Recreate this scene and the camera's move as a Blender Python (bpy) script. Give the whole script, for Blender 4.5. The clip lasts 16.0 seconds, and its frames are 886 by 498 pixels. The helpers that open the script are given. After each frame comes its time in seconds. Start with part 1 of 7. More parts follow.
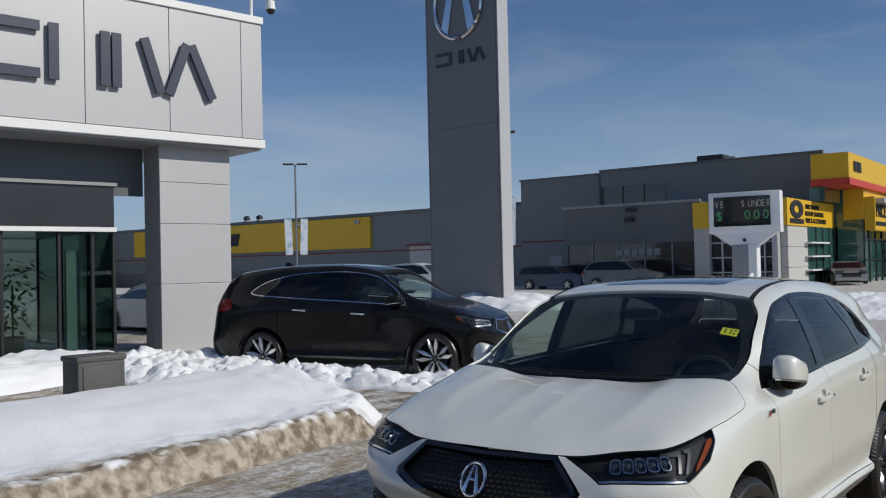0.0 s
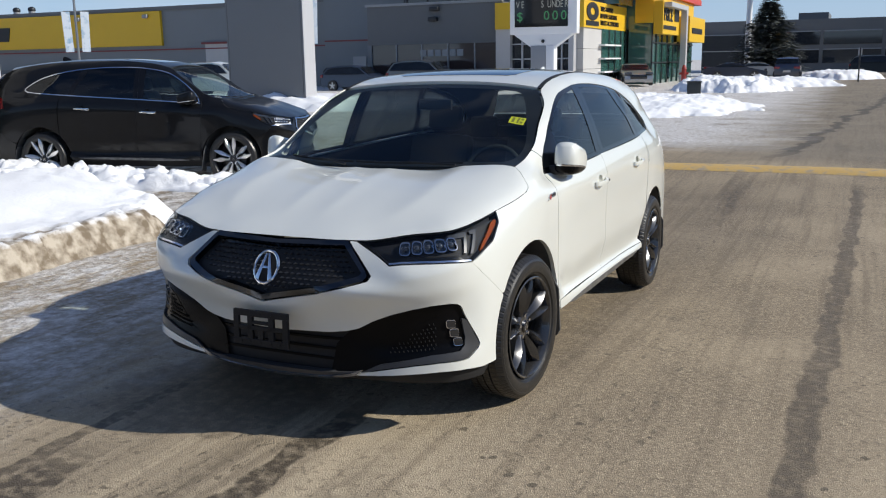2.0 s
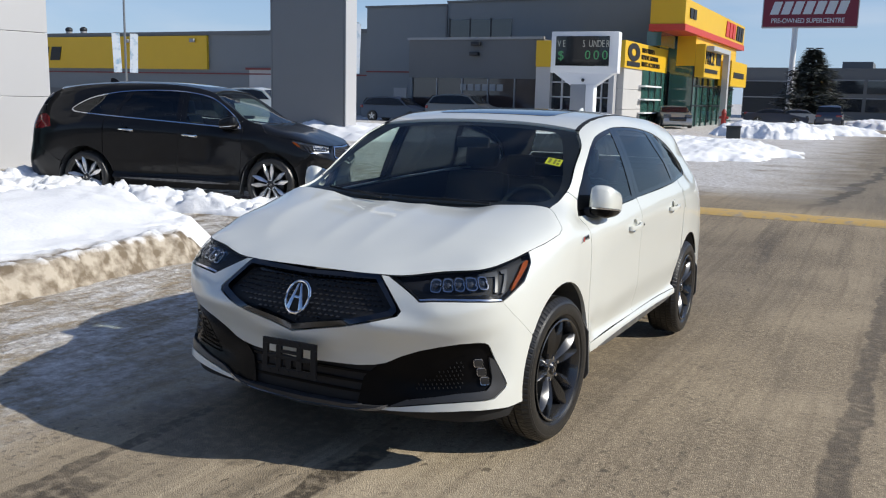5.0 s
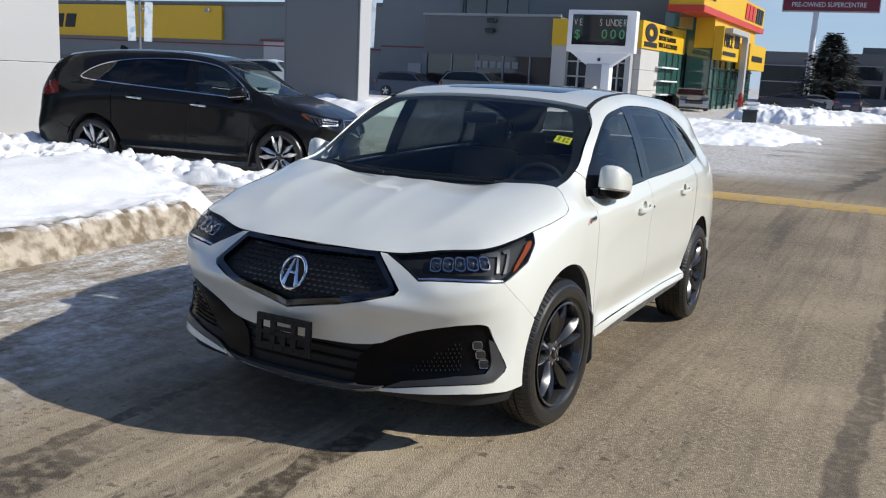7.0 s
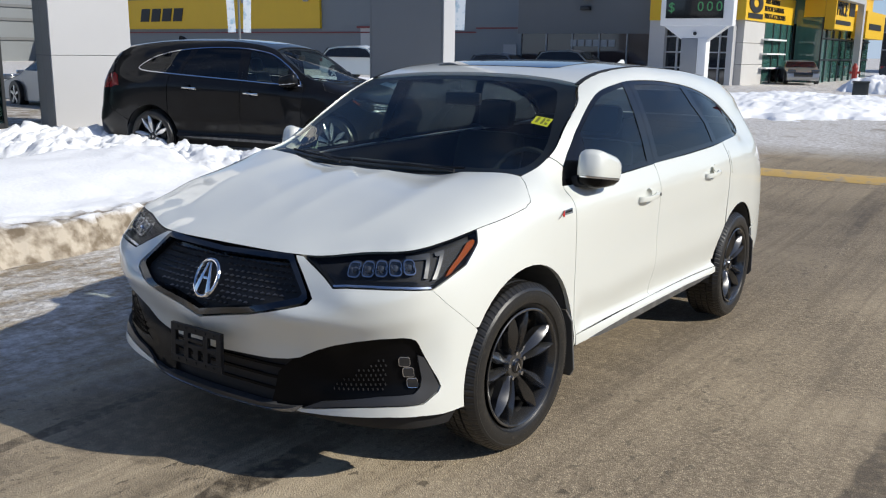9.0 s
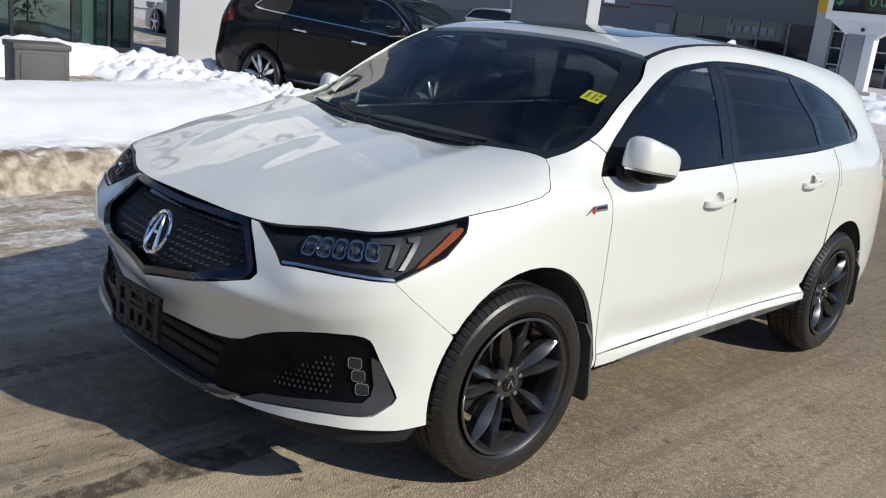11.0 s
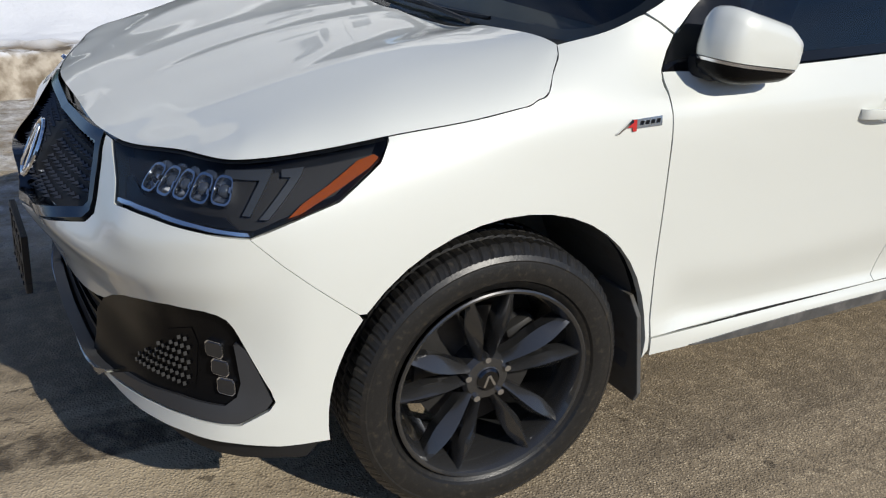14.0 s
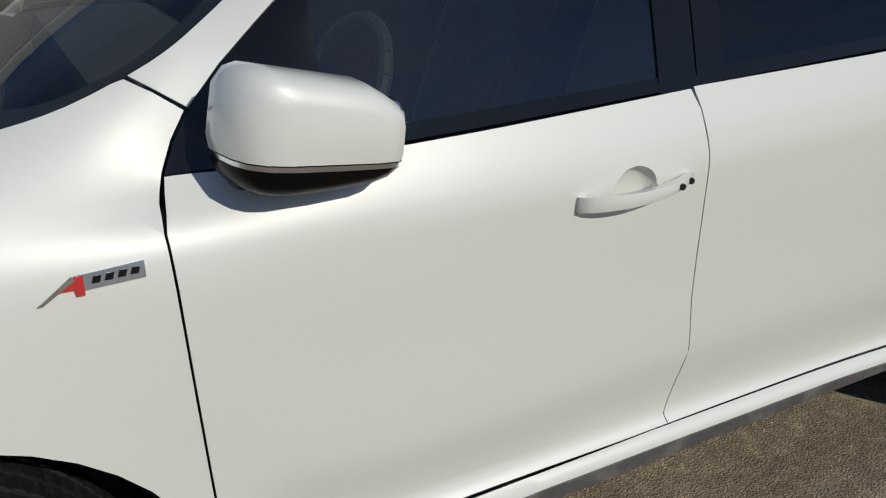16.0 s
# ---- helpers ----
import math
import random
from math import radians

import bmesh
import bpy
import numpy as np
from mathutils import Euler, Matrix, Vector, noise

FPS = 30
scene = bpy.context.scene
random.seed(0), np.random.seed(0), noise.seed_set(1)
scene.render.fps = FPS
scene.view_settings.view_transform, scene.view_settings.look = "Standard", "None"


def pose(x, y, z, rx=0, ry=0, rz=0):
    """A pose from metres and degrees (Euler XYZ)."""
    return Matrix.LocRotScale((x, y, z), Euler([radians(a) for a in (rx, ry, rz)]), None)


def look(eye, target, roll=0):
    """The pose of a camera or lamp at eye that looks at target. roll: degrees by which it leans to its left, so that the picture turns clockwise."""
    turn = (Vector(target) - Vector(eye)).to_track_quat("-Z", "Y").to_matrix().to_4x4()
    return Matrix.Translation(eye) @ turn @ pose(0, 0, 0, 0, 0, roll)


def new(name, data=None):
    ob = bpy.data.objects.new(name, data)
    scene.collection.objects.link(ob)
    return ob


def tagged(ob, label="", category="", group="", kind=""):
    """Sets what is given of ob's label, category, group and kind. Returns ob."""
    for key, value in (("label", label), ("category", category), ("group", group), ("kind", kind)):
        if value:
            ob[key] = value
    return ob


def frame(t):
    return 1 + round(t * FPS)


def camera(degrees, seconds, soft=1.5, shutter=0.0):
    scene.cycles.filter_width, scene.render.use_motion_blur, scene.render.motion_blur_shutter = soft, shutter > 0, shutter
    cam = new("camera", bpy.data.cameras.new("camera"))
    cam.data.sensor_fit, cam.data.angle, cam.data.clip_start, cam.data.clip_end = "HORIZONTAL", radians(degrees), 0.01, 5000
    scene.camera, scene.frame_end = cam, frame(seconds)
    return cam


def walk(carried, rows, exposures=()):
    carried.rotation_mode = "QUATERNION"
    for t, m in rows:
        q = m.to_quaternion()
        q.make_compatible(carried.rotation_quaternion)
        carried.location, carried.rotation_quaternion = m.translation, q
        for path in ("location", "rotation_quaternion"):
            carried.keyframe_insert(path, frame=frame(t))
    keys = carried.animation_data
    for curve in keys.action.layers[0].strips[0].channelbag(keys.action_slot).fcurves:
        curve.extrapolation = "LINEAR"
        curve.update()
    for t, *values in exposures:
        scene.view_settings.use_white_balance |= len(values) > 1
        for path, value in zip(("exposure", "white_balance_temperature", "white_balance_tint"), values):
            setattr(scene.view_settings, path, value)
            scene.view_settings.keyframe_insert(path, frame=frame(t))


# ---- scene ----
cam = camera(53.0, 16.0, soft=1.15)
PATH = [
    (0, (2.261, -3.955, 1.68), (1.054, -2.361, 1.718), -1.3),
    (0.5, (2.289, -3.929, 1.636), (1.243, -2.231, 1.496), -1.0),
    (1, (2.302, -3.932, 1.631), (1.309, -2.209, 1.412), -1.4),
    (1.5, (2.31, -3.943, 1.641), (1.408, -2.181, 1.356), -0.8),
    (2, (2.303, -3.908, 1.61), (1.478, -2.132, 1.201), -0.9),
    (2.5, (2.308, -3.894, 1.616), (1.457, -2.129, 1.218), -0.2),
    (3, (2.305, -3.89, 1.618), (1.428, -2.126, 1.272), 0.5),
    (3.5, (2.309, -3.907, 1.635), (1.411, -2.151, 1.301), 0.7),
    (6, (2.299, -3.911, 1.634), (1.399, -2.158, 1.29), 2.0),
    (6.5, (2.309, -3.883, 1.626), (1.381, -2.152, 1.249), 1.9),
    (7, (2.282, -3.782, 1.617), (1.372, -2.044, 1.228), 2.8),
    (7.5, (2.232, -3.579, 1.609), (1.312, -1.849, 1.21), 3.0),
    (8, (2.383, -3.385, 1.608), (1.401, -1.689, 1.213), 2.1),
    (10.5, (2.685, -2.439, 1.606), (1.432, -0.977, 1.069), 4.0),
    (11, (2.633, -2.254, 1.567), (1.321, -0.837, 1.047), 6.4),
    (11.5, (2.552, -2.055, 1.575), (1.185, -0.687, 1.065), 6.1),
    (12, (2.523, -1.837, 1.563), (1.113, -0.558, 0.95), 5.0),
    (12.5, (2.507, -1.635, 1.554), (1.092, -0.399, 0.869), 4.9),
    (13, (2.384, -1.422, 1.518), (0.987, -0.172, 0.82), 6.0),
    (13.5, (2.309, -1.214, 1.485), (0.833, -0.112, 0.707), 4.6),
    (14, (2.398, -1.011, 1.465), (0.819, -0.078, 0.668), 3.0),
    (14.5, (2.39, -0.744, 1.457), (0.733, 0.15, 0.781), 4.3),
    (15, (2.235, -0.483, 1.486), (0.547, 0.411, 0.892), 5.0),
    (15.5, (2.151, -0.125, 1.495), (0.463, 0.72, 0.831), 1.7),
    (16, (2.023, 0.252, 1.461), (0.442, 1.134, 0.612), -0.1),
]
EXPO = [(0.0, -.46), (.5, -.05), (1.0, .12), (1.5, .13), (8.0, .14), (11.0, .07), (13.0, -.02), (14.5, -.24), (15.0, -.43), (16.0, -.60)]
walk(cam, [(t, look(eye, target, roll)) for t, eye, target, roll in PATH],
     exposures=EXPO)

# ---- daylight ----
SUN = Vector((2.32, 0.60, 1.6)).normalized()
world = bpy.data.worlds.new("sky")
scene.world = world
world.use_nodes = True
wn, wl = world.node_tree.nodes, world.node_tree.links
bg = wn["Background"]
sky = wn.new("ShaderNodeTexSky")
sky.sky_type, sky.sun_disc = 'NISHITA', False
sky.sun_elevation = math.asin(SUN.z)
sky.sun_rotation = math.atan2(SUN.x, SUN.y)
sky.air_density, sky.dust_density, sky.ozone_density = 1.0, 0.25, 1.6
# thin streaks of cirrus
wtc = wn.new("ShaderNodeTexCoord")
wmap = wn.new("ShaderNodeMapping")
wmap.inputs["Scale"].default_value = (2.0, 3.2, 9.0)
wmap.inputs["Rotation"].default_value = (0.25, 0.1, 0.5)
wnoi = wn.new("ShaderNodeTexNoise")
wnoi.inputs["Scale"].default_value, wnoi.inputs["Detail"].default_value = 1.6, 7.0
wnoi.inputs["Distortion"].default_value = 0.6
wramp = wn.new("ShaderNodeMapRange")
wramp.inputs[1].default_value, wramp.inputs[2].default_value = 0.46, 0.80
wramp.inputs[3].default_value, wramp.inputs[4].default_value = 0.0, 0.36
wmix = wn.new("ShaderNodeMix")
wmix.data_type = 'RGBA'
wmix.inputs["B"].default_value = (7.5, 7.9, 8.6, 1)
wl.new(wtc.outputs["Generated"], wmap.inputs["Vector"])
wl.new(wmap.outputs["Vector"], wnoi.inputs["Vector"])
wl.new(wnoi.outputs["Fac"], wramp.inputs[0])
wl.new(wramp.outputs[0], wmix.inputs["Factor"])
wtint = wn.new("ShaderNodeVectorMath")
wtint.operation = 'MULTIPLY'
wtint.inputs[1].default_value = (0.72, 0.87, 1.13)
wl.new(sky.outputs["Color"], wtint.inputs[0])
wsep = wn.new("ShaderNodeSeparateXYZ")
wl.new(wtc.outputs["Generated"], wsep.inputs[0])
whaze = wn.new("ShaderNodeMapRange")
whaze.inputs[1].default_value, whaze.inputs[2].default_value = 0.0, 0.24
whaze.inputs[3].default_value, whaze.inputs[4].default_value = 0.75, 0.0
wl.new(wsep.outputs["Z"], whaze.inputs[0])
wair = wn.new("ShaderNodeMix")
wair.data_type = 'RGBA'
wair.inputs["B"].default_value = (4.5, 6.1, 8.6, 1)
wl.new(whaze.outputs[0], wair.inputs["Factor"])
wl.new(wtint.outputs[0], wair.inputs["A"])
wl.new(wair.outputs["Result"], wmix.inputs["A"])
wl.new(wmix.outputs["Result"], bg.inputs["Color"])
bg.inputs["Strength"].default_value = 0.088
sun = new("sun", bpy.data.lights.new("sun", 'SUN'))
sun.data.energy, sun.data.angle, sun.data.color = 4.15, radians(0.55), (1.0, 0.955, 0.86)
sun.matrix_world = look((0, 0, 30), Vector((0, 0, 30)) - SUN)

# ---- small tools ----


def mesh_of(bm, name):
    me = bpy.data.meshes.new(name)
    bm.normal_update()
    bm.to_mesh(me)
    bm.free()
    return me


def part(name, bm, material, parent, label=""):
    """One mesh object under a thing or a part."""
    ob = new(name, mesh_of(bm, name))
    ob.data.materials.append(material)
    ob.parent = parent
    if label:
        ob["label"] = label
    return ob


def thing(name, m, label, category, group="", kind=""):
    """An empty at the base of a thing."""
    ob = new(name)
    ob.matrix_world = m
    ob.empty_display_size = 0.2
    return tagged(ob, label, category, group, kind)


def solid(name, bm, material, label, category, group="", kind=""):
    ob = part(name, bm, material, None)
    return tagged(ob, label, category, group, kind)


def box_into(bm, x0, x1, y0, y1, z0, z1, bevel=0.0, m=None):
    r = bmesh.ops.create_cube(bm, size=1.0)
    vs = r["verts"]
    bmesh.ops.scale(bm, vec=(x1 - x0, y1 - y0, z1 - z0), verts=vs)
    bmesh.ops.translate(bm, vec=((x0 + x1) / 2, (y0 + y1) / 2, (z0 + z1) / 2), verts=vs)
    if m is not None:
        bmesh.ops.transform(bm, matrix=m, verts=vs)
    if bevel:
        es = {e for v in vs for e in v.link_edges}
        bmesh.ops.bevel(bm, geom=list(es), offset=bevel, segments=2, profile=0.5, affect='EDGES')
    return bm


def box(x0, x1, y0, y1, z0, z1, bevel=0.0, m=None):
    return box_into(bmesh.new(), x0, x1, y0, y1, z0, z1, bevel, m)


def rod_into(bm, a, b, r0, r1=None, n=12):
    a, b = Vector(a), Vector(b)
    r = bmesh.ops.create_cone(bm, cap_ends=True, segments=n, radius1=r0, radius2=r0 if r1 is None else r1, depth=(b - a).length)
    m = Matrix.Translation((a + b) / 2) @ (b - a).to_track_quat('Z', 'Y').to_matrix().to_4x4()
    bmesh.ops.transform(bm, matrix=m, verts=r["verts"])
    return bm


def rod(a, b, r0, r1=None, n=12):
    return rod_into(bmesh.new(), a, b, r0, r1, n)


def prism(pts, depth, axis='y', bevel=0.0):
    """A flat outline of (u, v) points, u along x and v along z, pushed back along y (or u along x, v along y, pushed up z)."""
    bm = bmesh.new()
    if axis == 'y':
        vs = [bm.verts.new((u, 0, v)) for u, v in pts]
        vec = (0, depth, 0)
    else:
        vs = [bm.verts.new((u, v, 0)) for u, v in pts]
        vec = (0, 0, depth)
    f = bm.faces.new(vs)
    r = bmesh.ops.extrude_face_region(bm, geom=[f])
    bmesh.ops.translate(bm, vec=vec, verts=[e for e in r["geom"] if isinstance(e, bmesh.types.BMVert)])
    bmesh.ops.recalc_face_normals(bm, faces=bm.faces)
    if bevel:
        bmesh.ops.bevel(bm, geom=list(bm.edges), offset=bevel, segments=2, profile=0.5, affect='EDGES')
    return bm


def smooth(bm, angle=0.6):
    bm.normal_update()
    for f in bm.faces:
        f.smooth = True
    for e in bm.edges:
        if len(e.link_faces) == 2 and e.calc_face_angle(0.0) > angle:
            e.smooth = False
    return bm


def shift(bm, m):
    bmesh.ops.transform(bm, matrix=m, verts=bm.verts)
    if m.determinant() < 0:
        bmesh.ops.reverse_faces(bm, faces=bm.faces)
    return bm


def revolve(profile, n, axis='x'):
    """Turns (radius, along) points round the x axis."""
    bm = bmesh.new()
    rings = []
    for i in range(n):
        a = 2 * math.pi * i / n
        rings.append([bm.verts.new((h, r * math.cos(a), r * math.sin(a))) for r, h in profile])
    for i in range(n):
        p, q = rings[i], rings[(i + 1) % n]
        for j in range(len(profile) - 1):
            bm.faces.new((p[j], q[j], q[j + 1], p[j + 1]))
    bmesh.ops.recalc_face_normals(bm, faces=bm.faces)
    return bm


# ---- materials ----


def material(name, base, rough=0.5, metal=0.0, vary=0.0, scale=8.0, fine=0.0, fine_scale=120.0, bump=0.0, bump_scale=60.0,
             coat=0.0, spec=0.5, rough_vary=0.0, second=None, second_amount=0.5, alpha_tint=None):
    """A Principled material with colour variation at two scales and fine relief, in object metres."""
    mat = bpy.data.materials.new(name)
    mat.use_nodes = True
    n, l = mat.node_tree.nodes, mat.node_tree.links
    p = n["Principled BSDF"]
    p.inputs["Roughness"].default_value, p.inputs["Metallic"].default_value = rough, metal
    p.inputs["Coat Weight"].default_value, p.inputs["Coat Roughness"].default_value = coat, 0.03
    p.inputs["Specular IOR Level"].default_value = spec
    col = (*base, 1)
    p.inputs["Base Color"].default_value = col
    tc = n.new("ShaderNodeTexCoord")
    if vary or fine or second:
        a = n.new("ShaderNodeTexNoise")
        a.inputs["Scale"].default_value, a.inputs["Detail"].default_value = scale, 5.0
        l.new(tc.outputs["Object"], a.inputs["Vector"])
        b = n.new("ShaderNodeTexNoise")
        b.inputs["Scale"].default_value, b.inputs["Detail"].default_value = fine_scale, 2.0
        l.new(tc.outputs["Object"], b.inputs["Vector"])
        src = None
        if second:
            r = n.new("ShaderNodeMapRange")
            r.inputs[1].default_value, r.inputs[2].default_value = 0.62 - 0.3 * second_amount, 0.78 - 0.3 * second_amount
            l.new(a.outputs["Fac"], r.inputs[0])
            mx = n.new("ShaderNodeMix")
            mx.data_type = 'RGBA'
            mx.inputs["A"].default_value, mx.inputs["B"].default_value = col, (*second, 1)
            l.new(r.outputs[0], mx.inputs["Factor"])
            src = mx.outputs["Result"]
        add = n.new("ShaderNodeMath")
        add.operation = 'MULTIPLY_ADD'
        l.new(a.outputs["Fac"], add.inputs[0])
        add.inputs[1].default_value, add.inputs[2].default_value = 2 * vary, 1 - vary
        add2 = n.new("ShaderNodeMath")
        add2.operation = 'MULTIPLY_ADD'
        l.new(b.outputs["Fac"], add2.inputs[0])
        add2.inputs[1].default_value, add2.inputs[2].default_value = 2 * fine, -fine
        s = n.new("ShaderNodeMath")
        l.new(add.outputs[0], s.inputs[0])
        l.new(add2.outputs[0], s.inputs[1])
        m = n.new("ShaderNodeVectorMath")
        m.operation = 'SCALE'
        if src:
            l.new(src, m.inputs[0])
        else:
            m.inputs[0].default_value = base
        l.new(s.outputs[0], m.inputs["Scale"])
        l.new(m.outputs[0], p.inputs["Base Color"])
        if rough_vary:
            rr = n.new("ShaderNodeMath")
            rr.operation = 'MULTIPLY_ADD'
            l.new(a.outputs["Fac"], rr.inputs[0])
            rr.inputs[1].default_value, rr.inputs[2].default_value = 2 * rough_vary, rough - rough_vary
            l.new(rr.outputs[0], p.inputs["Roughness"])
    if bump:
        c = n.new("ShaderNodeTexNoise")
        c.inputs["Scale"].default_value, c.inputs["Detail"].default_value = bump_scale, 4.0
        l.new(tc.outputs["Object"], c.inputs["Vector"])
        bp = n.new("ShaderNodeBump")
        bp.inputs["Strength"].default_value, bp.inputs["Distance"].default_value = 1.0, bump
        l.new(c.outputs["Fac"], bp.inputs["Height"])
        l.new(bp.outputs["Normal"], p.inputs["Normal"])
    return mat


def glass_material(name, tint, rough=0.0, gloss=0.04):
    """Thin pane: tinted see-through with a clear surface reflection."""
    mat = bpy.data.materials.new(name)
    mat.use_nodes = True
    n, l = mat.node_tree.nodes, mat.node_tree.links
    n.remove(n["Principled BSDF"])
    t = n.new("ShaderNodeBsdfTransparent")
    t.inputs["Color"].default_value = (*tint, 1)
    g = n.new("ShaderNodeBsdfGlossy")
    g.inputs["Roughness"].default_value = rough
    lw = n.new("ShaderNodeLayerWeight")
    lw.inputs["Blend"].default_value = 0.5
    pw = n.new("ShaderNodeMath")
    pw.operation = 'POWER'
    l.new(lw.outputs["Facing"], pw.inputs[0])
    pw.inputs[1].default_value = 5.0
    f = n.new("ShaderNodeMath")
    f.operation = 'MULTIPLY_ADD'
    l.new(pw.outputs[0], f.inputs[0])
    f.inputs[1].default_value, f.inputs[2].default_value = 0.80, gloss
    m = n.new("ShaderNodeMixShader")
    l.new(f.outputs[0], m.inputs[0])
    l.new(t.outputs[0], m.inputs[1])
    l.new(g.outputs[0], m.inputs[2])
    l.new(m.outputs[0], n["Material Output"].inputs["Surface"])
    return mat


def glow(name, colour, strength):
    mat = bpy.data.materials.new(name)
    mat.use_nodes = True
    p = mat.node_tree.nodes["Principled BSDF"]
    p.inputs["Base Color"].default_value = (0.02, 0.02, 0.02, 1)
    p.inputs["Emission Color"].default_value, p.inputs["Emission Strength"].default_value = (*colour, 1), strength
    return mat


PAINT_WHITE = material("white_pearl_paint", (0.735, 0.75, 0.700), 0.46, metal=0.08, coat=1.0, vary=0.012, scale=1.5, fine=0.02, fine_scale=900)
PAINT_BLACK = material("black_paint", (0.007, 0.0072, 0.008), 0.3, coat=0.45, vary=0.2, scale=3, spec=0.1)
PAINT_SILVER = material("silver_paint", (0.38, 0.39, 0.40), 0.35, metal=0.6, coat=0.8, vary=0.02)
PAINT_BLUE = material("dark_blue_paint", (0.02, 0.03, 0.06), 0.35, coat=0.8, vary=0.1)
SHELL = material("black_underbody", (0.008, 0.008, 0.009), 0.7, vary=0.2)
LINER = material("wheel_arch_liner", (0.085, 0.085, 0.082), 0.8, vary=0.25, scale=14, second=(0.06, 0.053, 0.043), second_amount=0.2)
PIANO = material("gloss_black_trim", (0.006, 0.006, 0.007), 0.08, coat=0.6, vary=0.1)
SATIN = material("satin_black_plastic", (0.014, 0.014, 0.015), 0.45, spec=0.25, vary=0.15, scale=20, bump=0.0004, bump_scale=600)
TRIM_GREY = material("dark_grey_trim", (0.042, 0.043, 0.046), 0.38, vary=0.15, scale=12, rough_vary=0.1)
SILL_TRIM = material("salted_sill_trim", (0.11, 0.11, 0.11), 0.32, metal=0.3, vary=0.35, scale=14, fine=0.25, fine_scale=90, second=(0.16, 0.155, 0.15), second_amount=0.35)
CHROME = material("chrome", (0.72, 0.73, 0.75), 0.08, metal=1.0, vary=0.03)
DARK_CHROME = material("dark_chrome", (0.075, 0.077, 0.082), 0.18, metal=1.0, vary=0.05)
RIM_DARK = material("shark_grey_alloy", (0.052, 0.052, 0.053), 0.25, metal=0.50, coat=0.9, vary=0.12, scale=10, fine=0.2, fine_scale=300, rough_vary=.06)
RIM_BRIGHT = material("machined_alloy", (0.75, 0.75, 0.75), 0.32, metal=0.9, vary=0.05)
RUBBER = material("tyre_rubber", (0.0145, 0.0142, 0.014), 0.36, vary=0.3, scale=70, fine=0.4, fine_scale=160, bump=0.0005, bump_scale=190, second=(0.036, 0.031, 0.024), second_amount=0.2)
BRAKE = material("cast_iron", (0.05, 0.048, 0.046), 0.45, metal=0.5, vary=0.2, scale=30)
AMBER = material("amber_lens", (0.26, 0.052, 0.006), 0.45, coat=0.0, spec=0.05, vary=0.2, scale=40, fine=0.3, fine_scale=220)
RED_LENS = material("red_lens", (0.20, 0.008, 0.008), 0.12, coat=1.0, vary=0.15)
LAMP_BODY = material("lamp_housing", (0.007, 0.008, 0.010), 0.3, spec=0.25, vary=0.2, scale=30)
LED_LENS = material("led_lens", (0.06, 0.07, 0.09), 0.06, metal=0.2, coat=1.0, vary=0.2, scale=60)
MESH_GREY = material("grey_mesh_bars", (0.010, 0.010, 0.011), 0.45, spec=0.15, vary=0.2, scale=40)
FOG_LENS = material("smoked_fog_lens", (0.022, 0.022, 0.023), 0.15, coat=0.2, vary=0.15, scale=60)
GUIDE = material("smoked_light_guide", (0.035, 0.039, 0.045), 0.35, coat=0.2, vary=0.1)
STUD = material("grille_stud_metal", (0.15, 0.152, 0.158), 0.3, metal=0.9, vary=0.1)
GRILLE_CHROME = material("smoked_chrome", (0.085, 0.088, 0.094), 0.12, metal=1.0, vary=0.05)
REFLECTOR = material("lamp_reflector", (0.30, 0.31, 0.33), 0.2, metal=0.9, vary=0.1)
WINDSHIELD = glass_material("windshield_glass", (0.72, 0.80, 0.76), gloss=0.055)
TINT = glass_material("tinted_glass", (0.60, 0.70, 0.64), gloss=0.085)
BEZEL = material("black_bumper_trim", (0.0045, 0.0045, 0.005), 0.24, spec=0.10, vary=0.15, scale=9)
PILLAR = material("black_pillar_film", (0.006, 0.006, 0.007), 0.06, spec=0.4, vary=0.1)
# matt white for the black car's lamps, with their bright glow painted in
LAMP_BRIGHT = material("lamp_painted_glow", (0.75, 0.77, 0.80), 0.35, vary=0.1, scale=40)
LAMP_CHROME = material("lamp_chrome", (0.72, 0.74, 0.78), 0.22, metal=1.0, vary=0.1)
PRIVACY = glass_material("privacy_glass", (0.06, 0.07, 0.075), gloss=0.065)
LAMP_GLASS = glass_material("lamp_cover", (0.80, 0.82, 0.84), gloss=0.025)
INTERIOR = material("black_interior", (0.034, 0.034, 0.035), 0.7, vary=0.2, scale=15, bump=0.0006, bump_scale=300)
SEAT = material("black_leather", (0.034, 0.033, 0.033), 0.45, vary=0.2, scale=10, bump=0.0008, bump_scale=200)
STICKER = material("yellow_green_paper", (0.55, 0.58, 0.03), 0.6, vary=0.08, scale=30)
PRINT = material("olive_print", (0.17, 0.18, 0.02), 0.6)
BADGE_RED = material("red_enamel", (0.50, 0.03, 0.03), 0.25, coat=0.6)
BADGE_PLATE = material("brushed_badge", (0.50, 0.55, 0.60), 0.25, metal=0.8)


# ---- ground ----


def sstep(a, b, v):
    t = min(max((v - a) / (b - a), 0.0), 1.0)
    return t * t * (3 - 2 * t)


def ground_z(x, y):
    """The lane sags behind the white car; the lot by the showroom lies a little higher."""
    dip = -.118 * sstep(.2, 3.2, y) * (1 - sstep(5.5, 11.0, y)) * sstep(-3.6, -1.4, x)
    lot = .05 * sstep(-4.2, -5.4, x) + .16 * sstep(-8.5, -11.0, x) * (1 - sstep(9, 14, y))
    return dip + lot


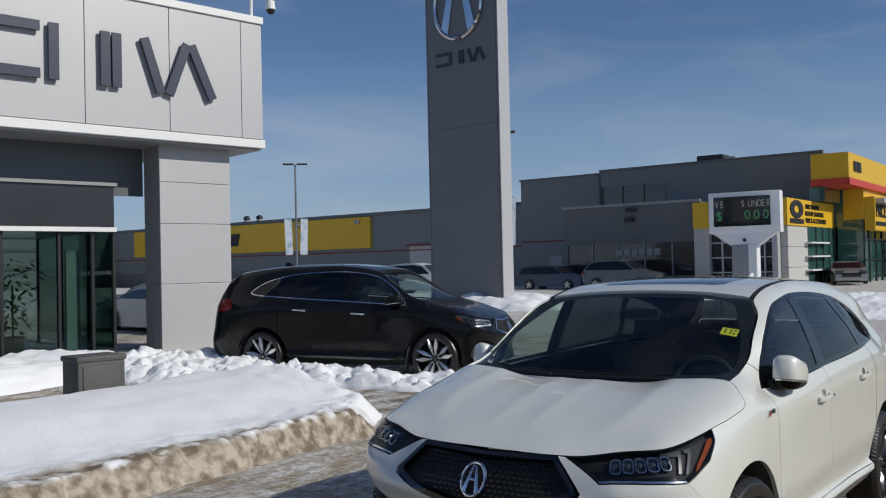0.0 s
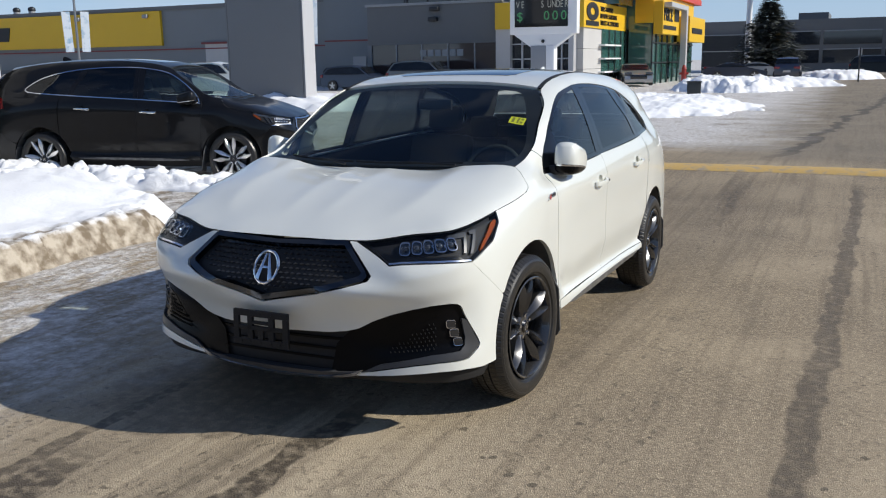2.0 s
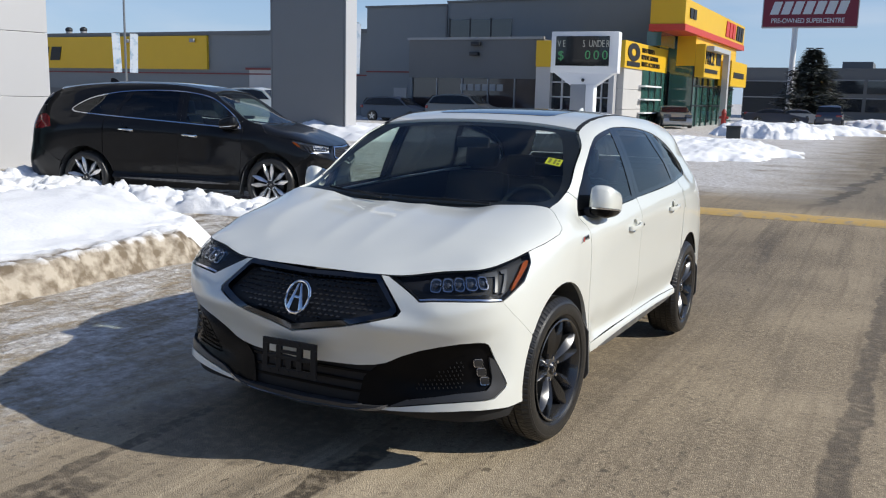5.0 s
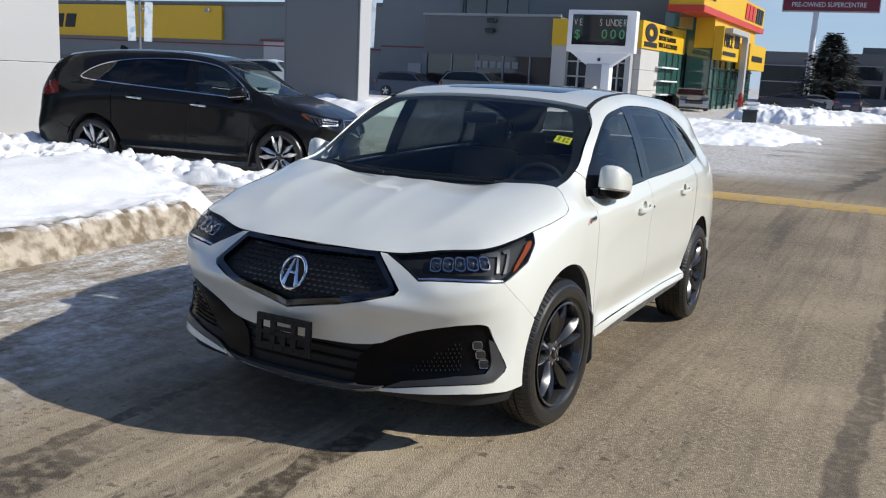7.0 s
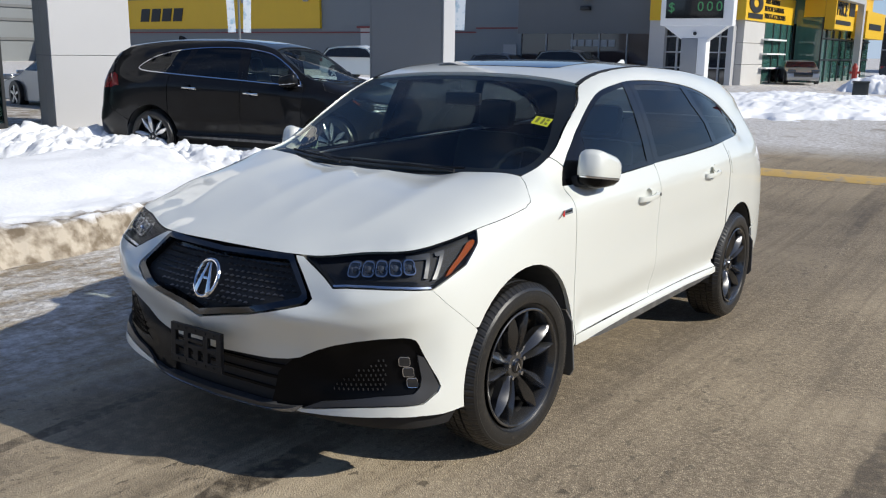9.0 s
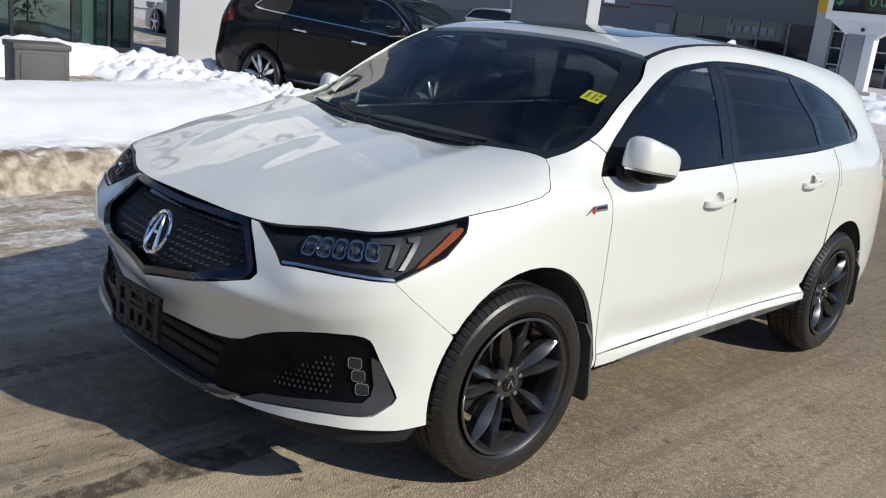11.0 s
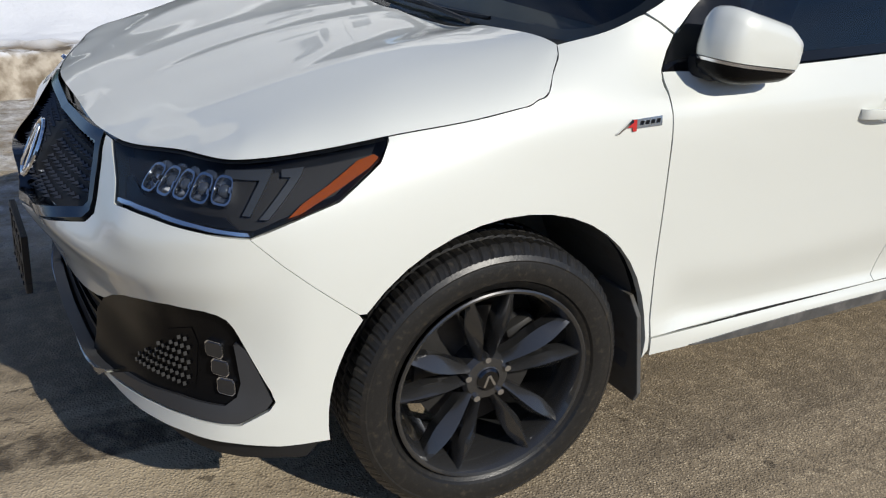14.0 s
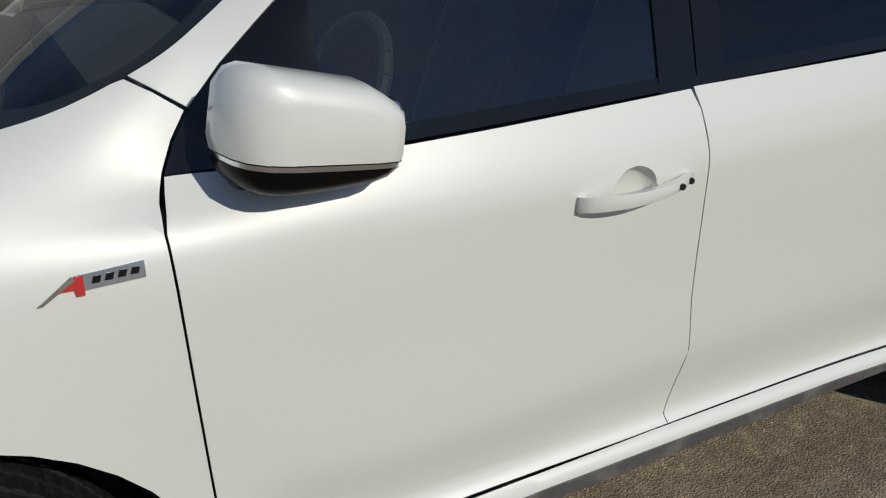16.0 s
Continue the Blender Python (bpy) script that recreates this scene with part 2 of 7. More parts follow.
def asphalt_material():
    """Worn asphalt with pale aggregate, sanded drifts, packed ice at the lane's edge and damp tracks along the lane."""
    mat = bpy.data.materials.new("salted_asphalt")
    mat.use_nodes = True
    n, l = mat.node_tree.nodes, mat.node_tree.links
    p = n["Principled BSDF"]
    tc = n.new("ShaderNodeTexCoord")
    pos = tc.outputs["Object"]

    def noise_(scale, detail=4.0, vec=pos, rough=.55, dist=0.0):
        t = n.new("ShaderNodeTexNoise")
        t.inputs["Scale"].default_value, t.inputs["Detail"].default_value = scale, detail
        t.inputs["Roughness"].default_value, t.inputs["Distortion"].default_value = rough, dist
        l.new(vec, t.inputs["Vector"])
        return t.outputs["Fac"]

    def ramp(v, a, b, c=0.0, d=1.0):
        r = n.new("ShaderNodeMapRange")
        for i, q in enumerate((a, b, c, d)):
            r.inputs[i + 1].default_value = q
        l.new(v, r.inputs[0])
        return r.outputs[0]

    def mix(fac, a, b):
        m = n.new("ShaderNodeMix")
        m.data_type = 'RGBA'
        l.new(fac, m.inputs["Factor"])
        for v, s in ((a, "A"), (b, "B")):
            if isinstance(v, tuple):
                m.inputs[s].default_value = (*v, 1)
            else:
                l.new(v, m.inputs[s])
        return m.outputs["Result"]

    def op(kind, a, b):
        m = n.new("ShaderNodeMath")
        m.operation = kind
        for i, v in enumerate((a, b)):
            if isinstance(v, (int, float)):
                m.inputs[i].default_value = v
            else:
                l.new(v, m.inputs[i])
        return m.outputs[0]
    stone = n.new("ShaderNodeTexVoronoi")
    stone.inputs["Scale"].default_value = 135.0
    l.new(pos, stone.inputs["Vector"])
    cells = ramp(stone.outputs["Distance"], .1, .65)
    st_col = n.new("ShaderNodeSeparateColor")
    l.new(stone.outputs["Color"], st_col.inputs[0])
    pale = ramp(st_col.outputs[0], .25, .95)
    base = mix(pale, (.165, .134, .094), (.74, .625, .46))
    base = mix(cells, base, (.245, .20, .145))
    base = mix(op('MULTIPLY', ramp(noise_(38.0, 5.0, rough=.65), .48, .60), .62), base, (.15, .120, .086))
    base = mix(op('MULTIPLY', ramp(noise_(30.0, 6.0, rough=.7), .56, .66), .50), base, (.60, .51, .38))
    # sand and salt film
    film = ramp(noise_(.55, 6.0, dist=.5), .38, .66)
    base = mix(op('MULTIPLY', film, .55), base, (.48, .400, .292))
    sep = n.new("ShaderNodeSeparateXYZ")
    l.new(pos, sep.inputs[0])
    # drier, paler grit before the parked car
    grit_zone = op('MULTIPLY', ramp(op('ADD', sep.outputs["X"], op('MULTIPLY', noise_(.8, 4.0), 1.2)), 2.0, 1.2), ramp(sep.outputs["Y"], .6, -.5))
    base = mix(op('MULTIPLY', grit_zone, .42), base, (.66, .565, .425))
    # older, darker surfacing past the hump, with sealed cracks
    worn = op('MULTIPLY', ramp(sep.outputs["Y"], 10.6, 12.0), ramp(op('ADD', sep.outputs["X"], op('MULTIPLY', noise_(.35, 5.0), 5.0)), 1.2, 3.4))
    base = mix(op('MULTIPLY', worn, .55), base, (.15, .138, .118))
    for at, lean in ((.2, .085), (3.4, .012)):
        off_seal = op('ADD', op('SUBTRACT', sep.outputs["X"], op('MULTIPLY', sep.outputs["Y"], lean)), -at)
        off_seal = op('ABSOLUTE', op('ADD', off_seal, op('MULTIPLY', op('ADD', noise_(.5, 4.0), -.5), 1.6)), 0)
        base = mix(op('MULTIPLY', op('MULTIPLY', ramp(off_seal, .16, .10), ramp(sep.outputs["Y"], 11.0, 13.0)), .75), base, (.055, .05, .045))
    # damp tracks along the lane
    mp = n.new("ShaderNodeMapping")
    mp.inputs["Scale"].default_value = (2.4, .16, 1.0)
    mp.inputs["Rotation"].default_value = (0, 0, radians(6))
    l.new(pos, mp.inputs["Vector"])
    tracks = ramp(noise_(1.0, 6.0, mp.outputs["Vector"], .6), .54, .66)
    mottle = ramp(noise_(16.0, 6.0), .34, .54)
    damp = op('MULTIPLY', op('MULTIPLY', tracks, mottle), .7)
    mp2 = n.new("ShaderNodeMapping")
    mp2.inputs["Scale"].default_value = (20.0, 9.0, 1.0)
    mp2.inputs["Rotation"].default_value = (0, 0, radians(4))
    l.new(pos, mp2.inputs["Vector"])
    mp3 = n.new("ShaderNodeMapping")
    mp3.inputs["Scale"].default_value = (1.15, .10, 1.0)
    mp3.inputs["Rotation"].default_value = (0, 0, radians(4))
    l.new(pos, mp3.inputs["Vector"])
    spots = op('MULTIPLY', ramp(noise_(1.0, 5.0, mp2.outputs["Vector"], .62), .58, .64), ramp(noise_(1.0, 3.0, mp3.outputs["Vector"]), .44, .58))
    grit = op('MULTIPLY', ramp(noise_(26.0, 3.0, rough=.5), .57, .63), ramp(noise_(2.3, 4.0), .40, .58))
    damp = op('MAXIMUM', op('MAXIMUM', damp, op('MULTIPLY', grit, .6)), op('MULTIPLY', spots, .9))
    # meltwater lies in the sag behind the car
    pool = op('MULTIPLY', ramp(sep.outputs["Y"], 2.3, 3.8), ramp(sep.outputs["Y"], 9.6, 7.6))
    pool = op('MULTIPLY', pool, ramp(op('ADD', sep.outputs["X"], op('MULTIPLY', noise_(.9, 4.0), 1.5)), 2.5, 1.7))
    # melt trickles out from under the bank and along the middle of the lane
    run = op('ADD', sep.outputs["X"], op('MULTIPLY', noise_(.7, 5.0), 1.9))
    run = op('MULTIPLY', ramp(run, 1.9, .8), ramp(sep.outputs["Y"], .9, -.2))
    run = op('MULTIPLY', run, ramp(noise_(2.2, 6.0, mp.outputs["Vector"], .6), .30, .52))
    pool = op('MAXIMUM', pool, run)
    damp = op('MINIMUM', op('ADD', op('MULTIPLY', damp, .65), op('MULTIPLY', pool, .34)), 1.0)
    # wet wheel tracks: one down the middle of the lane, two that swing in from the bank
    sway = op('MULTIPLY', op('ADD', noise_(2.4, 5.0), -.5), .22)
    broken = ramp(noise_(1.6, 6.0, mp.outputs["Vector"], .65), .28, .48)
    for at, lean, half, y_end, much in ((2.19, .025, .085, 9.0, .75), (.26, .02, .085, -.05, .95), (-.80, -.02, .055, .1, .85), (-.70, -.06, .16, -.95, .95)):
        off_line = op('ADD', op('SUBTRACT', sep.outputs["X"], op('MULTIPLY', sep.outputs["Y"], lean)), -at)
        off_line = op('ABSOLUTE', op('ADD', off_line, sway), 0)
        wet = op('MULTIPLY', ramp(off_line, half, half * .72), ramp(sep.outputs["Y"], y_end, y_end - .6))
        wet = op('MULTIPLY', op('MULTIPLY', wet, broken), op('ADD', op('MULTIPLY', mottle, .5), .5))
        damp = op('MAXIMUM', damp, op('MULTIPLY', wet, much))
    # soaked patch before the bumper; its colour also deepens the car's shadow there
    blot = op('MULTIPLY', op('ADD', noise_(3.2, 6.0, rough=.62), -.5), 1.1)
    u = op('DIVIDE', op('ADD', sep.outputs["X"], .55), .62)
    v = op('DIVIDE', op('ADD', sep.outputs["Y"], .55), .55)
    soak_shade = op('ADD', op('SQRT', op('ADD', op('MULTIPLY', u, u), op('MULTIPLY', v, v)), 0), blot)
    damp = op('MAXIMUM', damp, op('MULTIPLY', ramp(soak_shade, 1.12, .88), op('ADD', op('MULTIPLY', mottle, .25), .40)))
    # mottled darker strip of ground along the sill
    sill_strip = op('ABSOLUTE', op('ADD', op('ADD', sep.outputs["X"], -.70), op('MULTIPLY', blot, .35)), 0)
    sill_strip = op('MULTIPLY', ramp(sill_strip, .42, .22), op('MULTIPLY', ramp(sep.outputs["Y"], .25, .7), ramp(sep.outputs["Y"], 3.4, 2.6)))
    # scattered melt drops
    drop = n.new("ShaderNodeTexVoronoi")
    drop.inputs["Scale"].default_value = 8.5
    wav = n.new("ShaderNodeTexNoise")
    wav.inputs["Scale"].default_value, wav.inputs["Detail"].default_value = 34.0, 3.0
    l.new(pos, wav.inputs["Vector"])
    off = n.new("ShaderNodeVectorMath")
    off.operation = 'MULTIPLY_ADD'
    off.inputs[1].default_value = (.05, .05, 0)
    l.new(wav.outputs["Color"], off.inputs[0])
    l.new(pos, off.inputs[2])
    l.new(off.outputs[0], drop.inputs["Vector"])
    dc = n.new("ShaderNodeSeparateColor")
    l.new(drop.outputs["Color"], dc.inputs[0])
    dot = ramp(op('SUBTRACT', drop.outputs["Distance"], op('MULTIPLY', dc.outputs[0], .16)), .05, .0)
    thick_ = op('ADD', op('MULTIPLY', ramp(sep.outputs["Y"], -.2, -.6), .45), ramp(noise_(1.1, 3.0), .45, .62, .18, .55))
    dot = op('MULTIPLY', dot, ramp(op('SUBTRACT', thick_, dc.outputs[1]), -.03, .03))
    damp = op('MAXIMUM', damp, op('MULTIPLY', dot, .72))
    damp = op('MAXIMUM', damp, op('MULTIPLY', sill_strip, op('ADD', op('MULTIPLY', mottle, .30), .02)))
    mp4 = n.new("ShaderNodeMapping")
    mp4.inputs["Scale"].default_value = (11.0, .30, 1.0)
    mp4.inputs["Rotation"].default_value = (0, 0, radians(5))
    l.new(pos, mp4.inputs["Vector"])
    lines = ramp(noise_(1.0, 5.0, mp4.outputs["Vector"], .6), .50, .66)
    base = mix(op('MULTIPLY', lines, .42), base, (.14, .112, .080))
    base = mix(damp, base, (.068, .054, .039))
    tan = n.new("ShaderNodeMix")
    tan.data_type, tan.blend_type = 'RGBA', 'MULTIPLY'
    tan.inputs["Factor"].default_value = 1.0
    tan.inputs["B"].default_value = (1.0, .965, .89, 1)
    l.new(base, tan.inputs["A"])
    base = tan.outputs["Result"]
    # packed ice and trodden snow towards the bank
    wob = op('MULTIPLY', op('ADD', noise_(.8, 5.0), -.5), 2.6)
    edge = op('ADD', sep.outputs["X"], wob)
    icy = ramp(edge, -1.0, -2.3)
    streak = n.new("ShaderNodeMapping")
    streak.inputs["Scale"].default_value = (3.4, 1.2, 1.0)
    streak.inputs["Rotation"].default_value = (0, 0, radians(-18))
    l.new(pos, streak.inputs["Vector"])
    icy = op('MULTIPLY', icy, ramp(op('ADD', noise_(1.3, 8.0, streak.outputs["Vector"], .68), op('MULTIPLY', op('ADD', noise_(17.0, 5.0), -.5), .35)), .38, .58))
    far = op('MULTIPLY', ramp(sep.outputs["Y"], 12.2, 14.5), ramp(op('ADD', sep.outputs["X"], wob), 1.5, -.8))
    icy = op('MAXIMUM', icy, op('MULTIPLY', far, ramp(noise_(.9, 6.0, rough=.65), .27, .45)))
    base = mix(op('MULTIPLY', icy, .92), base, mix(ramp(noise_(11.0, 8.0, rough=.72), .40, .60), (.43, .39, .345), (.84, .83, .81)))
    l.new(base, p.inputs["Base Color"])
    rough = op('SUBTRACT', .88, op('ADD', op('MULTIPLY', damp, .20), op('MULTIPLY', icy, .25)))
    l.new(rough, p.inputs["Roughness"])
    bp = n.new("ShaderNodeBump")
    bp.inputs["Distance"].default_value = .0036
    h = op('ADD', op('MULTIPLY', cells, -.6), op('MULTIPLY', noise_(22.0, 5.0), 1.2))
    h = op('ADD', h, op('MULTIPLY', op('MULTIPLY', icy, noise_(13.0, 7.0, rough=.65)), 9.0))
    l.new(h, bp.inputs["Height"])
    l.new(bp.outputs["Normal"], p.inputs["Normal"])
    return mat


ASPHALT = asphalt_material()


def sheet(xs, ys, f):
    bm = bmesh.new()
    g = [[bm.verts.new((x, y, f(x, y))) for x in xs] for y in ys]
    for r, q in zip(g, g[1:]):
        for i in range(len(xs) - 1):
            bm.faces.new((r[i], r[i + 1], q[i + 1], q[i]))
    for fc in bm.faces:
        fc.smooth = True
    return bm


xs = sorted(set([-2500, -900, -300, -120, -60, -40, -30, -24, -20, -17] + [round(-14 + .5 * i, 2) for i in range(43)] + [8, 10, 14, 20, 40, 100, 300, 900, 2500]))
ys = sorted(set([-2500, -900, -300, -100, -40, -20, -12] + [round(-8 + .5 * i, 2) for i in range(49)] + [17, 18, 20, 24, 30, 40, 60, 90, 130, 200, 400, 900, 2500]))
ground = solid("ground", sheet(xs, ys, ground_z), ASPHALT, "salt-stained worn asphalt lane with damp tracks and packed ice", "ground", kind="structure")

# painted speed bump across the lane
YELLOW_PAINT = material("worn_yellow_paint", (.56, .37, .12), .7, vary=.15, scale=6, fine=.12, fine_scale=90, second=(.34, .28, .20), second_amount=.38, bump=.003, bump_scale=60)
bm = bmesh.new()
rows = []
for i in range(49):
    x = -4.2 + i * .25
    rows.append([bm.verts.new((x, 10.05 + (.36 + .02 * math.sin(3 * x)) * u + .06 * math.sin(.9 * x), ground_z(x, 10.05) + .055 * (1 - u * u) ** .7 - .004)) for u in np.linspace(-1, 1, 9)])
for r, q in zip(rows, rows[1:]):
    for j in range(8):
        bm.faces.new((r[j], q[j], q[j + 1], r[j + 1]))
bmesh.ops.recalc_face_normals(bm, faces=bm.faces)
for f in bm.faces:
    f.smooth = True
solid("speed_bump", bm, YELLOW_PAINT, "worn yellow painted speed bump across the lane", "speed bump", kind="structure")

# ---- snow ----


def snow_material(name, dirty):
    mat = material(name, (.86, .87, .885), .75, vary=.03, scale=3, fine=.02, fine_scale=60, bump=.006, bump_scale=22)
    n, l = mat.node_tree.nodes, mat.node_tree.links
    p = n["Principled BSDF"]
    p.inputs["Subsurface Weight"].default_value = 0.0
    if dirty:
        src = p.inputs["Base Color"].links[0].from_socket
        tc = n.new("ShaderNodeTexCoord")
        sep = n.new("ShaderNodeSeparateXYZ")
        l.new(tc.outputs["Object"], sep.inputs[0])
        no = n.new("ShaderNodeTexNoise")
        no.inputs["Scale"].default_value, no.inputs["Detail"].default_value = 4.5, 7
        l.new(tc.outputs["Object"], no.inputs["Vector"])
        a = n.new("ShaderNodeMath")
        a.operation = 'MULTIPLY_ADD'
        l.new(no.outputs["Fac"], a.inputs[0])
        a.inputs[1].default_value = .32
        l.new(sep.outputs["Z"], a.inputs[2])
        r = n.new("ShaderNodeMapRange")
        r.inputs[1].default_value, r.inputs[2].default_value, r.inputs[3].default_value, r.inputs[4].default_value = .40, .46, 1.0, 0.0
        l.new(a.outputs[0], r.inputs[0])
        side_x = n.new("ShaderNodeMath")
        side_x.operation = 'MULTIPLY_ADD'
        l.new(no.outputs["Fac"], side_x.inputs[0])
        side_x.inputs[1].default_value = .5
        l.new(sep.outputs["X"], side_x.inputs[2])
        near = n.new("ShaderNodeMapRange")
        near.inputs[1].default_value, near.inputs[2].default_value = -3.90, -3.72
        l.new(side_x.outputs[0], near.inputs[0])
        both = n.new("ShaderNodeMath")
        both.operation = 'MULTIPLY'
        l.new(r.outputs[0], both.inputs[0])
        l.new(near.outputs[0], both.inputs[1])
        no2 = n.new("ShaderNodeTexNoise")
        no2.inputs["Scale"].default_value, no2.inputs["Detail"].default_value = 9, 6
        l.new(tc.outputs["Object"], no2.inputs["Vector"])
        r2 = n.new("ShaderNodeMapRange")
        r2.inputs[1].default_value, r2.inputs[2].default_value = .38, .62
        l.new(no2.outputs["Fac"], r2.inputs[0])
        dm = n.new("ShaderNodeMix")
        dm.data_type = 'RGBA'
        dm.inputs["A"].default_value, dm.inputs["B"].default_value = (.17, .130, .085, 1), (.48, .42, .335, 1)
        l.new(r2.outputs[0], dm.inputs["Factor"])
        mx = n.new("ShaderNodeMix")
        mx.data_type = 'RGBA'
        l.new(both.outputs[0], mx.inputs["Factor"])
        l.new(src, mx.inputs["A"])
        l.new(dm.outputs["Result"], mx.inputs["B"])
        l.new(mx.outputs["Result"], p.inputs["Base Color"])
    return mat


SNOW = snow_material("clean_snow", False)
SNOW_DIRTY = snow_material("ploughed_snow", True)


def fbm(x, y, z=0.0, o=4):
    return noise.fractal(Vector((x, y, z)), 0.9, 2.1, o)


def blocks(x, y, k, seed):
    """Broken lumps: flat-topped cells of uneven height."""
    d, pts = noise.voronoi(Vector((x * k, y * k, seed)), distance_metric='DISTANCE')
    h = .5 + .5 * noise.noise(pts[0] * 7.3)
    edge = min((d[1] - d[0]) / .22, 1.0)
    return h * edge


def bank_z(x, y):
    """The ploughed bank along the lane: a steep sandy edge, a smooth drifted top."""
    edge = -3.62 - .10 * math.sin(.9 * y) - .13 * fbm(y * 1.6, 3.0)
    d = edge - x
    end = 3.85 - .25 * fbm(x * 1.3, 7.0) - .9 * sstep(-4.6, -3.7, x)
    e = end - y
    top = .24 + .17 * sstep(.2, 2.6, d) + .035 * fbm(x * .5, y * .5, 2)
    back = sstep(-7.25, -6.4, x + .25 * fbm(y * .7, 11.0))
    rise = sstep(-.06, .13 + .07 * (.5 + fbm(x * 3, y * 3)), d) * sstep(-.05, .5, e) * back
    lump = (.03 * fbm(x * 5, y * 5, 5) + .025 * fbm(x * 12, y * 12, 1)) * (1 - sstep(.25, 1.0, d)) + .012 * fbm(x * 3, y * 3, 9) + .05 * max(fbm(x * 2.2, y * 2.2, 4), 0) * (1 - sstep(.3, 1.6, e))
    lump += (.07 * blocks(x, y, 4.2, 3) + .03 * blocks(x, y, 9.0, 5)) * (1 - sstep(.5, 1.5, e)) + .02 * blocks(x, y, 8, 6) * (1 - sstep(.1, .5, d))
    return ground_z(x, y) + (top + lump) * rise - .03 * (1 - rise)


gx = [round(-7.6 + .10 * i, 3) for i in range(30)] + [round(-4.6 + .04 * i, 3) for i in range(31)]
gy = [round(-9 + .12 * i, 3) for i in range(65)] + [round(-1.2 + .05 * i, 3) for i in range(100)]
solid("snow_bank", sheet(gx, gy, bank_z), SNOW_DIRTY, "deep snow bank with a sandy ploughed edge along the lane", "snow", kind="stuff")


def pile(name, cx, cy, rx, ry, h, seed, rough=.5, n=44, mat=None, label="heap of ploughed snow clumps beside the lane", rot=0.0):
    """A heap of broken snow."""
    ca, sa = math.cos(rot), math.sin(rot)

    def f(u, v):
        r = math.hypot(u / rx, v / ry) + .22 * fbm(u * 1.1 / min(rx, 1.5), v * 1.1 / min(ry, 1.5), seed)
        q = max(1 - r, 0.0)
        k = h * (1 - (1 - min(q * 1.7, 1)) ** 2)
        k *= .80 + .5 * rough * fbm(u * 1.3, v * 1.3, seed + 3)
        k += min(q * 4, 1) * min(h, .4) * rough * (.42 * blocks(u, v, 2.9, seed) + .22 * blocks(u, v, 7.0, seed + 2) + .05 * fbm(u * 9, v * 9, seed + 5, 3) - .16)
        return k
    bm = bmesh.new()
    g = []
    for j in range(n):
        row = []
        for i in range(n):
            u, v = rx * 1.25 * (2 * i / (n - 1) - 1), ry * 1.25 * (2 * j / (n - 1) - 1)
            x, y = cx + ca * u - sa * v, cy + sa * u + ca * v
            z = f(u, v)
            row.append(bm.verts.new((x, y, ground_z(x, y) + (z if z > .004 else -.05))))
        g.append(row)
    for r, q in zip(g, g[1:]):
        for i in range(n - 1):
            bm.faces.new((r[i], r[i + 1], q[i + 1], q[i]))
    for fc in bm.faces:
        fc.smooth = True
    return solid(name, bm, mat or SNOW, label, "snow", kind="stuff")


pile("snow_heap", -6.5, 5.15, 2.5, .55, .22, 3, 1.4, 140, label="broken snow clumps along the black car", rot=.30)
pile("snow_heap", -9.3, 4.6, 1.7, 1.1, .30, 8, .9, 120, label="broken snow beside the showroom pillar", rot=.3)
pile("snow_heap", -10.6, 2.2, 1.1, 2.6, .34, 12, .5, 60, label="cleared snow against the showroom glass", rot=.1)
pile("snow_heap", -9.2, 8.2, 2.6, .6, .35, 15, .8, 50, label="snow behind the black car", rot=.3)
pile("snow_heap", -10.5, 26.5, 5.0, 3.2, .40, 21, .3, 60, label="long snow drift round the message sign")
pile("snow_heap", -16.5, 24.0, 4.0, 1.8, .55, 24, .6, 60, label="ploughed snow beside the pylon")
pile("snow_heap", -4.4, 27.0, 3.7, 6.4, .42, 28, .42, 140, label="snow bank at the lane's edge by the bin")
pile("snow_heap", -3.8, 44.0, 2.8, 2.6, .85, 31, .42, 130, label="tall heap of ploughed snow by the car park")
pile("snow_heap", -2.0, 53.0, 3.4, 3.0, .6, 35, .35, 80, label="long ploughed snow ridge by the car park")
pile("snow_heap", 1.0, 70.0, 3.0, 3.0, .8, 38, .35, 70, label="far ploughed snow ridge by the lane")
pile("snow_heap", -22.0, 28.6, 8.0, 2.4, .42, 41, .3, 60, label="low snow ridge before the parked cars")

# ---- the showroom ----
PANEL = material("pale_metal_panel", (.48, .48, .485), .42, metal=.15, vary=.02, scale=1.2, fine=.01, fine_scale=70)
PANEL_WHITE = material("white_metal_trim", (.80, .80, .79), .4, vary=.02)
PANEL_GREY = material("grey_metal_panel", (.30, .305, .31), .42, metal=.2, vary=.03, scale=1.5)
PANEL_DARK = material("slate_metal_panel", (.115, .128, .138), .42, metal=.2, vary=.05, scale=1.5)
PANE_SLATE = material("slate_glass_panel", (.035, .039, .046), .25, coat=.3, vary=.15, scale=.8)
MULLION = material("black_anodised_metal", (.03, .032, .035), .4, metal=.3, vary=.1)
SHOW_GLASS = glass_material("showroom_glass", (.50, .60, .57))
LETTER = material("navy_letter_metal", (.035, .045, .075), .35, vary=.1)
FLOOR_IN = material("showroom_floor", (.30, .29, .27), .3, vary=.1)
LEAF = material("house_plant_leaf", (.05, .09, .03), .5, vary=.3, scale=8)
FAC = pose(-11.4, 5.7, 0, 0, 0, 80)   # u along the front to the tail of the lane, v into the building: local x, y


front = thing("showroom", FAC, "pale panelled showroom with a deep sign band and glazing", "building")
U0 = -9.0
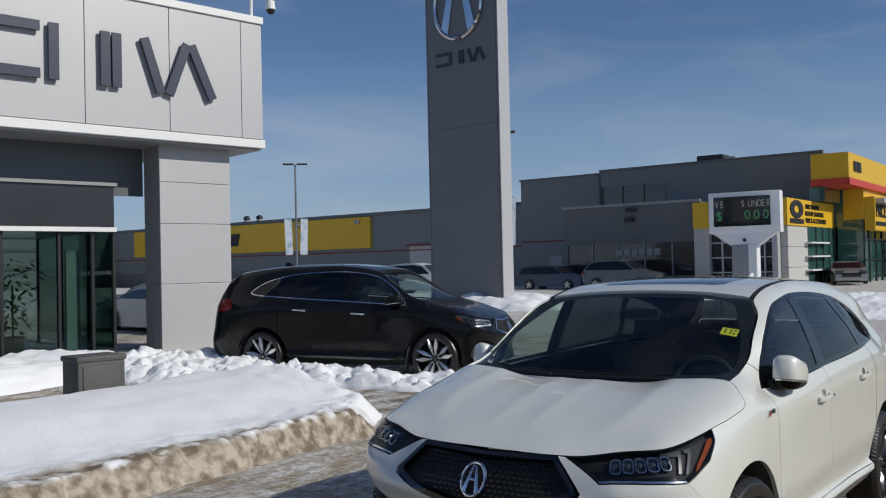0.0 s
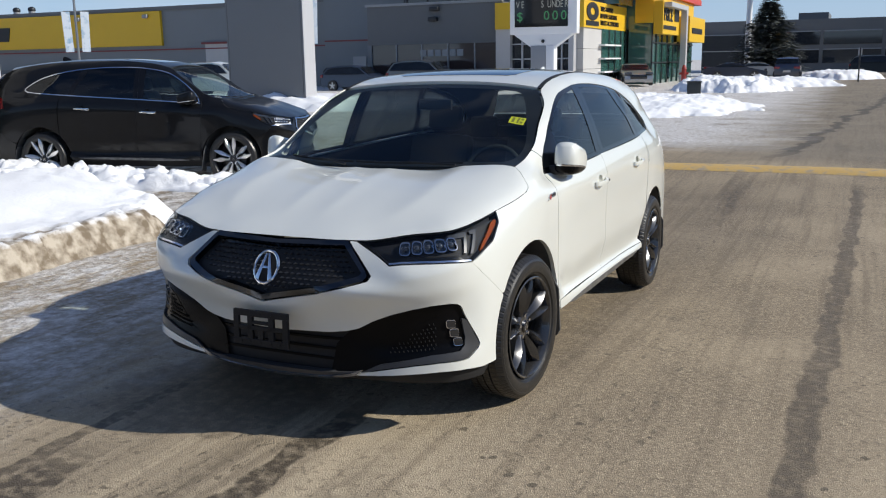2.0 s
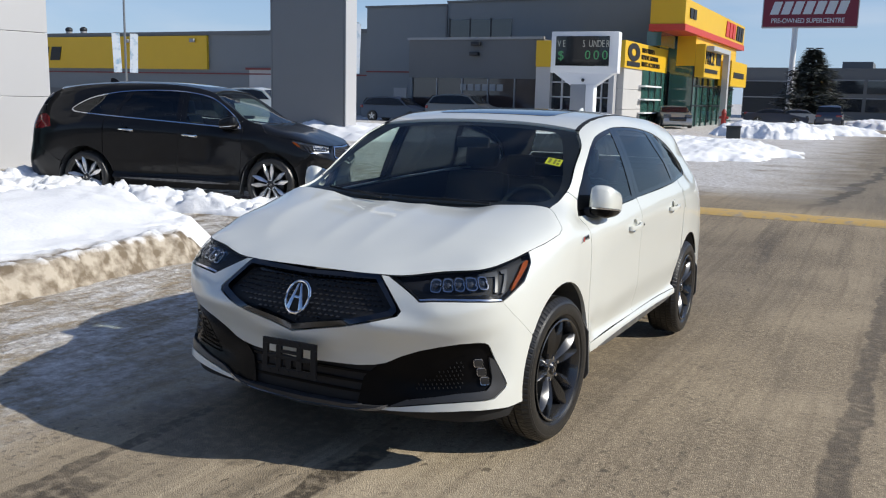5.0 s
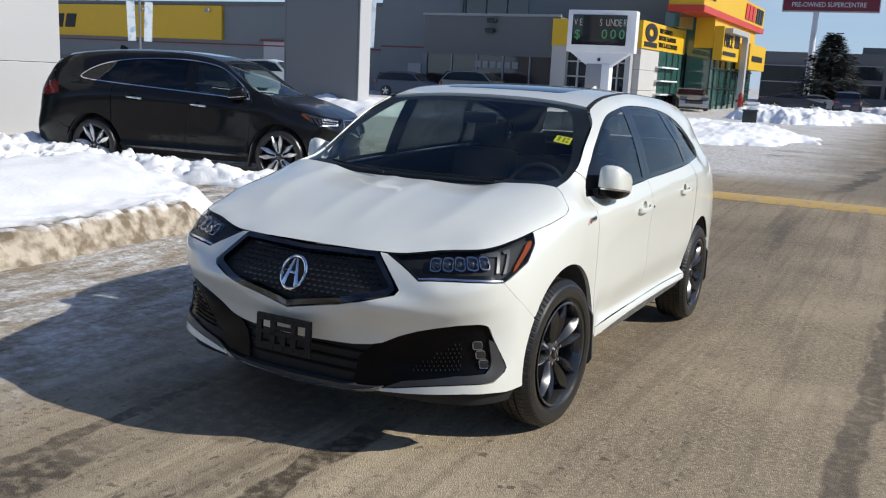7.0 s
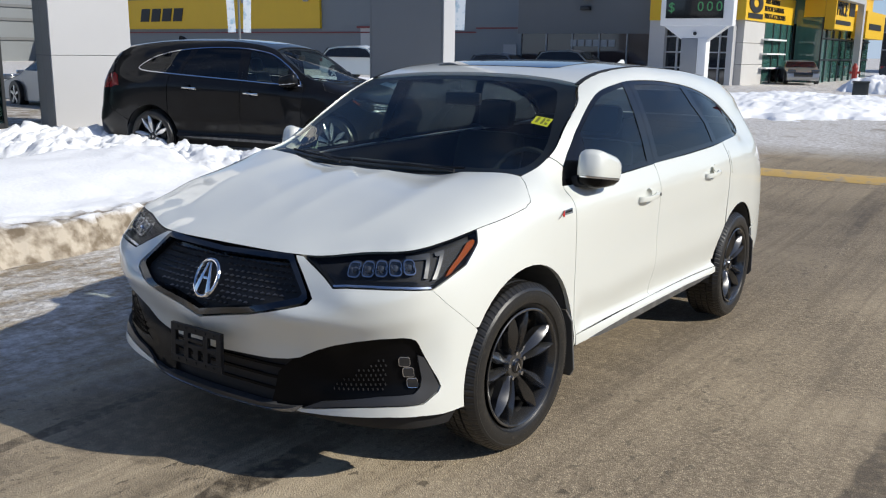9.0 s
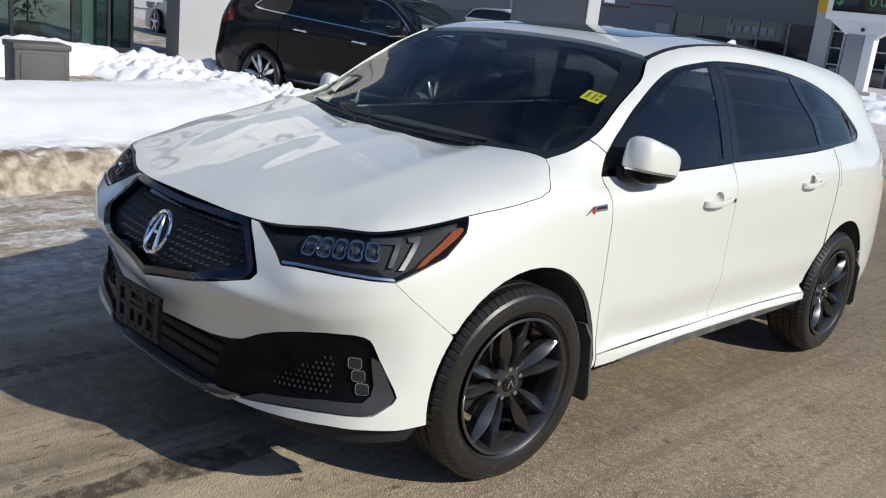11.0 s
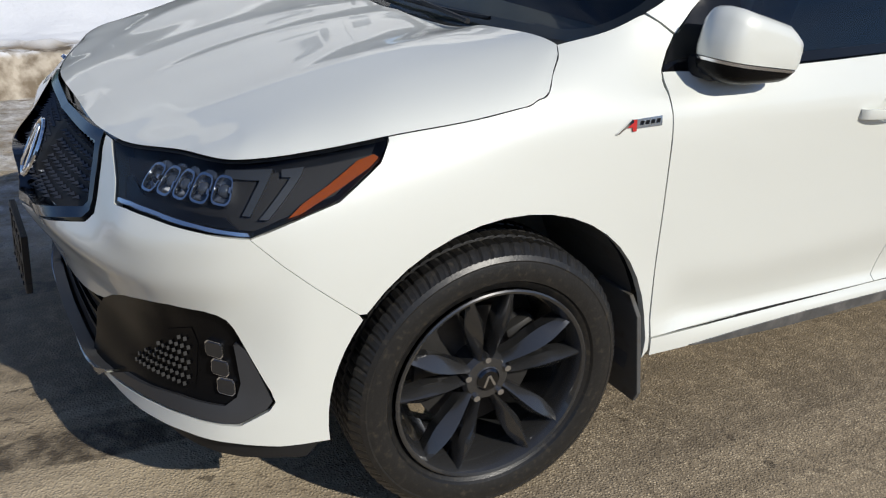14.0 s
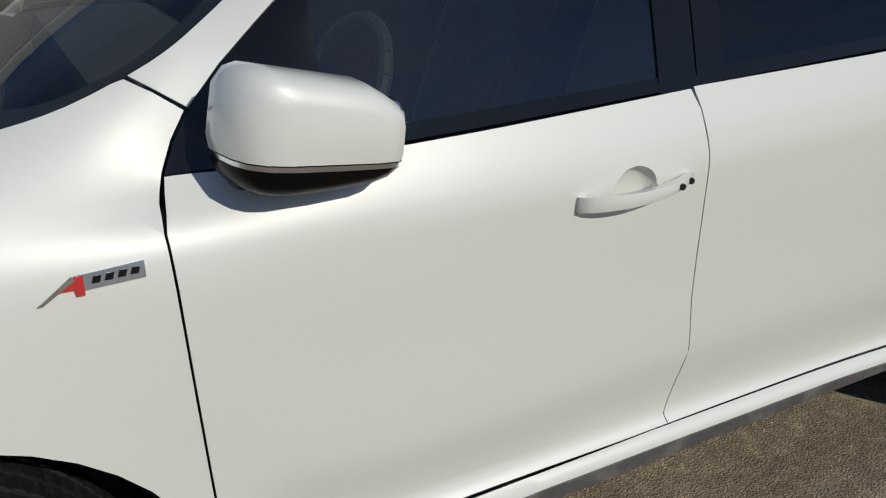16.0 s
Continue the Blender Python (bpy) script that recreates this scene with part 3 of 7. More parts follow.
# sign band, in panels with open joints
seams = [U0, -7.2, -5.7, -4.2, -2.72, -1.32, .21, 1.68, 2.14]
band = part("sign_band_core", box(U0, 2.12, .02, 1.6, 4.14, 6.58), PANEL_GREY, front)
for a, b in zip(seams, seams[1:]):
    part("facade_panel", box(a + .006, b - .006, -.02, .02, 4.24, 6.50, .004), PANEL, front)
part("band_return", box(2.122, 2.15, .0, 1.6, 4.16, 6.55), PANEL, front)
part("lower_trim", box(U0, 2.17, -.06, 1.6, 4.06, 4.22, .01), PANEL_WHITE, front)
part("upper_trim", box(U0, 2.17, -.06, 1.6, 6.50, 6.64, .01), PANEL_WHITE, front)
part("penthouse", box(U0, .95, 1.2, 6.0, 6.6, 7.8), PANEL, front)
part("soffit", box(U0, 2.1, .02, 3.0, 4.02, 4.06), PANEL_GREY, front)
# pillar clad in stacked panels, set back under the band
PU, PV = .16, .26
part("pillar_core", box(PU + .02, PU + 1.42, PV + .12, PV + .70, .0, 4.03), PANEL_DARK, front)
for z0, z1 in ((.0, 1.455), (1.465, 2.575), (2.585, 3.345), (3.355, 4.03)):
    part("pillar_panel", box(PU, PU + 1.44, PV + .085, PV + .118, z0, z1, .004), PANEL, front)
# near-side returns in darker grey: that side's shade is put into the colour
for z0, z1 in ((.0, 1.455), (1.465, 2.575), (2.585, 4.03)):
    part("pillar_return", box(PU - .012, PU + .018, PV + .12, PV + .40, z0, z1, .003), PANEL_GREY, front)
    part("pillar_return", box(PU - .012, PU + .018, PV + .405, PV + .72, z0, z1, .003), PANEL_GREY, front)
    part("pillar_return", box(PU + 1.422, PU + 1.452, PV + .12, PV + .72, z0, z1, .003), PANEL, front)
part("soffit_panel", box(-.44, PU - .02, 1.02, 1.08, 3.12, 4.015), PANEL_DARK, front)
# glazed front set back under the band
GV = .95
part("glass_head", box(U0, -.45, GV - .12, GV + .05, 2.44, 2.52), PANEL_WHITE, front)
part("slate_panel", box(U0, -.45, GV, GV + .2, 2.52, 3.28), PANE_SLATE, front)
part("slate_rail", box(U0, -.40, GV - .05, GV, 3.28, 3.34), PANEL_GREY, front)
part("slate_panel", box(U0, -.45, GV, GV + .2, 3.34, 4.02), PANEL_DARK, front)
for u in (-6.4, -5.0, -3.7, -2.4, -1.45, -.86, -.47):
    part("mullion", box(u - .025, u + .025, GV - .03, GV + .06, .2, 2.46), MULLION, front)
part("glass_rail", box(U0, -.45, GV - .02, GV + .05, .2, .30), MULLION, front)
part("showroom_glass", box(U0, -.47, GV + .01, GV + .018, .30, 2.46), SHOW_GLASS, front)
part("showroom_glass", box(-.468, -.46, GV + .05, 5.0, .30, 2.46), SHOW_GLASS, front)
for v in (2.2, 3.6, 5.0):
    part("mullion", box(-.49, -.44, v - .03, v + .03, .2, 4.02), MULLION, front)
part("slate_panel", box(-.49, -.45, GV + .2, 5.0, 2.46, 4.02), PANEL_DARK, front)
part("showroom_floor", box(U0, -.5, GV, 8.0, .10, .21), FLOOR_IN, front)
part("back_wall", box(U0, -2.5, 7.9, 8.1, .2, 4.0), PANEL_GREY, front)
part("plinth", box(U0, 1.5, .0, 8.0, -.1, .10), PANEL_GREY, front)
part("info_column", box(-1.22, -.98, 1.25, 1.35, .2, 2.1), PANEL_WHITE, front, "slim white display column behind the glass")
part("ceiling_inside", box(U0, -.5, GV + .1, 8.0, 3.9, 4.0), PANEL_WHITE, front)


# band letters as plain raised strokes
def stroke(pts, wdt=.165):
    bm = bmesh.new()
    for (a, b), (c_, d) in zip(pts, pts[1:]):
        q = Vector((c_ - a, d - b)).normalized()
        nx, nz = -q.y * wdt / 2, q.x * wdt / 2
        ex, ez = q.x * wdt * .0, q.y * wdt * .0
        o = prism([(a - ex + nx, b - ez + nz), (c_ + ex + nx, d + ez + nz), (c_ + ex - nx, d + ez - nz), (a - ex - nx, b - ez - nz)], .06)
        t = bpy.data.meshes.new("t")
        o.to_mesh(t)
        o.free()
        bm.from_mesh(t)
        bpy.data.meshes.remove(t)
    return bm


glyphs = [
    [(-3.10, 5.76), (-2.08, 5.76)], [(-3.10, 4.98), (-2.08, 4.98)],
    [(-1.86, 5.84), (-1.86, 4.90)], [(-1.0, 5.84), (-1.0, 4.90)],
    [(-.80, 4.90), (-.80, 5.84)], [(-.30, 5.84), (.0, 4.90)],
    [(.16, 4.88), (.52, 5.84)], [(.60, 5.84), (1.02, 4.88)],
]
for gl in glyphs:
    b = stroke(gl)
    shift(b, Matrix.Translation((0, -.13, 0)))
    part("sign_stroke", b, LETTER, front, "navy raised stroke of the band sign")
# mast with a domed camera on the roof
mast = part("roof_mast", rod((2.0, .1, 6.6), (2.0, .1, 7.6), .03), PANEL_WHITE, front)
part("mast_arm", rod((2.0, .1, 7.0), (2.35, -.05, 7.15), .02), PANEL_WHITE, mast)
dm = bmesh.new()
bmesh.ops.create_uvsphere(dm, u_segments=14, v_segments=8, radius=.085)
shift(dm, Matrix.Translation((2.35, -.05, 6.82)))
part("camera_dome", smooth(dm), MULLION, mast)
part("camera_hood", rod((2.35, -.05, 6.83), (2.35, -.05, 7.0), .10, .08), PANEL_WHITE, mast)

# potted plant behind the glass
pot = thing("house_plant", FAC @ pose(-2.0, 1.7, .21), "leafy green potted plant behind the showroom glass", "plant")
part("pot", smooth(revolve([(.0, .0), (.16, .0), (.2, .38), (.17, .38), (.16, .3), (0, .3)], 20), .5), PANEL_DARK, pot).rotation_euler = (0, -math.pi / 2, 0)
bm = bmesh.new()
rng = random.Random(4)
for i in range(260):
    a, r, z = rng.uniform(0, 6.28), rng.uniform(.02, .55) ** .9, rng.uniform(.5, 1.75)
    p = Vector((r * math.cos(a), r * math.sin(a), z))
    d = Vector((math.cos(a), math.sin(a), rng.uniform(-.8, .5))).normalized() * rng.uniform(.12, .26)
    s_ = d.cross(Vector((0, 0, 1))).normalized() * rng.uniform(.02, .045)
    bm.faces.new([bm.verts.new(q) for q in (p, p + d * .5 + s_, p + d, p + d * .5 - s_)])
part("crown", bm, LEAF, pot)
part("stem", rod((0, 0, .3), (0, 0, 1.3), .02), LEAF, pot)

# ground box in the snow
UTIL = material("weathered_grey_plastic", (.075, .073, .070), .6, vary=.12, scale=5, fine=.1, fine_scale=90)
BOX_AT = pose(-6.45, 1.45, .34, 0, 0, 83)
util = thing("utility_box", BOX_AT, "weathered dark grey utility box standing in the snow", "utility box")
part("cabinet", smooth(box(-.27, .25, 0, .40, -.3, .42, .015)), UTIL, util)
part("lid", smooth(box(-.285, .265, -.015, .415, .40, .46, .012)), UTIL, util)
part("front_panel", smooth(box(-.22, .20, -.012, .0, -.2, .36, .008)), UTIL, util)

# ---- pylon sign ----
PY_W = 3.3
PYLON = material("pylon_grey_metal", (.20, .205, .21), .45, metal=.2, vary=.03, scale=1.5)
pyl = thing("pylon_sign", pose(-15.6 - PY_W, 23.2, 0, 0, 0, 0), "tall grey metal pylon sign with a pale edge", "sign")
part("plinth", box(-.2, PY_W + .2, -.1, .8, -.1, .18), PANEL_GREY, pyl)
part("pylon_core", box(.0, PY_W, .03, .70, .0, 14.0), PANEL_DARK, pyl)
for a, b in ((.0, .06), (.075, PY_W - .07), (PY_W - .055, PY_W)):
    for z0, z1 in ((.02, 6.9), (6.91, 13.95)):
        part("pylon_panel", box(a, b, .0, .028, z0, z1, .003), PYLON, pyl)
part("pylon_edge", box(PY_W + .003, PY_W + .035, .0, .70, .0, 14.0, .006), PANEL, pyl)
bm = bmesh.new()
rr = []
for a in np.linspace(0, 2 * math.pi, 48, endpoint=False):
    rr.append([bm.verts.new(((1.08 + .07 * u) * math.cos(a), -.08 + .05 * w, (1.28 + .07 * u) * math.sin(a))) for u, w in ((-1, 0), (0, -1), (1, 0), (0, 1))])
for i in range(48):
    for j in range(4):
        bm.faces.new((rr[i][j], rr[(i + 1) % 48][j], rr[(i + 1) % 48][(j + 1) % 4], rr[i][(j + 1) % 4]))
bmesh.ops.recalc_face_normals(bm, faces=bm.faces)
shift(bm, Matrix.Translation((PY_W / 2 - .08, 0, 11.55)))
part("oval_ring", smooth(bm), CHROME, pyl, "chrome oval ring")
for k in (1, -1):
    bm = prism([(k * .10, 1.02), (k * .34, .98), (k * .78, -.86), (k * .46, -1.05)], .07)
    shift(bm, Matrix.Translation((PY_W / 2 - .08, -.07, 11.55)))
    part("ring_bar", bm, CHROME, pyl)
for gl in glyphs:
    b = stroke([((u + 1.07) * .54 + PY_W / 2 - .06, (z - 5.36) * .52 + 9.55) for u, z in gl], .10)
    shift(b, Matrix.Translation((0, -.06, 0)))
    part("sign_stroke", b, LETTER, pyl)


# ---- the car body as smooth surfaces: x to the car's left, y to its tail, origin on the ground under the front axle ----


class Curve:
    """A monotone cubic through (x, y) pairs."""

    def __init__(self, pts):
        self.x = np.array([p[0] for p in pts], float)
        self.y = np.array([p[1] for p in pts], float)
        h, d = np.diff(self.x), np.diff(self.y) / np.diff(self.x)
        m = np.zeros(len(pts))
        m[0], m[-1] = d[0], d[-1]
        for i in range(1, len(pts) - 1):
            if d[i - 1] * d[i] > 0:
                a, b = 2 * h[i] + h[i - 1], h[i] + 2 * h[i - 1]
                m[i] = (a + b) / (a / d[i - 1] + b / d[i])
        self.h, self.m = h, m

    def __call__(self, v):
        v = np.asarray(v, float)
        c = np.clip(v, self.x[0], self.x[-1])
        i = np.clip(np.searchsorted(self.x, c, side='right') - 1, 0, len(self.h) - 1)
        h = self.h[i]
        t = (c - self.x[i]) / h
        out = ((1 + 2 * t) * (1 - t) ** 2 * self.y[i] + t * (1 - t) ** 2 * h * self.m[i]
               + t * t * (3 - 2 * t) * self.y[i + 1] + t * t * (t - 1) * h * self.m[i + 1])
        return out + (v - c) * np.where(v < c, self.m[0], self.m[-1])


PLAN = [(0, -.912), (.25, -.897), (.45, -.858), (.62, -.80), (.76, -.72), (.86, -.61), (.912, -.47), (.936, -.3), (.948, 0), (.953, .4),
        (.958, 1.0), (.958, 1.6), (.958, 2.2), (.952, 2.7), (.935, 3.1), (.90, 3.45), (.82, 3.72), (.66, 3.87), (.38, 3.94), (0, 3.96)]
_run = [0.0]
for _p, _q in zip(PLAN, PLAN[1:]):
    _run.append(_run[-1] + math.dist(_p, _q))
PLAN_X, PLAN_Y = Curve([(s, p[0]) for s, p in zip(_run, PLAN)]), Curve([(s, p[1]) for s, p in zip(_run, PLAN)])
_fine = np.linspace(0, _run[-1], 900)
_fx, _fy = PLAN_X(_fine), PLAN_Y(_fine)


def s_y(y):
    """The way along the plan's outline at the station y."""
    return float(np.interp(y, _fy, _fine))


def s_x(x):
    """The way along the outline at the half width x of the nose."""
    k = 330
    return float(np.interp(x, _fx[:k], _fine[:k]))


# how far the side lies inside the plan's outline, by height, at stations along the outline; sixteen matching rows from the
# sill over shoulder and belt to the roof's edge, so that the rows can be lofted from station to station
SECTIONS = [
    (s_x(0.0), [.18, .235, .27, .33, .42, .50, .584, .66, .73, .80, .847, .853, .860, .867, .873, .884],
     [.17, .13, .105, .112, .100, .070, .020, .034, .068, .118, .168, .180, .194, .210, .224, .252]),
    (s_x(.45), [.18, .235, .27, .33, .42, .50, .584, .65, .72, .79, .850, .857, .864, .871, .877, .889],
     [.15, .11, .085, .092, .102, .088, .048, .012, .064, .104, .145, .158, .172, .188, .203, .236]),
    (s_x(.68), [.18, .235, .27, .33, .42, .50, .584, .65, .715, .79, .876, .884, .891, .897, .902, .912],
     [.12, .07, .045, .052, .072, .068, .042, .015, .013, .066, .152, .167, .183, .199, .214, .250]),
    (s_y(-.60), [.18, .235, .28, .35, .43, .52, .60, .69, .757, .82, .896, .904, .911, .918, .923, .933],
     [.07, .025, .006, .008, .026, .032, .022, .006, .006, .035, .10, .115, .132, .153, .172, .22]),
    (s_y(-.45), [.18, .235, .29, .36, .44, .55, .65, .74, .80, .86, .917, .927, .938, .949, .958, .967],
     [.04, .012, .0, .0, .0, .0, .001, .008, .018, .045, .094, .11, .132, .162, .20, .26]),
    (s_y(-.27), [.18, .25, .30, .37, .45, .58, .70, .79, .85, .91, .952, .966, .980, .994, 1.005, 1.014],
     [.03, .006, .0, .0, .0, .0, .003, .011, .022, .043, .074, .09, .113, .147, .19, .25]),
    (s_y(-.1), [.18, .26, .32, .39, .47, .60, .74, .84, .90, .945, .978, .996, 1.012, 1.028, 1.040, 1.050],
     [.03, .006, .0, .0, .0, .0, .002, .011, .022, .037, .060, .078, .103, .138, .182, .24]),
    (s_y(.05), [.18, .26, .32, .39, .47, .60, .76, .87, .93, .975, 1.008, 1.030, 1.048, 1.064, 1.076, 1.085],
     [.03, .008, .002, .0, .0, .0, .003, .013, .020, .033, .052, .072, .098, .133, .175, .23]),
    (s_y(.16), [.18, .27, .33, .40, .48, .60, .76, .88, .95, .99, 1.025, 1.050, 1.073, 1.094, 1.110, 1.122],
     [.04, .012, .004, .002, .002, .002, .006, .013, .021, .033, .053, .073, .098, .130, .168, .22]),
    (s_y(.30), [.18, .27, .33, .39, .47, .60, .76, .89, .965, 1.0, 1.04, 1.068, 1.092, 1.115, 1.14, 1.165],
     [.05, .02, .008, .006, .009, .01, .012, .016, .022, .036, .068, .092, .112, .135, .168, .23]),
    (s_y(.44), [.18, .27, .33, .38, .46, .60, .76, .90, .965, 1.0, 1.058, 1.09, 1.11, 1.13, 1.199, 1.25],
     [.07, .03, .006, .004, .014, .018, .015, .015, .022, .037, .103, .116, .124, .132, .170, .30]),
    (s_y(.60), [.18, .27, .33, .385, .425, .585, .76, .90, .965, 1.0, 1.07, 1.12, 1.19, 1.262, 1.308, 1.35],
     [.08, .035, .004, .004, .042, .016, .013, .010, .013, .024, .068, .09, .121, .155, .20, .33]),
    (s_y(.76), [.18, .27, .33, .388, .412, .57, .76, .90, .965, 1.0, 1.08, 1.17, 1.28, 1.372, 1.408, 1.44],
     [.09, .035, .004, .004, .042, .017, .013, .008, .008, .017, .055, .09, .137, .18, .228, .36]),
    (s_y(.91), [.18, .27, .33, .390, .412, .575, .76, .90, .97, 1.01, 1.09, 1.20, 1.33, 1.445, 1.498, 1.52],
     [.09, .035, .004, .004, .044, .017, .013, .008, .006, .016, .05, .09, .145, .205, .30, .42]),
    (s_y(1.3), [.18, .27, .33, .394, .416, .60, .76, .90, .98, 1.02, 1.115, 1.25, 1.40, 1.520, 1.578, 1.592],
     [.09, .035, .004, .004, .045, .016, .012, .006, .003, .012, .046, .094, .16, .235, .318, .43]),
    (s_y(1.8), [.18, .27, .33, .396, .418, .61, .76, .90, 1.0, 1.04, 1.14, 1.26, 1.40, 1.530, 1.608, 1.622],
     [.09, .035, .004, .004, .043, .016, .011, .004, .002, .010, .044, .09, .156, .24, .328, .44]),
    (s_y(2.3), [.18, .27, .34, .402, .43, .62, .78, .92, 1.02, 1.07, 1.17, 1.28, 1.40, 1.508, 1.604, 1.618],
     [.08, .03, .0, .0, .036, .010, .006, .001, .002, .012, .052, .103, .165, .24, .335, .44]),
    (s_y(2.8), [.18, .27, .36, .45, .56, .70, .82, .93, 1.03, 1.10, 1.19, 1.25, 1.32, 1.405, 1.582, 1.598],
     [.05, .018, .004, .0, .0, .0, .0, .0, .006, .024, .08, .118, .158, .213, .335, .45]),
    (s_y(3.1), [.18, .27, .36, .45, .56, .70, .82, .93, 1.04, 1.12, 1.215, 1.235, 1.26, 1.30, 1.555, 1.574],
     [.05, .018, .004, .0, .0, .0, .0, .002, .014, .045, .125, .138, .151, .172, .322, .44]),
    (s_y(3.45), [.18, .27, .36, .45, .56, .70, .82, .93, 1.05, 1.10, 1.16, 1.22, 1.28, 1.34, 1.498, 1.53],
     [.08, .04, .012, .0, .0, .0, .004, .013, .035, .052, .08, .118, .158, .195, .31, .42]),
    (s_y(3.72), [.18, .27, .36, .45, .56, .66, .76, .88, 1.0, 1.05, 1.12, 1.20, 1.28, 1.36, 1.45, 1.50],
     [.12, .075, .035, .01, .0, .01, .028, .042, .06, .07, .10, .14, .19, .24, .34, .45]),
    (_run[-1], [.18, .27, .36, .45, .56, .66, .76, .88, 1.0, 1.05, 1.12, 1.20, 1.28, 1.36, 1.45, 1.50],
     [.14, .085, .045, .01, .0, .02, .05, .07, .10, .11, .155, .21, .265, .32, .40, .45]),
]
_SG, _ZG = np.linspace(0, _run[-1], 561), np.linspace(.16, 1.62, 366)
_st = [q[0] for q in SECTIONS]
_rz = np.array([Curve(list(zip(_st, [q[1][i] for q in SECTIONS])))(_SG) for i in range(16)])
_rd = np.array([Curve(list(zip(_st, [q[2][i] for q in SECTIONS])))(_SG) for i in range(16)])
INSET = np.array([Curve(list(zip(_rz[:, k], _rd[:, k])))(_ZG) for k in range(len(_SG))])


def inset(s, z):
    u = min(max(s / _SG[-1] * (len(_SG) - 1), 0), len(_SG) - 1.001)
    v = min(max((z - _ZG[0]) / (_ZG[-1] - _ZG[0]) * (len(_ZG) - 1), 0), len(_ZG) - 1.001)
    i, j = int(u), int(v)
    a, b = u - i, v - j
    return (INSET[i, j] * (1 - a) * (1 - b) + INSET[i + 1, j] * a * (1 - b) + INSET[i, j + 1] * (1 - a) * b + INSET[i + 1, j + 1] * a * b)


def side(s, z, off=0.0):
    """The point of the body's flank at s along the outline (negative: the right half) and the height z, off metres inwards."""
    k, t = (-1 if s < 0 else 1), abs(s)
    e = 0.02
    x, y = float(PLAN_X(t)), float(PLAN_Y(t))
    tx, ty = float(PLAN_X(t + e) - PLAN_X(max(t - e, 0))), float(PLAN_Y(t + e) - PLAN_Y(max(t - e, 0)))
    if t < 1e-6:
        tx, ty = 1.0, 0.0
    n = math.hypot(tx, ty)
    d = inset(t, z) + off
    return Vector((k * max(x - ty / n * d, 0.0 if t > 1e-6 else 0), y + tx / n * d, z))


HOOD_MID = Curve([(-.688, .873), (-.6, .908), (-.5, .946), (-.4, .980), (-.2, 1.036), (0, 1.071), (.11, 1.085), (.3, 1.110)])
_hs = [s_x(.30) + (s_y(.165) - s_x(.30)) * i / 20 for i in range(21)]
_edge, _lip = [[side(t, float(Curve([(q[0], q[1][r]) for q in SECTIONS[:10]])(t))) for t in _hs] for r in (14, 13)]
HOOD_RIM = Curve([(p.y, p.z) for p in _edge] + [(.4, 1.13)])
HOOD_WIDE = Curve([(-.80, .10)] + [(p.y, p.x) for p in _edge] + [(.4, .79)])


def thin_plate(pts):
    """The smoothest surface z(x, y) through the points."""
    p = np.array([(q[0], q[1]) for q in pts])
    d2 = ((p[:, None] - p[None]) ** 2).sum(2)
    kern = .5 * d2 * np.log(d2 + 1e-12) + np.eye(len(p)) * 2e-5
    lin = np.c_[np.ones(len(p)), p]
    full = np.block([[kern, lin], [lin.T, np.zeros((3, 3))]])
    co = np.linalg.solve(full, np.r_[[q[2] for q in pts], 0, 0, 0])

    def z(x, y):
        e2 = (p[:, 0] - x) ** 2 + (p[:, 1] - y) ** 2
        return float((co[:-3] * (.5 * e2 * np.log(e2 + 1e-12))).sum() + co[-3] + co[-2] * x + co[-1] * y)
    return z


# the bonnet is stretched over its middle line, a soft crease on either side and its two rims
_hood = [(0, y, float(HOOD_MID(y))) for y in (-.688, -.6, -.5, -.4, -.3, -.2, -.1, 0, .11, .2)]
for _k in (-1, 1):
    _hood += [(_k * p.x, p.y, p.z) for p in _edge + _lip]
    for _y in (-.36, -.24, -.12, 0, .12):
        _m, _r = float(HOOD_MID(_y)), float(HOOD_RIM(_y))
        _hood.append((_k * .52 * float(HOOD_WIDE(_y)), _y, _m + (_r - _m) * .07))
_plate = thin_plate(_hood)
CREASE = Curve([(-.70, .36), (-.60, .42), (-.46, .485), (-.25, .52), (0, .515), (.2, .50)])


def hood_z(x, y):
    """The bonnet's skin with its four pressed creases."""
    z, fade = _plate(x, y), sstep(-.66, -.40, y)
    for at, amp, half in ((float(CREASE(y)), .0080, .16), (.105, .0040, .10)):
        d = abs(x) - at
        z += amp * fade * max(1 - (math.sqrt(d * d + 6e-5) - .0077) / half, 0) ** 2
    return z


SEAM = Curve([(q[0], q[1][10]) for q in SECTIONS[:10]])
CROWN = Curve([(q[0], q[1][14]) for q in SECTIONS[:10]])


def hood_seam(s):
    """The height at which the flank meets the bonnet."""
    return float(SEAM(s))


_ws = Curve([(y, float(np.interp(s_y(y), _SG, _rz[14]))) for y in np.linspace(.13, .93, 40)])
WS_EDGE = [(y, float(_ws(y))) for y in (.20, .225, .25, .275, .30, .33, .36, .39, .415, .44, .46, .48, .50, .525, .55, .575, .60, .62, .64, .66, .68, .70, .72, .74, .76, .78, .80, .82, .84, .86, .88, .91)]
WS_3D = [side(s_y(y), z) for y, z in WS_EDGE]
WS_X = Curve([(p.y, p.x) for p in WS_3D])
WS_Z = Curve([(p.y, p.z) for p in WS_3D])
WS_MID = Curve([(.02, 1.045), (.10, 1.088), (.3, 1.205), (.5, 1.312), (.7, 1.412), (.85, 1.48), (.95, 1.527), (1.0, 1.545)])


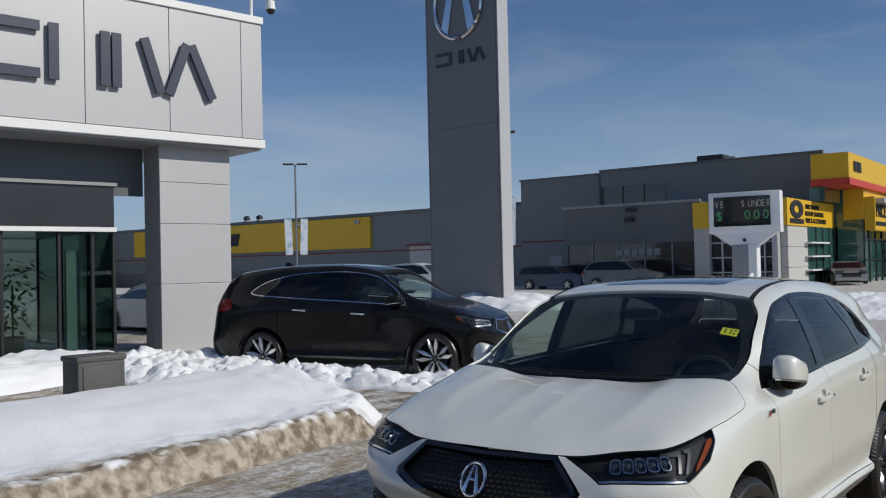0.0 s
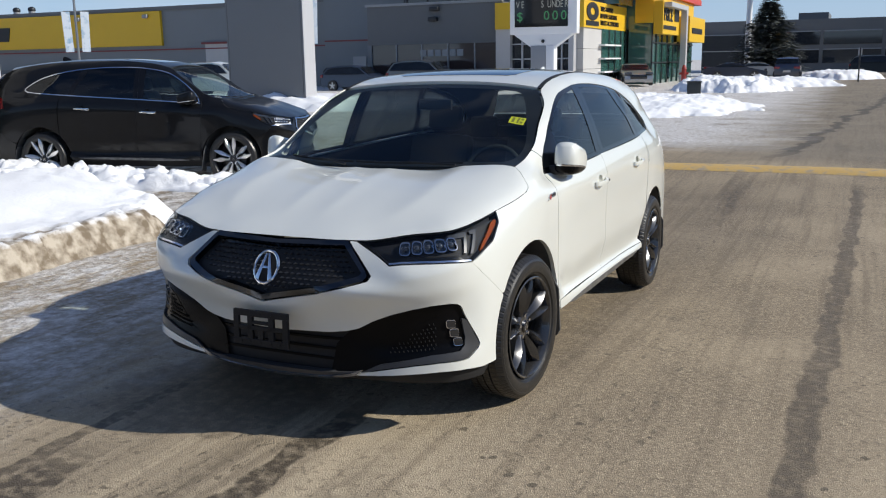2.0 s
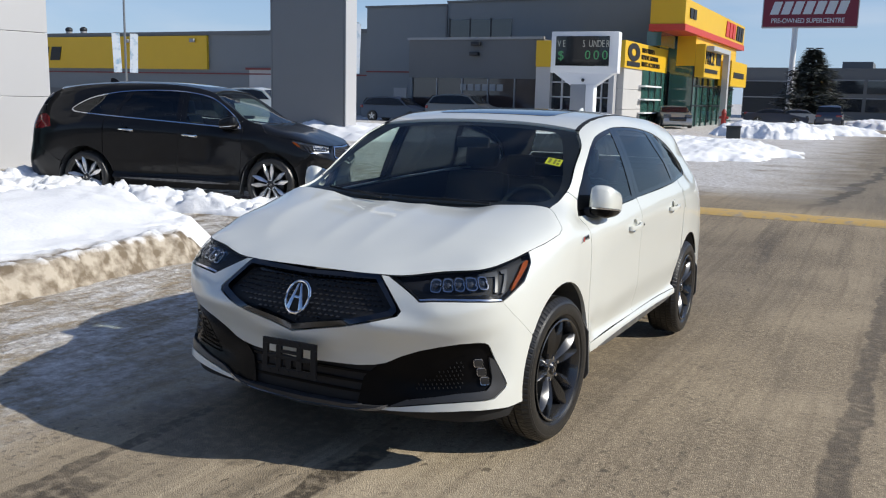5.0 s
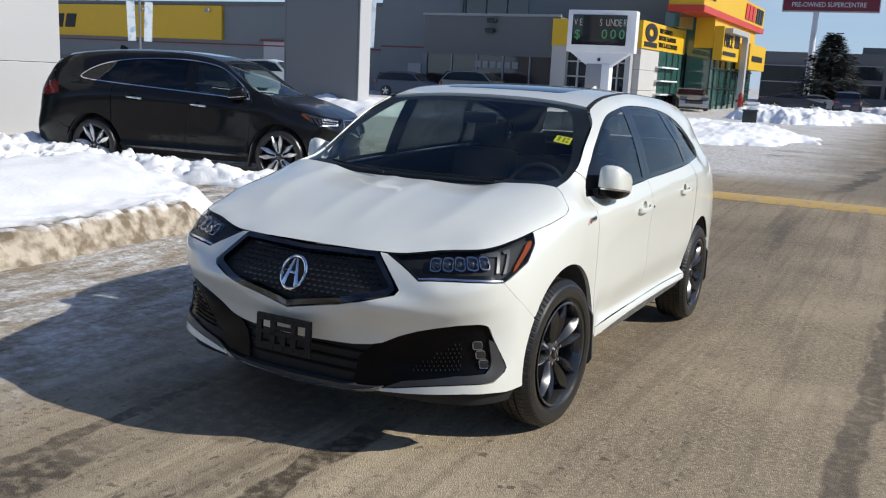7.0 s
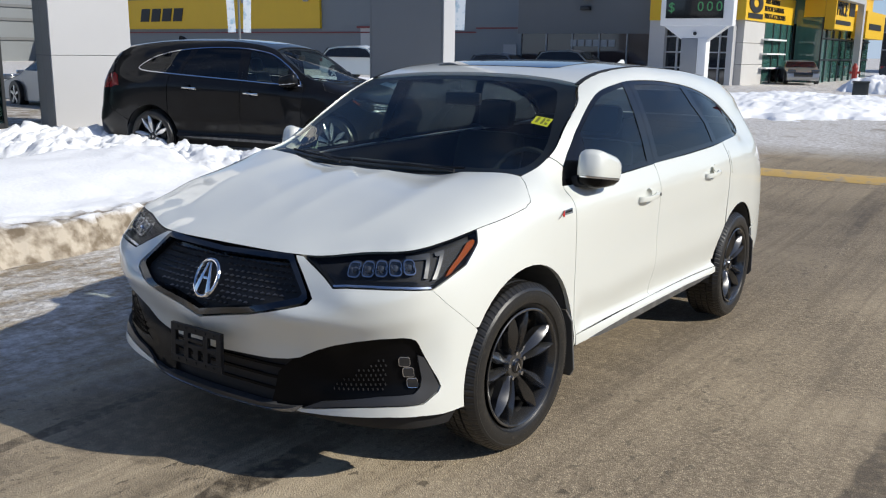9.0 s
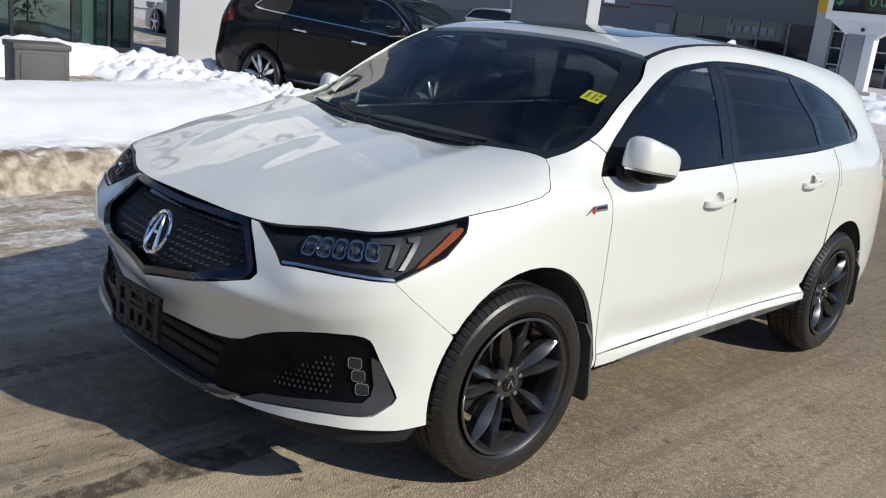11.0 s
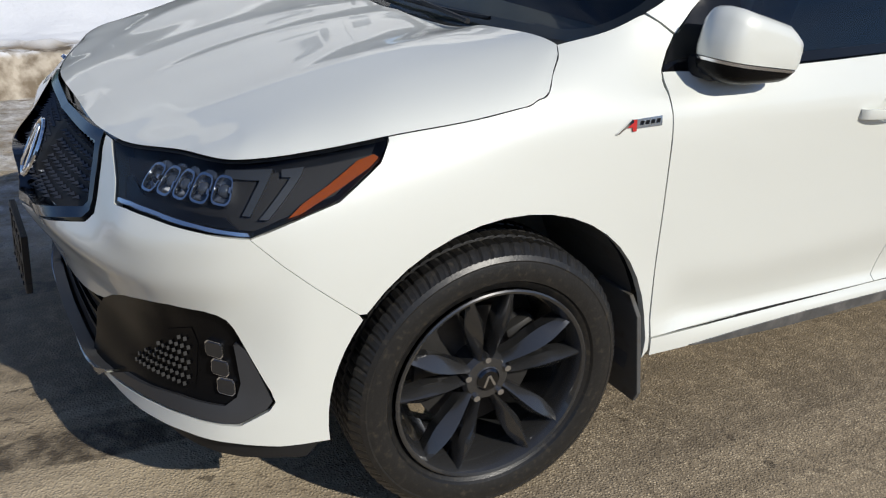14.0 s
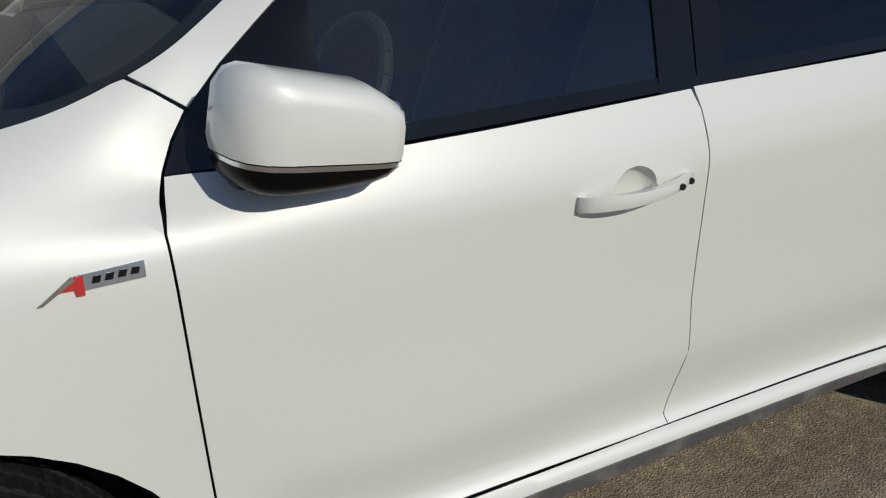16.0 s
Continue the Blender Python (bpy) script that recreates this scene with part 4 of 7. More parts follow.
def screen_z(x, y, off=0.0):
    if y < WS_3D[0].y:
        xe, ze = WS_3D[0].x, WS_3D[0].z - (WS_3D[0].y - y) * .45
    else:
        xe, ze = float(WS_X(y)), float(WS_Z(y))
    r = min(abs(x) / xe, 1.0)
    return ze + (float(WS_MID(y)) - ze) * (1 - r ** 2.4) - off


DITCH = [(y, float(np.interp(s_y(y), _SG, _rz[14]))) for y in (.91, .98, 1.05, 1.15, 1.3, 1.45, 1.6, 1.8, 2.0, 2.2, 2.4, 2.6, 2.8, 2.95, 3.1, 3.25, 3.4)]
DITCH_3D = [side(s_y(y), z) for y, z in DITCH]
RF_X, RF_Z = Curve([(p.y, p.x) for p in DITCH_3D]), Curve([(p.y, p.z) for p in DITCH_3D])
RF_MID = Curve([(.85, 1.50), (.97, 1.542), (1.1, 1.574), (1.3, 1.604), (1.6, 1.629), (2.0, 1.642), (2.4, 1.639), (2.8, 1.622), (3.2, 1.590), (3.6, 1.545)])


def roof_z(x, y, off=0.0):
    r = min(abs(x) / float(RF_X(y)), 1.0)
    ze = float(RF_Z(y))
    return ze + (float(RF_MID(y)) - ze) * (1 - r ** 2.6) - off


def clip_cell(poly, u0, u1, v0, v1):
    for ax, lim, keep in ((0, u0, 1), (0, u1, -1), (1, v0, 1), (1, v1, -1)):
        out = []
        for i, p in enumerate(poly):
            q = poly[i - 1]
            a, b = (q[ax] - lim) * keep, (p[ax] - lim) * keep
            if (a >= 0) != (b >= 0):
                t = a / (a - b)
                c = [q[0] + (p[0] - q[0]) * t, q[1] + (p[1] - q[1]) * t]
                c[ax] = lim
                out.append(tuple(c))
            if b >= 0:
                out.append(p)
        poly = out
        if not poly:
            return poly
    return poly


def tidy(poly):
    """Drops doubled points and hair-thin spurs that clipping leaves along the cells' borders."""
    poly, going = list(poly), True
    while going and len(poly) > 2:
        going = False
        for i in range(len(poly)):
            p, q, r = poly[i - 1], poly[i], poly[(i + 1) % len(poly)]
            ax, ay, bx, by = q[0] - p[0], q[1] - p[1], r[0] - q[0], r[1] - q[1]
            la, lb = math.hypot(ax, ay), math.hypot(bx, by)
            if la < 1e-6 or lb < 1e-6 or (abs(ax * by - ay * bx) < 1e-6 * (la + lb) and ax * bx + ay * by < 0):
                poly.pop(i)
                going = True
                break
    return poly if len(poly) > 2 else []


def shrink(poly, d):
    """Draws an outline in by d."""
    area = sum(p[0] * q[1] - q[0] * p[1] for p, q in zip(poly, poly[1:] + poly[:1]))
    k = 1 if area > 0 else -1
    out = []
    for i, p in enumerate(poly):
        q, r = poly[i - 1], poly[(i + 1) % len(poly)]
        a, b = Vector((p[0] - q[0], p[1] - q[1])), Vector((r[0] - p[0], r[1] - p[1]))
        if a.length < 1e-6 or b.length < 1e-6:
            out.append(p)
            continue
        na, nb = Vector((-a.y, a.x)).normalized() * k, Vector((-b.y, b.x)).normalized() * k
        n = na + nb
        if n.length < 0.4:
            n = na
        n = n.normalized() / max(0.5, n.normalized().dot(na))
        out.append((p[0] + n.x * d, p[1] + n.y * d))
    return out


def panel(poly, lift, cell=(.03, .02), gap=.002, thick=.012, flip=False):
    """A sheet of the outline poly, cut in small cells and lifted on a surface, with its rim folded in."""
    if gap:
        poly = shrink(poly, gap)
    us, vs = [p[0] for p in poly], [p[1] for p in poly]
    bm, seen = bmesh.new(), {}

    def vert(p):
        k = (round(p[0] * 20000), round(p[1] * 20000))
        if k not in seen:
            seen[k] = bm.verts.new(lift(p[0], p[1]))
        return seen[k]
    iu0, iu1 = math.floor(min(us) / cell[0]), math.ceil(max(us) / cell[0])
    iv0, iv1 = math.floor(min(vs) / cell[1]), math.ceil(max(vs) / cell[1])
    for i in range(iu0, iu1):
        strip = clip_cell(poly, i * cell[0], (i + 1) * cell[0], -1e3, 1e3)
        if len(strip) < 3:
            continue
        for j in range(iv0, iv1):
            piece = clip_cell(strip, i * cell[0], (i + 1) * cell[0], j * cell[1], (j + 1) * cell[1])
            f = []
            for p in tidy(piece):
                v = vert(p)
                if v not in f:
                    f.append(v)
            if len(f) >= 3:
                try:
                    bm.faces.new(f)
                except ValueError:
                    pass
    bmesh.ops.recalc_face_normals(bm, faces=bm.faces)
    bm.normal_update()
    mid = sum((f.normal * f.calc_area() for f in bm.faces), Vector())
    want = sum((f.calc_center_median() * f.calc_area() for f in bm.faces), Vector()) / max(sum(f.calc_area() for f in bm.faces), 1e-9) - Vector((0, 1.5, .5))
    if (mid.dot(want) < 0) != flip:
        bmesh.ops.reverse_faces(bm, faces=bm.faces)
    bm.normal_update()
    if thick:
        rim = [e for e in bm.edges if len(e.link_faces) == 1]
        inner = {}
        for e in rim:
            for v in e.verts:
                if v not in inner:
                    inner[v] = bm.verts.new(v.co - v.normal * thick)
        for e in rim:
            lp = e.link_faces[0].loops
            a, b = next((q.vert, q.link_loop_next.vert) for q in lp if q.edge == e)
            try:
                bm.faces.new((b, a, inner[a], inner[b]))
            except ValueError:
                pass
            e.smooth = False
    for f in bm.faces:
        f.smooth = True
    return bm


def on_side(pts):
    """Outline points as (station, height): ('x', half width, z) on the nose, (y, z) on the flank."""
    return [(s_x(p[1]), p[2]) if p[0] == 'x' else (s_y(p[0]), p[1]) for p in pts]


def arc(cy, cz, r, a0, a1, n=18):
    cy, cz = cy + .015, cz - .005
    return [(cy + (r + .018) * math.cos(radians(a0 + (a1 - a0) * i / n)), cz + r * math.sin(radians(a0 + (a1 - a0) * i / n))) for i in range(n + 1)]


ARCH = 0.410
BELT = [(.452, 1.058), (.55, 1.066), (.95, 1.090), (1.34, 1.114), (1.8, 1.140), (2.2, 1.163), (2.6, 1.187), (2.9, 1.206), (3.03, 1.220)]
DLO_TOP = [(3.085, 1.245), (3.06, 1.285), (2.92, 1.365), (2.75, 1.425), (2.5, 1.478), (2.2, 1.514), (1.8, 1.533), (1.4, 1.527), (1.15, 1.501), (.95, 1.462), (.80, 1.398), (.64, 1.292), (.53, 1.195), (.47, 1.11)]
def spline(pts, n=5):
    """A smooth line through points."""
    out = []
    for i in range(len(pts) - 1):
        a, b, c_, d = pts[max(i - 1, 0)], pts[i], pts[i + 1], pts[min(i + 2, len(pts) - 1)]
        for j in range(n):
            t = j / n
            out.append(tuple(.5 * (2 * q + (r - p) * t + (2 * p - 5 * q + 4 * r - v) * t * t + (3 * q - p - 3 * r + v) * t ** 3) for p, q, r, v in zip(a, b, c_, d)))
    return out + [pts[-1]]


DLO_TOP = spline(DLO_TOP[:-1]) + [DLO_TOP[-1]]
LAMP_REAR = [(-.285, .944), (-.31, .905), (-.40, .835), (-.50, .797), (-.566, .768)]
DOOR_SPLIT = [(1.326, 1.1135), (1.340, 1.075), (1.350, 1.02), (1.354, .96), (1.366, .80), (1.374, .70), (1.394, .58), (1.386, .50), (1.378, .405)]
REAR_SPLIT = [(2.48, 1.180), (2.50, 1.10), (2.515, .98), (2.52, .86), (2.515, .74)]


def build_car(m, paint, rim, label, chrome_trim, fine, group=""):
    """A mid-size crossover with its panels, glass, lamps, wheels and cabin."""
    car = thing("parked_car", m, label, "car", group)
    c = (.03, .02) if fine else (.06, .04)
    sides = ((1, "left"), (-1, "right"))

    def flank(k, off=0.0):
        return lambda s, z: side(k * s, z, off) if s > 1e-6 else side(s, z, off)

    def skin(name, poly, mat, parent=car, off=0.0, gap=.0014, thick=.012, cell=c, label="", k=1):
        return part(name, panel(poly, flank(k, off), cell, gap, thick), mat, parent, label)

    s_end = s_y(.165)
    seam = [(s_y(-.285) + (s_y(.033) - s_y(-.285)) * i / 16) for i in range(17)]
    corner = on_side([(.056, 1.0155), (.076, 1.021), (.090, 1.033), (.108, 1.057), (.127, 1.075), (.147, 1.092), (.158, 1.104)]) + [(s_end, float(CROWN(s_end)))]
    low_line = Curve([(s_y(.033) * i / 48, hood_seam(s_y(.033) * i / 48)) for i in range(49)] + corner)
    fender_top = [(s, hood_seam(s)) for s in seam] + [(s, float(low_line(s))) for s in np.linspace(s_y(.033), s_end, 22)[1:]]
    lamp_top_s = [s_x(.425) + (s_y(-.285) - s_x(.425)) * i / 14 for i in range(15)]
    lamp_top = [(s, hood_seam(s) - .001) for s in lamp_top_s]

    # inner body that closes the gaps
    inner_side = [(0.0, .24), (s_y(-.45), .24)] + on_side([(-.41, .30)] + arc(0, .372, .43, 190, -8) + [(.45, .325), (2.38, .345)] + arc(2.807, .372, .43, 190, -8) + [(3.3, .26)]) + \
        [(_run[-1], .30), (_run[-1], 1.0), (s_y(3.5), 1.1)] + on_side([(3.1, 1.16), (2.2, 1.15), (.6, 1.06), (.45, 1.04)]) + \
        [(s_y(.40), 1.0)] + [(s, z - .025) for s, z in reversed(fender_top)] + [(s, z - .03) for s, z in reversed(lamp_top)] + [(s_x(.3), .80), (0.0, .80)]
    for k, _ in sides:
        skin("inner_body", inner_side, SHELL, off=.03, gap=0, thick=0, cell=(.06, .04), k=k)

    # bonnet: one net from the shut line over the crown to the middle
    hood_bm = bmesh.new()
    ns, nf, ni = (110, 6, 44) if fine else (40, 4, 12)
    y_nose = side(0.0, float(CROWN(0.0))).y
    for k, _ in sides:
        net = []
        for i in range(ns + 1):
            s = s_end * (i / ns)
            z_low, z_top = float(low_line(s)) + .0015, float(CROWN(s))
            row = [side(k * s, min(z_low + (z_top - z_low) * j / nf, z_top)) for j in range(nf + 1)]
            if s < 1e-6:
                row = [Vector((0.0, p.y, p.z)) for p in row]
            c0 = row[-1]
            u = s / s_end
            ym = y_nose + (.098 - y_nose) * u ** 1.15
            for j in range(1, ni + 1):
                t = j / ni
                x, y = c0.x * (1 - t), c0.y + (ym - c0.y) * (1 - (1 - t) ** (1 + .5 * u))
                row.append(Vector((x, y, hood_z(x, y))))
            net.append([hood_bm.verts.new(p) for p in row])
        for p, q in zip(net, net[1:]):
            for j in range(nf + ni):
                hood_bm.faces.new((p[j], q[j], q[j + 1], p[j + 1]))
    bmesh.ops.remove_doubles(hood_bm, verts=hood_bm.verts, dist=.0006)
    bmesh.ops.dissolve_degenerate(hood_bm, edges=hood_bm.edges, dist=.0003)
    inner_v = [v for v in hood_bm.verts if not v.is_boundary]
    for _ in range(4):
        bmesh.ops.smooth_vert(hood_bm, verts=inner_v, factor=.5, use_axis_x=True, use_axis_y=True, use_axis_z=True)
    bmesh.ops.recalc_face_normals(hood_bm, faces=hood_bm.faces)
    hood_bm.normal_update()
    if sum(f.normal.z for f in hood_bm.faces) < 0:
        bmesh.ops.reverse_faces(hood_bm, faces=hood_bm.faces)
    for f in hood_bm.faces:
        f.smooth = True
    hood = part("bonnet", hood_bm, paint, car)

    for k, _ in sides:
        # nose
        lamp_low = [(s_x(.425), hood_seam(s_x(.425)) - .004), (.50, .812), (.55, .787), (.60, .757), (.66, .764), (.76, .768), (.87, .770), (.94, .7685), (.988, .767)]
        mouth = [(s_x(.40), .276), (.52, .292), (.62, .311), (.715, .326), (.83, .339), (.932, .344), (.968, .347), (1.028, .385), (1.040, .405), (1.03, .43), (.95, .566), (.935, .583), (.913, .592), (.88, .596), (.79, .590), (.705, .575), (.61, .550), (.525, .517), (.48, .495), (.443, .477), (.39, .464), (s_x(.30), .454), (0, .446)]
        bumper = [(0, .582), (s_x(.26), .632), (s_x(.498), .694), (s_x(.513), .715), (s_x(.496), .735), (s_x(.392), hood_seam(s_x(.392)) - .002)] + lamp_low
        bumper += [(1.052, .712), (1.112, .667), (1.208, .596)]
        bumper += on_side(arc(0, .372, ARCH, 148, 189, 8)) + [(1.05, .299), (.95, .305), (.834, .304), (.70, .292), (.549, .277), (.46, .271), (s_x(.395), .270)] + mouth
        skin("front_bumper", bumper, paint, gap=0, cell=(.025, .0175) if fine else c, k=k, thick=.02)
        # dark corner inlet below the lamp
        bezel = [(s_x(.30), .270), (s_x(.40), .268)] + [(p, z - .006) for p, z in mouth[1:7]] + [(1.036, .38), (1.050, .405), (.96, .572)] + [(p, z + .006) for p, z in mouth[11:19]] + [(.40, .46), (.33, .40)]
        bz = part("fog_bezel", panel(bezel, flank(k, .014), (.025, .0175), .0, .0), BEZEL, car, "black inlet with a dark grey rim and honeycomb mesh")
        rimc = [(.455, .284), (.52, .297), (.62, .316), (.715, .331), (.83, .344), (.932, .349), (.966, .352), (1.022, .388), (1.033, .406), (1.0, .475), (.975, .515), (.948, .525), (.966, .439), (.958, .408), (.930, .386), (.792, .373), (.547, .325)]
        part("bezel_rim", panel(rimc, flank(k, .001), (.02, .0145), 0, .02), TRIM_GREY, bz)
        pocket = [(.53, .36), (.60, .385), (.74, .505), (.83, .535), (.845, .50), (.84, .395), (.70, .365)]
        part("inlet_mesh_backing", panel(pocket, flank(k, .012), (.03, .02), 0, 0), BEZEL, bz)
        bm = bmesh.new()
        for i in range(11):
            for j in range(7):
                s, z = .60 + i * .021 + (j % 2) * .0105, .378 + j * .0175 + i * .002
                if j > 1 + i * .62:
                    continue
                p = side(k * s, z, .008)
                box_into(bm, -.0011, .0011, -.004, .003, -.0042, .0042, m=Matrix.Translation(p) @ Matrix.Rotation(-.45 * k, 4, 'Y'))
        part("inlet_mesh", bm, MESH_GREY, bz)
        for j in range(3):
            z = .502 - j * .0385
            sc = .894 + j * .017
            pl = [(sc - .022, z - .012), (sc - .017, z - .017), (sc + .018, z - .018), (sc + .024, z - .012), (sc + .022, z + .010), (sc + .016, z + .016), (sc - .018, z + .016), (sc - .024, z + .010)]
            fl = part("fog_light", panel(shrink(pl, -.001), flank(k, .006), (.01, .01), 0, .010), LAMP_CHROME, bz, "small clear LED fog light")
            part("fog_lens", panel(shrink(pl, .0016), flank(k, .003), (.01, .01), 0, .004), FOG_LENS, fl)

        # headlamp
        lamp = [(s, z) for s, z in lamp_top] + on_side(LAMP_REAR) + [(p, z + .002) for p, z in lamp_low[-2:0:-1]]
        lp = part("headlamp", panel(shrink(lamp, .004), flank(k, .045), c, 0, 0), LAMP_BRIGHT if chrome_trim else LAMP_BODY, car, "bright headlamp with five square LED lenses" if chrome_trim else "dark headlamp with five square LED lenses")
        ring = shrink(lamp, .004)
        wall = bmesh.new()
        for a, b in zip(ring, ring[1:] + ring[:1]):
            q = [side(k * a[0], a[1], .0), side(k * b[0], b[1], .0), side(k * b[0], b[1], .045), side(k * a[0], a[1], .045)]
            wall.faces.new([wall.verts.new(v) for v in q])
        part("lamp_rim", wall, LAMP_BODY, lp)
        cov = part("lamp_cover", panel(lamp, flank(k, .003), c, .0015, 0), LAMP_GLASS, lp)
        cov.visible_shadow = False
        for i in range(5):
            sc, z = .671 + i * .0605, .822 + i * .0050
            rr_ = [(sc + .0275 * math.copysign(abs(math.cos(a)) ** .6, math.cos(a)) + .10 * .027 * math.sin(a), z + .0255 * math.copysign(abs(math.sin(a)) ** .6, math.sin(a))) for a in np.linspace(0, 2 * math.pi, 20, endpoint=False)]
            part("lamp_bezel", panel(rr_, flank(k, .030), (.01, .01), 0, .0), LAMP_BRIGHT if chrome_trim else LED_LENS, lp)
            rin = shrink(rr_, .0042)
            part("lens_frame", panel(rr_ + [rr_[0], rin[0]] + rin[::-1], flank(k, .012), (.01, .01), 0, .016), LAMP_CHROME, lp)
            lens = bmesh.new()
            bmesh.ops.create_uvsphere(lens, u_segments=14, v_segments=8, radius=.015)
            shift(lens, Matrix.Translation(side(k * (sc + .001), z - .006, .030)))
            part("lamp_lens", smooth(lens), LED_LENS, lp)
        part("lamp_step", panel([(.55, .79), (.60, .764), (.87, .777), (.965, .776), (.93, .795), (.66, .785), (.57, .802)], flank(k, .022), (.02, .01), 0, .014), LAMP_BRIGHT if chrome_trim else LAMP_BODY, lp)
        # light guides and amber reflector
        part("light_guide", panel([(.905, .874), (1.030, .884), (1.024, .872), (.985, .803), (.968, .803), (1.002, .864), (.905, .862)], flank(k, .018), (.02, .01), 0, .012), GUIDE, lp)
        part("light_guide", panel([(1.05, .884), (1.102, .890), (1.095, .878), (1.022, .798), (1.004, .798), (1.070, .872), (1.05, .872)], flank(k, .018), (.02, .01), 0, .012), GUIDE, lp)
        edge_low = [(p, z + .005) for p, z in lamp_low[3:]]
        part("lamp_strip", panel(edge_low + [(p - .004, z + .007) for p, z in reversed(edge_low)], flank(k, .002), (.02, .01), 0, .006), LAMP_CHROME, lp, "thin bright strip")
        am = [(1.062, .803), (1.09, .827), (1.147, .862), (1.212, .906), (1.247, .917), (1.256, .912), (1.246, .901), (1.177, .860), (1.15, .845), (1.09, .811)]
        if chrome_trim:
            am = [p for p in am if p[0] > 1.14]
        part("amber_reflector", panel(am, flank(k, .012), (.02, .01), 0, .015), AMBER, lp, "amber side reflector")

        # front wing
        fender = fender_top + [(s_y(.175), float(_ws(.175)))] + on_side([q for q in WS_EDGE if q[0] < .40] + [(.405, float(_ws(.405)) - .002), (.437, 1.163), (.474, 1.138), (.450, 1.102), (.432, 1.064), (.418, 1.03), (.414, 1.0), (.420, .90), (.430, .75), (.444, .56), (.458, .36)])
        fender += on_side(arc(0, .372, ARCH, -4, 146)) + [(1.2088, .5963), (1.1128, .6673), (1.0528, .7123), (.9885, .7674)] + on_side(LAMP_REAR[:4])[::-1]
        skin("front_wing", fender, paint, k=k, thick=.02, gap=.0007)
        if fine and k > 0:
            bd = part("wing_badge", panel(on_side([(.296, .970), (.382, .976), (.382, .954), (.306, .950)]), flank(k, -.003), (.02, .01), 0, .004), BADGE_PLATE, car, "small silver badge with a red wedge")
            part("badge_wedge", panel(on_side([(.268, .953), (.295, .970), (.306, .970), (.306, .944), (.296, .944), (.294, .953)]), flank(k, -.0045), (.02, .01), 0, .004), BADGE_RED, bd)
            part("badge_slash", panel(on_side([(.249, .940), (.256, .940), (.296, .966), (.292, .972)]), flank(k, -.006), (.02, .01), 0, .004), CHROME, bd)
            for i in range(4):
                part("badge_bar", panel(on_side([(.315 + i * .016, .958 + i * .001), (.325 + i * .016, .958 + i * .001), (.328 + i * .016, .967 + i * .001), (.318 + i * .016, .967 + i * .001)]), flank(k, -.0045), (.02, .01), 0, .002), LAMP_BODY, bd)
        # doors
        split = on_side(DOOR_SPLIT)
        d1 = on_side([(.432, 1.058), (.55, 1.062), (.95, 1.086), (1.322, 1.1105)]) + split[1:] + on_side([(.460, .395), (.446, .56), (.432, .75), (.422, .90), (.416, 1.0)])
        def cup_ring(yh, zh, grow=1.0):
            return [(s_y(yh) + .002 + .047 * grow * math.cos(a), zh - .003 + .039 * grow * math.sin(a)) for a in np.linspace(0, 2 * math.pi, 24, endpoint=False)]

        def with_hole(outline, hole):
            outline = shrink(outline, .0014)
            near = min(range(len(outline)), key=lambda i: math.dist(outline[i], hole[0]))
            o = outline[near:] + outline[:near]
            area_o = sum(p[0] * q[1] - q[0] * p[1] for p, q in zip(o, o[1:] + o[:1]))
            area_h = sum(p[0] * q[1] - q[0] * p[1] for p, q in zip(hole, hole[1:] + hole[:1]))
            h = hole[1:][::-1] if area_o * area_h > 0 else hole[1:]
            return o + [o[0], hole[0]] + h + [hole[0]]
        door = skin("front_door", with_hole(d1, cup_ring(1.185, .962)), paint, k=k, gap=0, thick=.006)
        d2 = split + on_side([(2.385, .415), (2.378, .46)] + arc(2.807, .372, ARCH + .006, 168, 135, 6)) + on_side(REAR_SPLIT[::-1]) + on_side([(2.2, 1.159), (1.8, 1.136)])
        door2 = skin("rear_door", with_hole(d2, cup_ring(2.155, 1.014)), paint, k=k, gap=0, thick=.006)
        for dr, yh, zh in ((door, 1.185, .962), (door2, 2.155, 1.014)):
            s0 = s_y(yh)
            dish = bmesh.new()
            rings = [[dish.verts.new(side(k * u, v, dep)) for u, v in cup_ring(yh, zh, gr_)] for gr_, dep in ((1.0, .0), (.93, .007), (.80, .016), (.55, .022), (.25, .024))]
            for p, q in zip(rings, rings[1:]):
                for j in range(24):
                    dish.faces.new((p[j], p[(j + 1) % 24], q[(j + 1) % 24], q[j]))
            dish.faces.new(rings[-1])
            bmesh.ops.recalc_face_normals(dish, faces=dish.faces)
            part("handle_cup", smooth(dish, 1.2), paint, dr)
            bm = bmesh.new()
            prev = None
            for i in range(13):
                t = i / 12
                bow = -.034 * math.sin(math.pi * min(max((t * 1.06 - .03), 0), 1)) ** .6 - .002
                hw = .0135 - .002 * t - .004 * t * t
                p = side(k * (s0 - .120 + .243 * t), zh + .016 * t - .012, bow)
                nx = Vector((k, 0, 0))
                ring_ = [bm.verts.new(p + nx * a + Vector((0, 0, b))) for a, b in ((.007, -hw), (.010, 0), (.007, hw), (-.010, hw * .8), (-.010, -hw * .8))]
                if prev:
                    for a in range(5):
                        bm.faces.new((prev[a], prev[(a + 1) % 5], ring_[(a + 1) % 5], ring_[a]))
                else:
                    bm.faces.new(ring_)
                prev = ring_
            bm.faces.new(prev)
            bmesh.ops.recalc_face_normals(bm, faces=bm.faces)
            hd = part("door_handle", smooth(bm, 1.2), CHROME if chrome_trim else paint, dr)
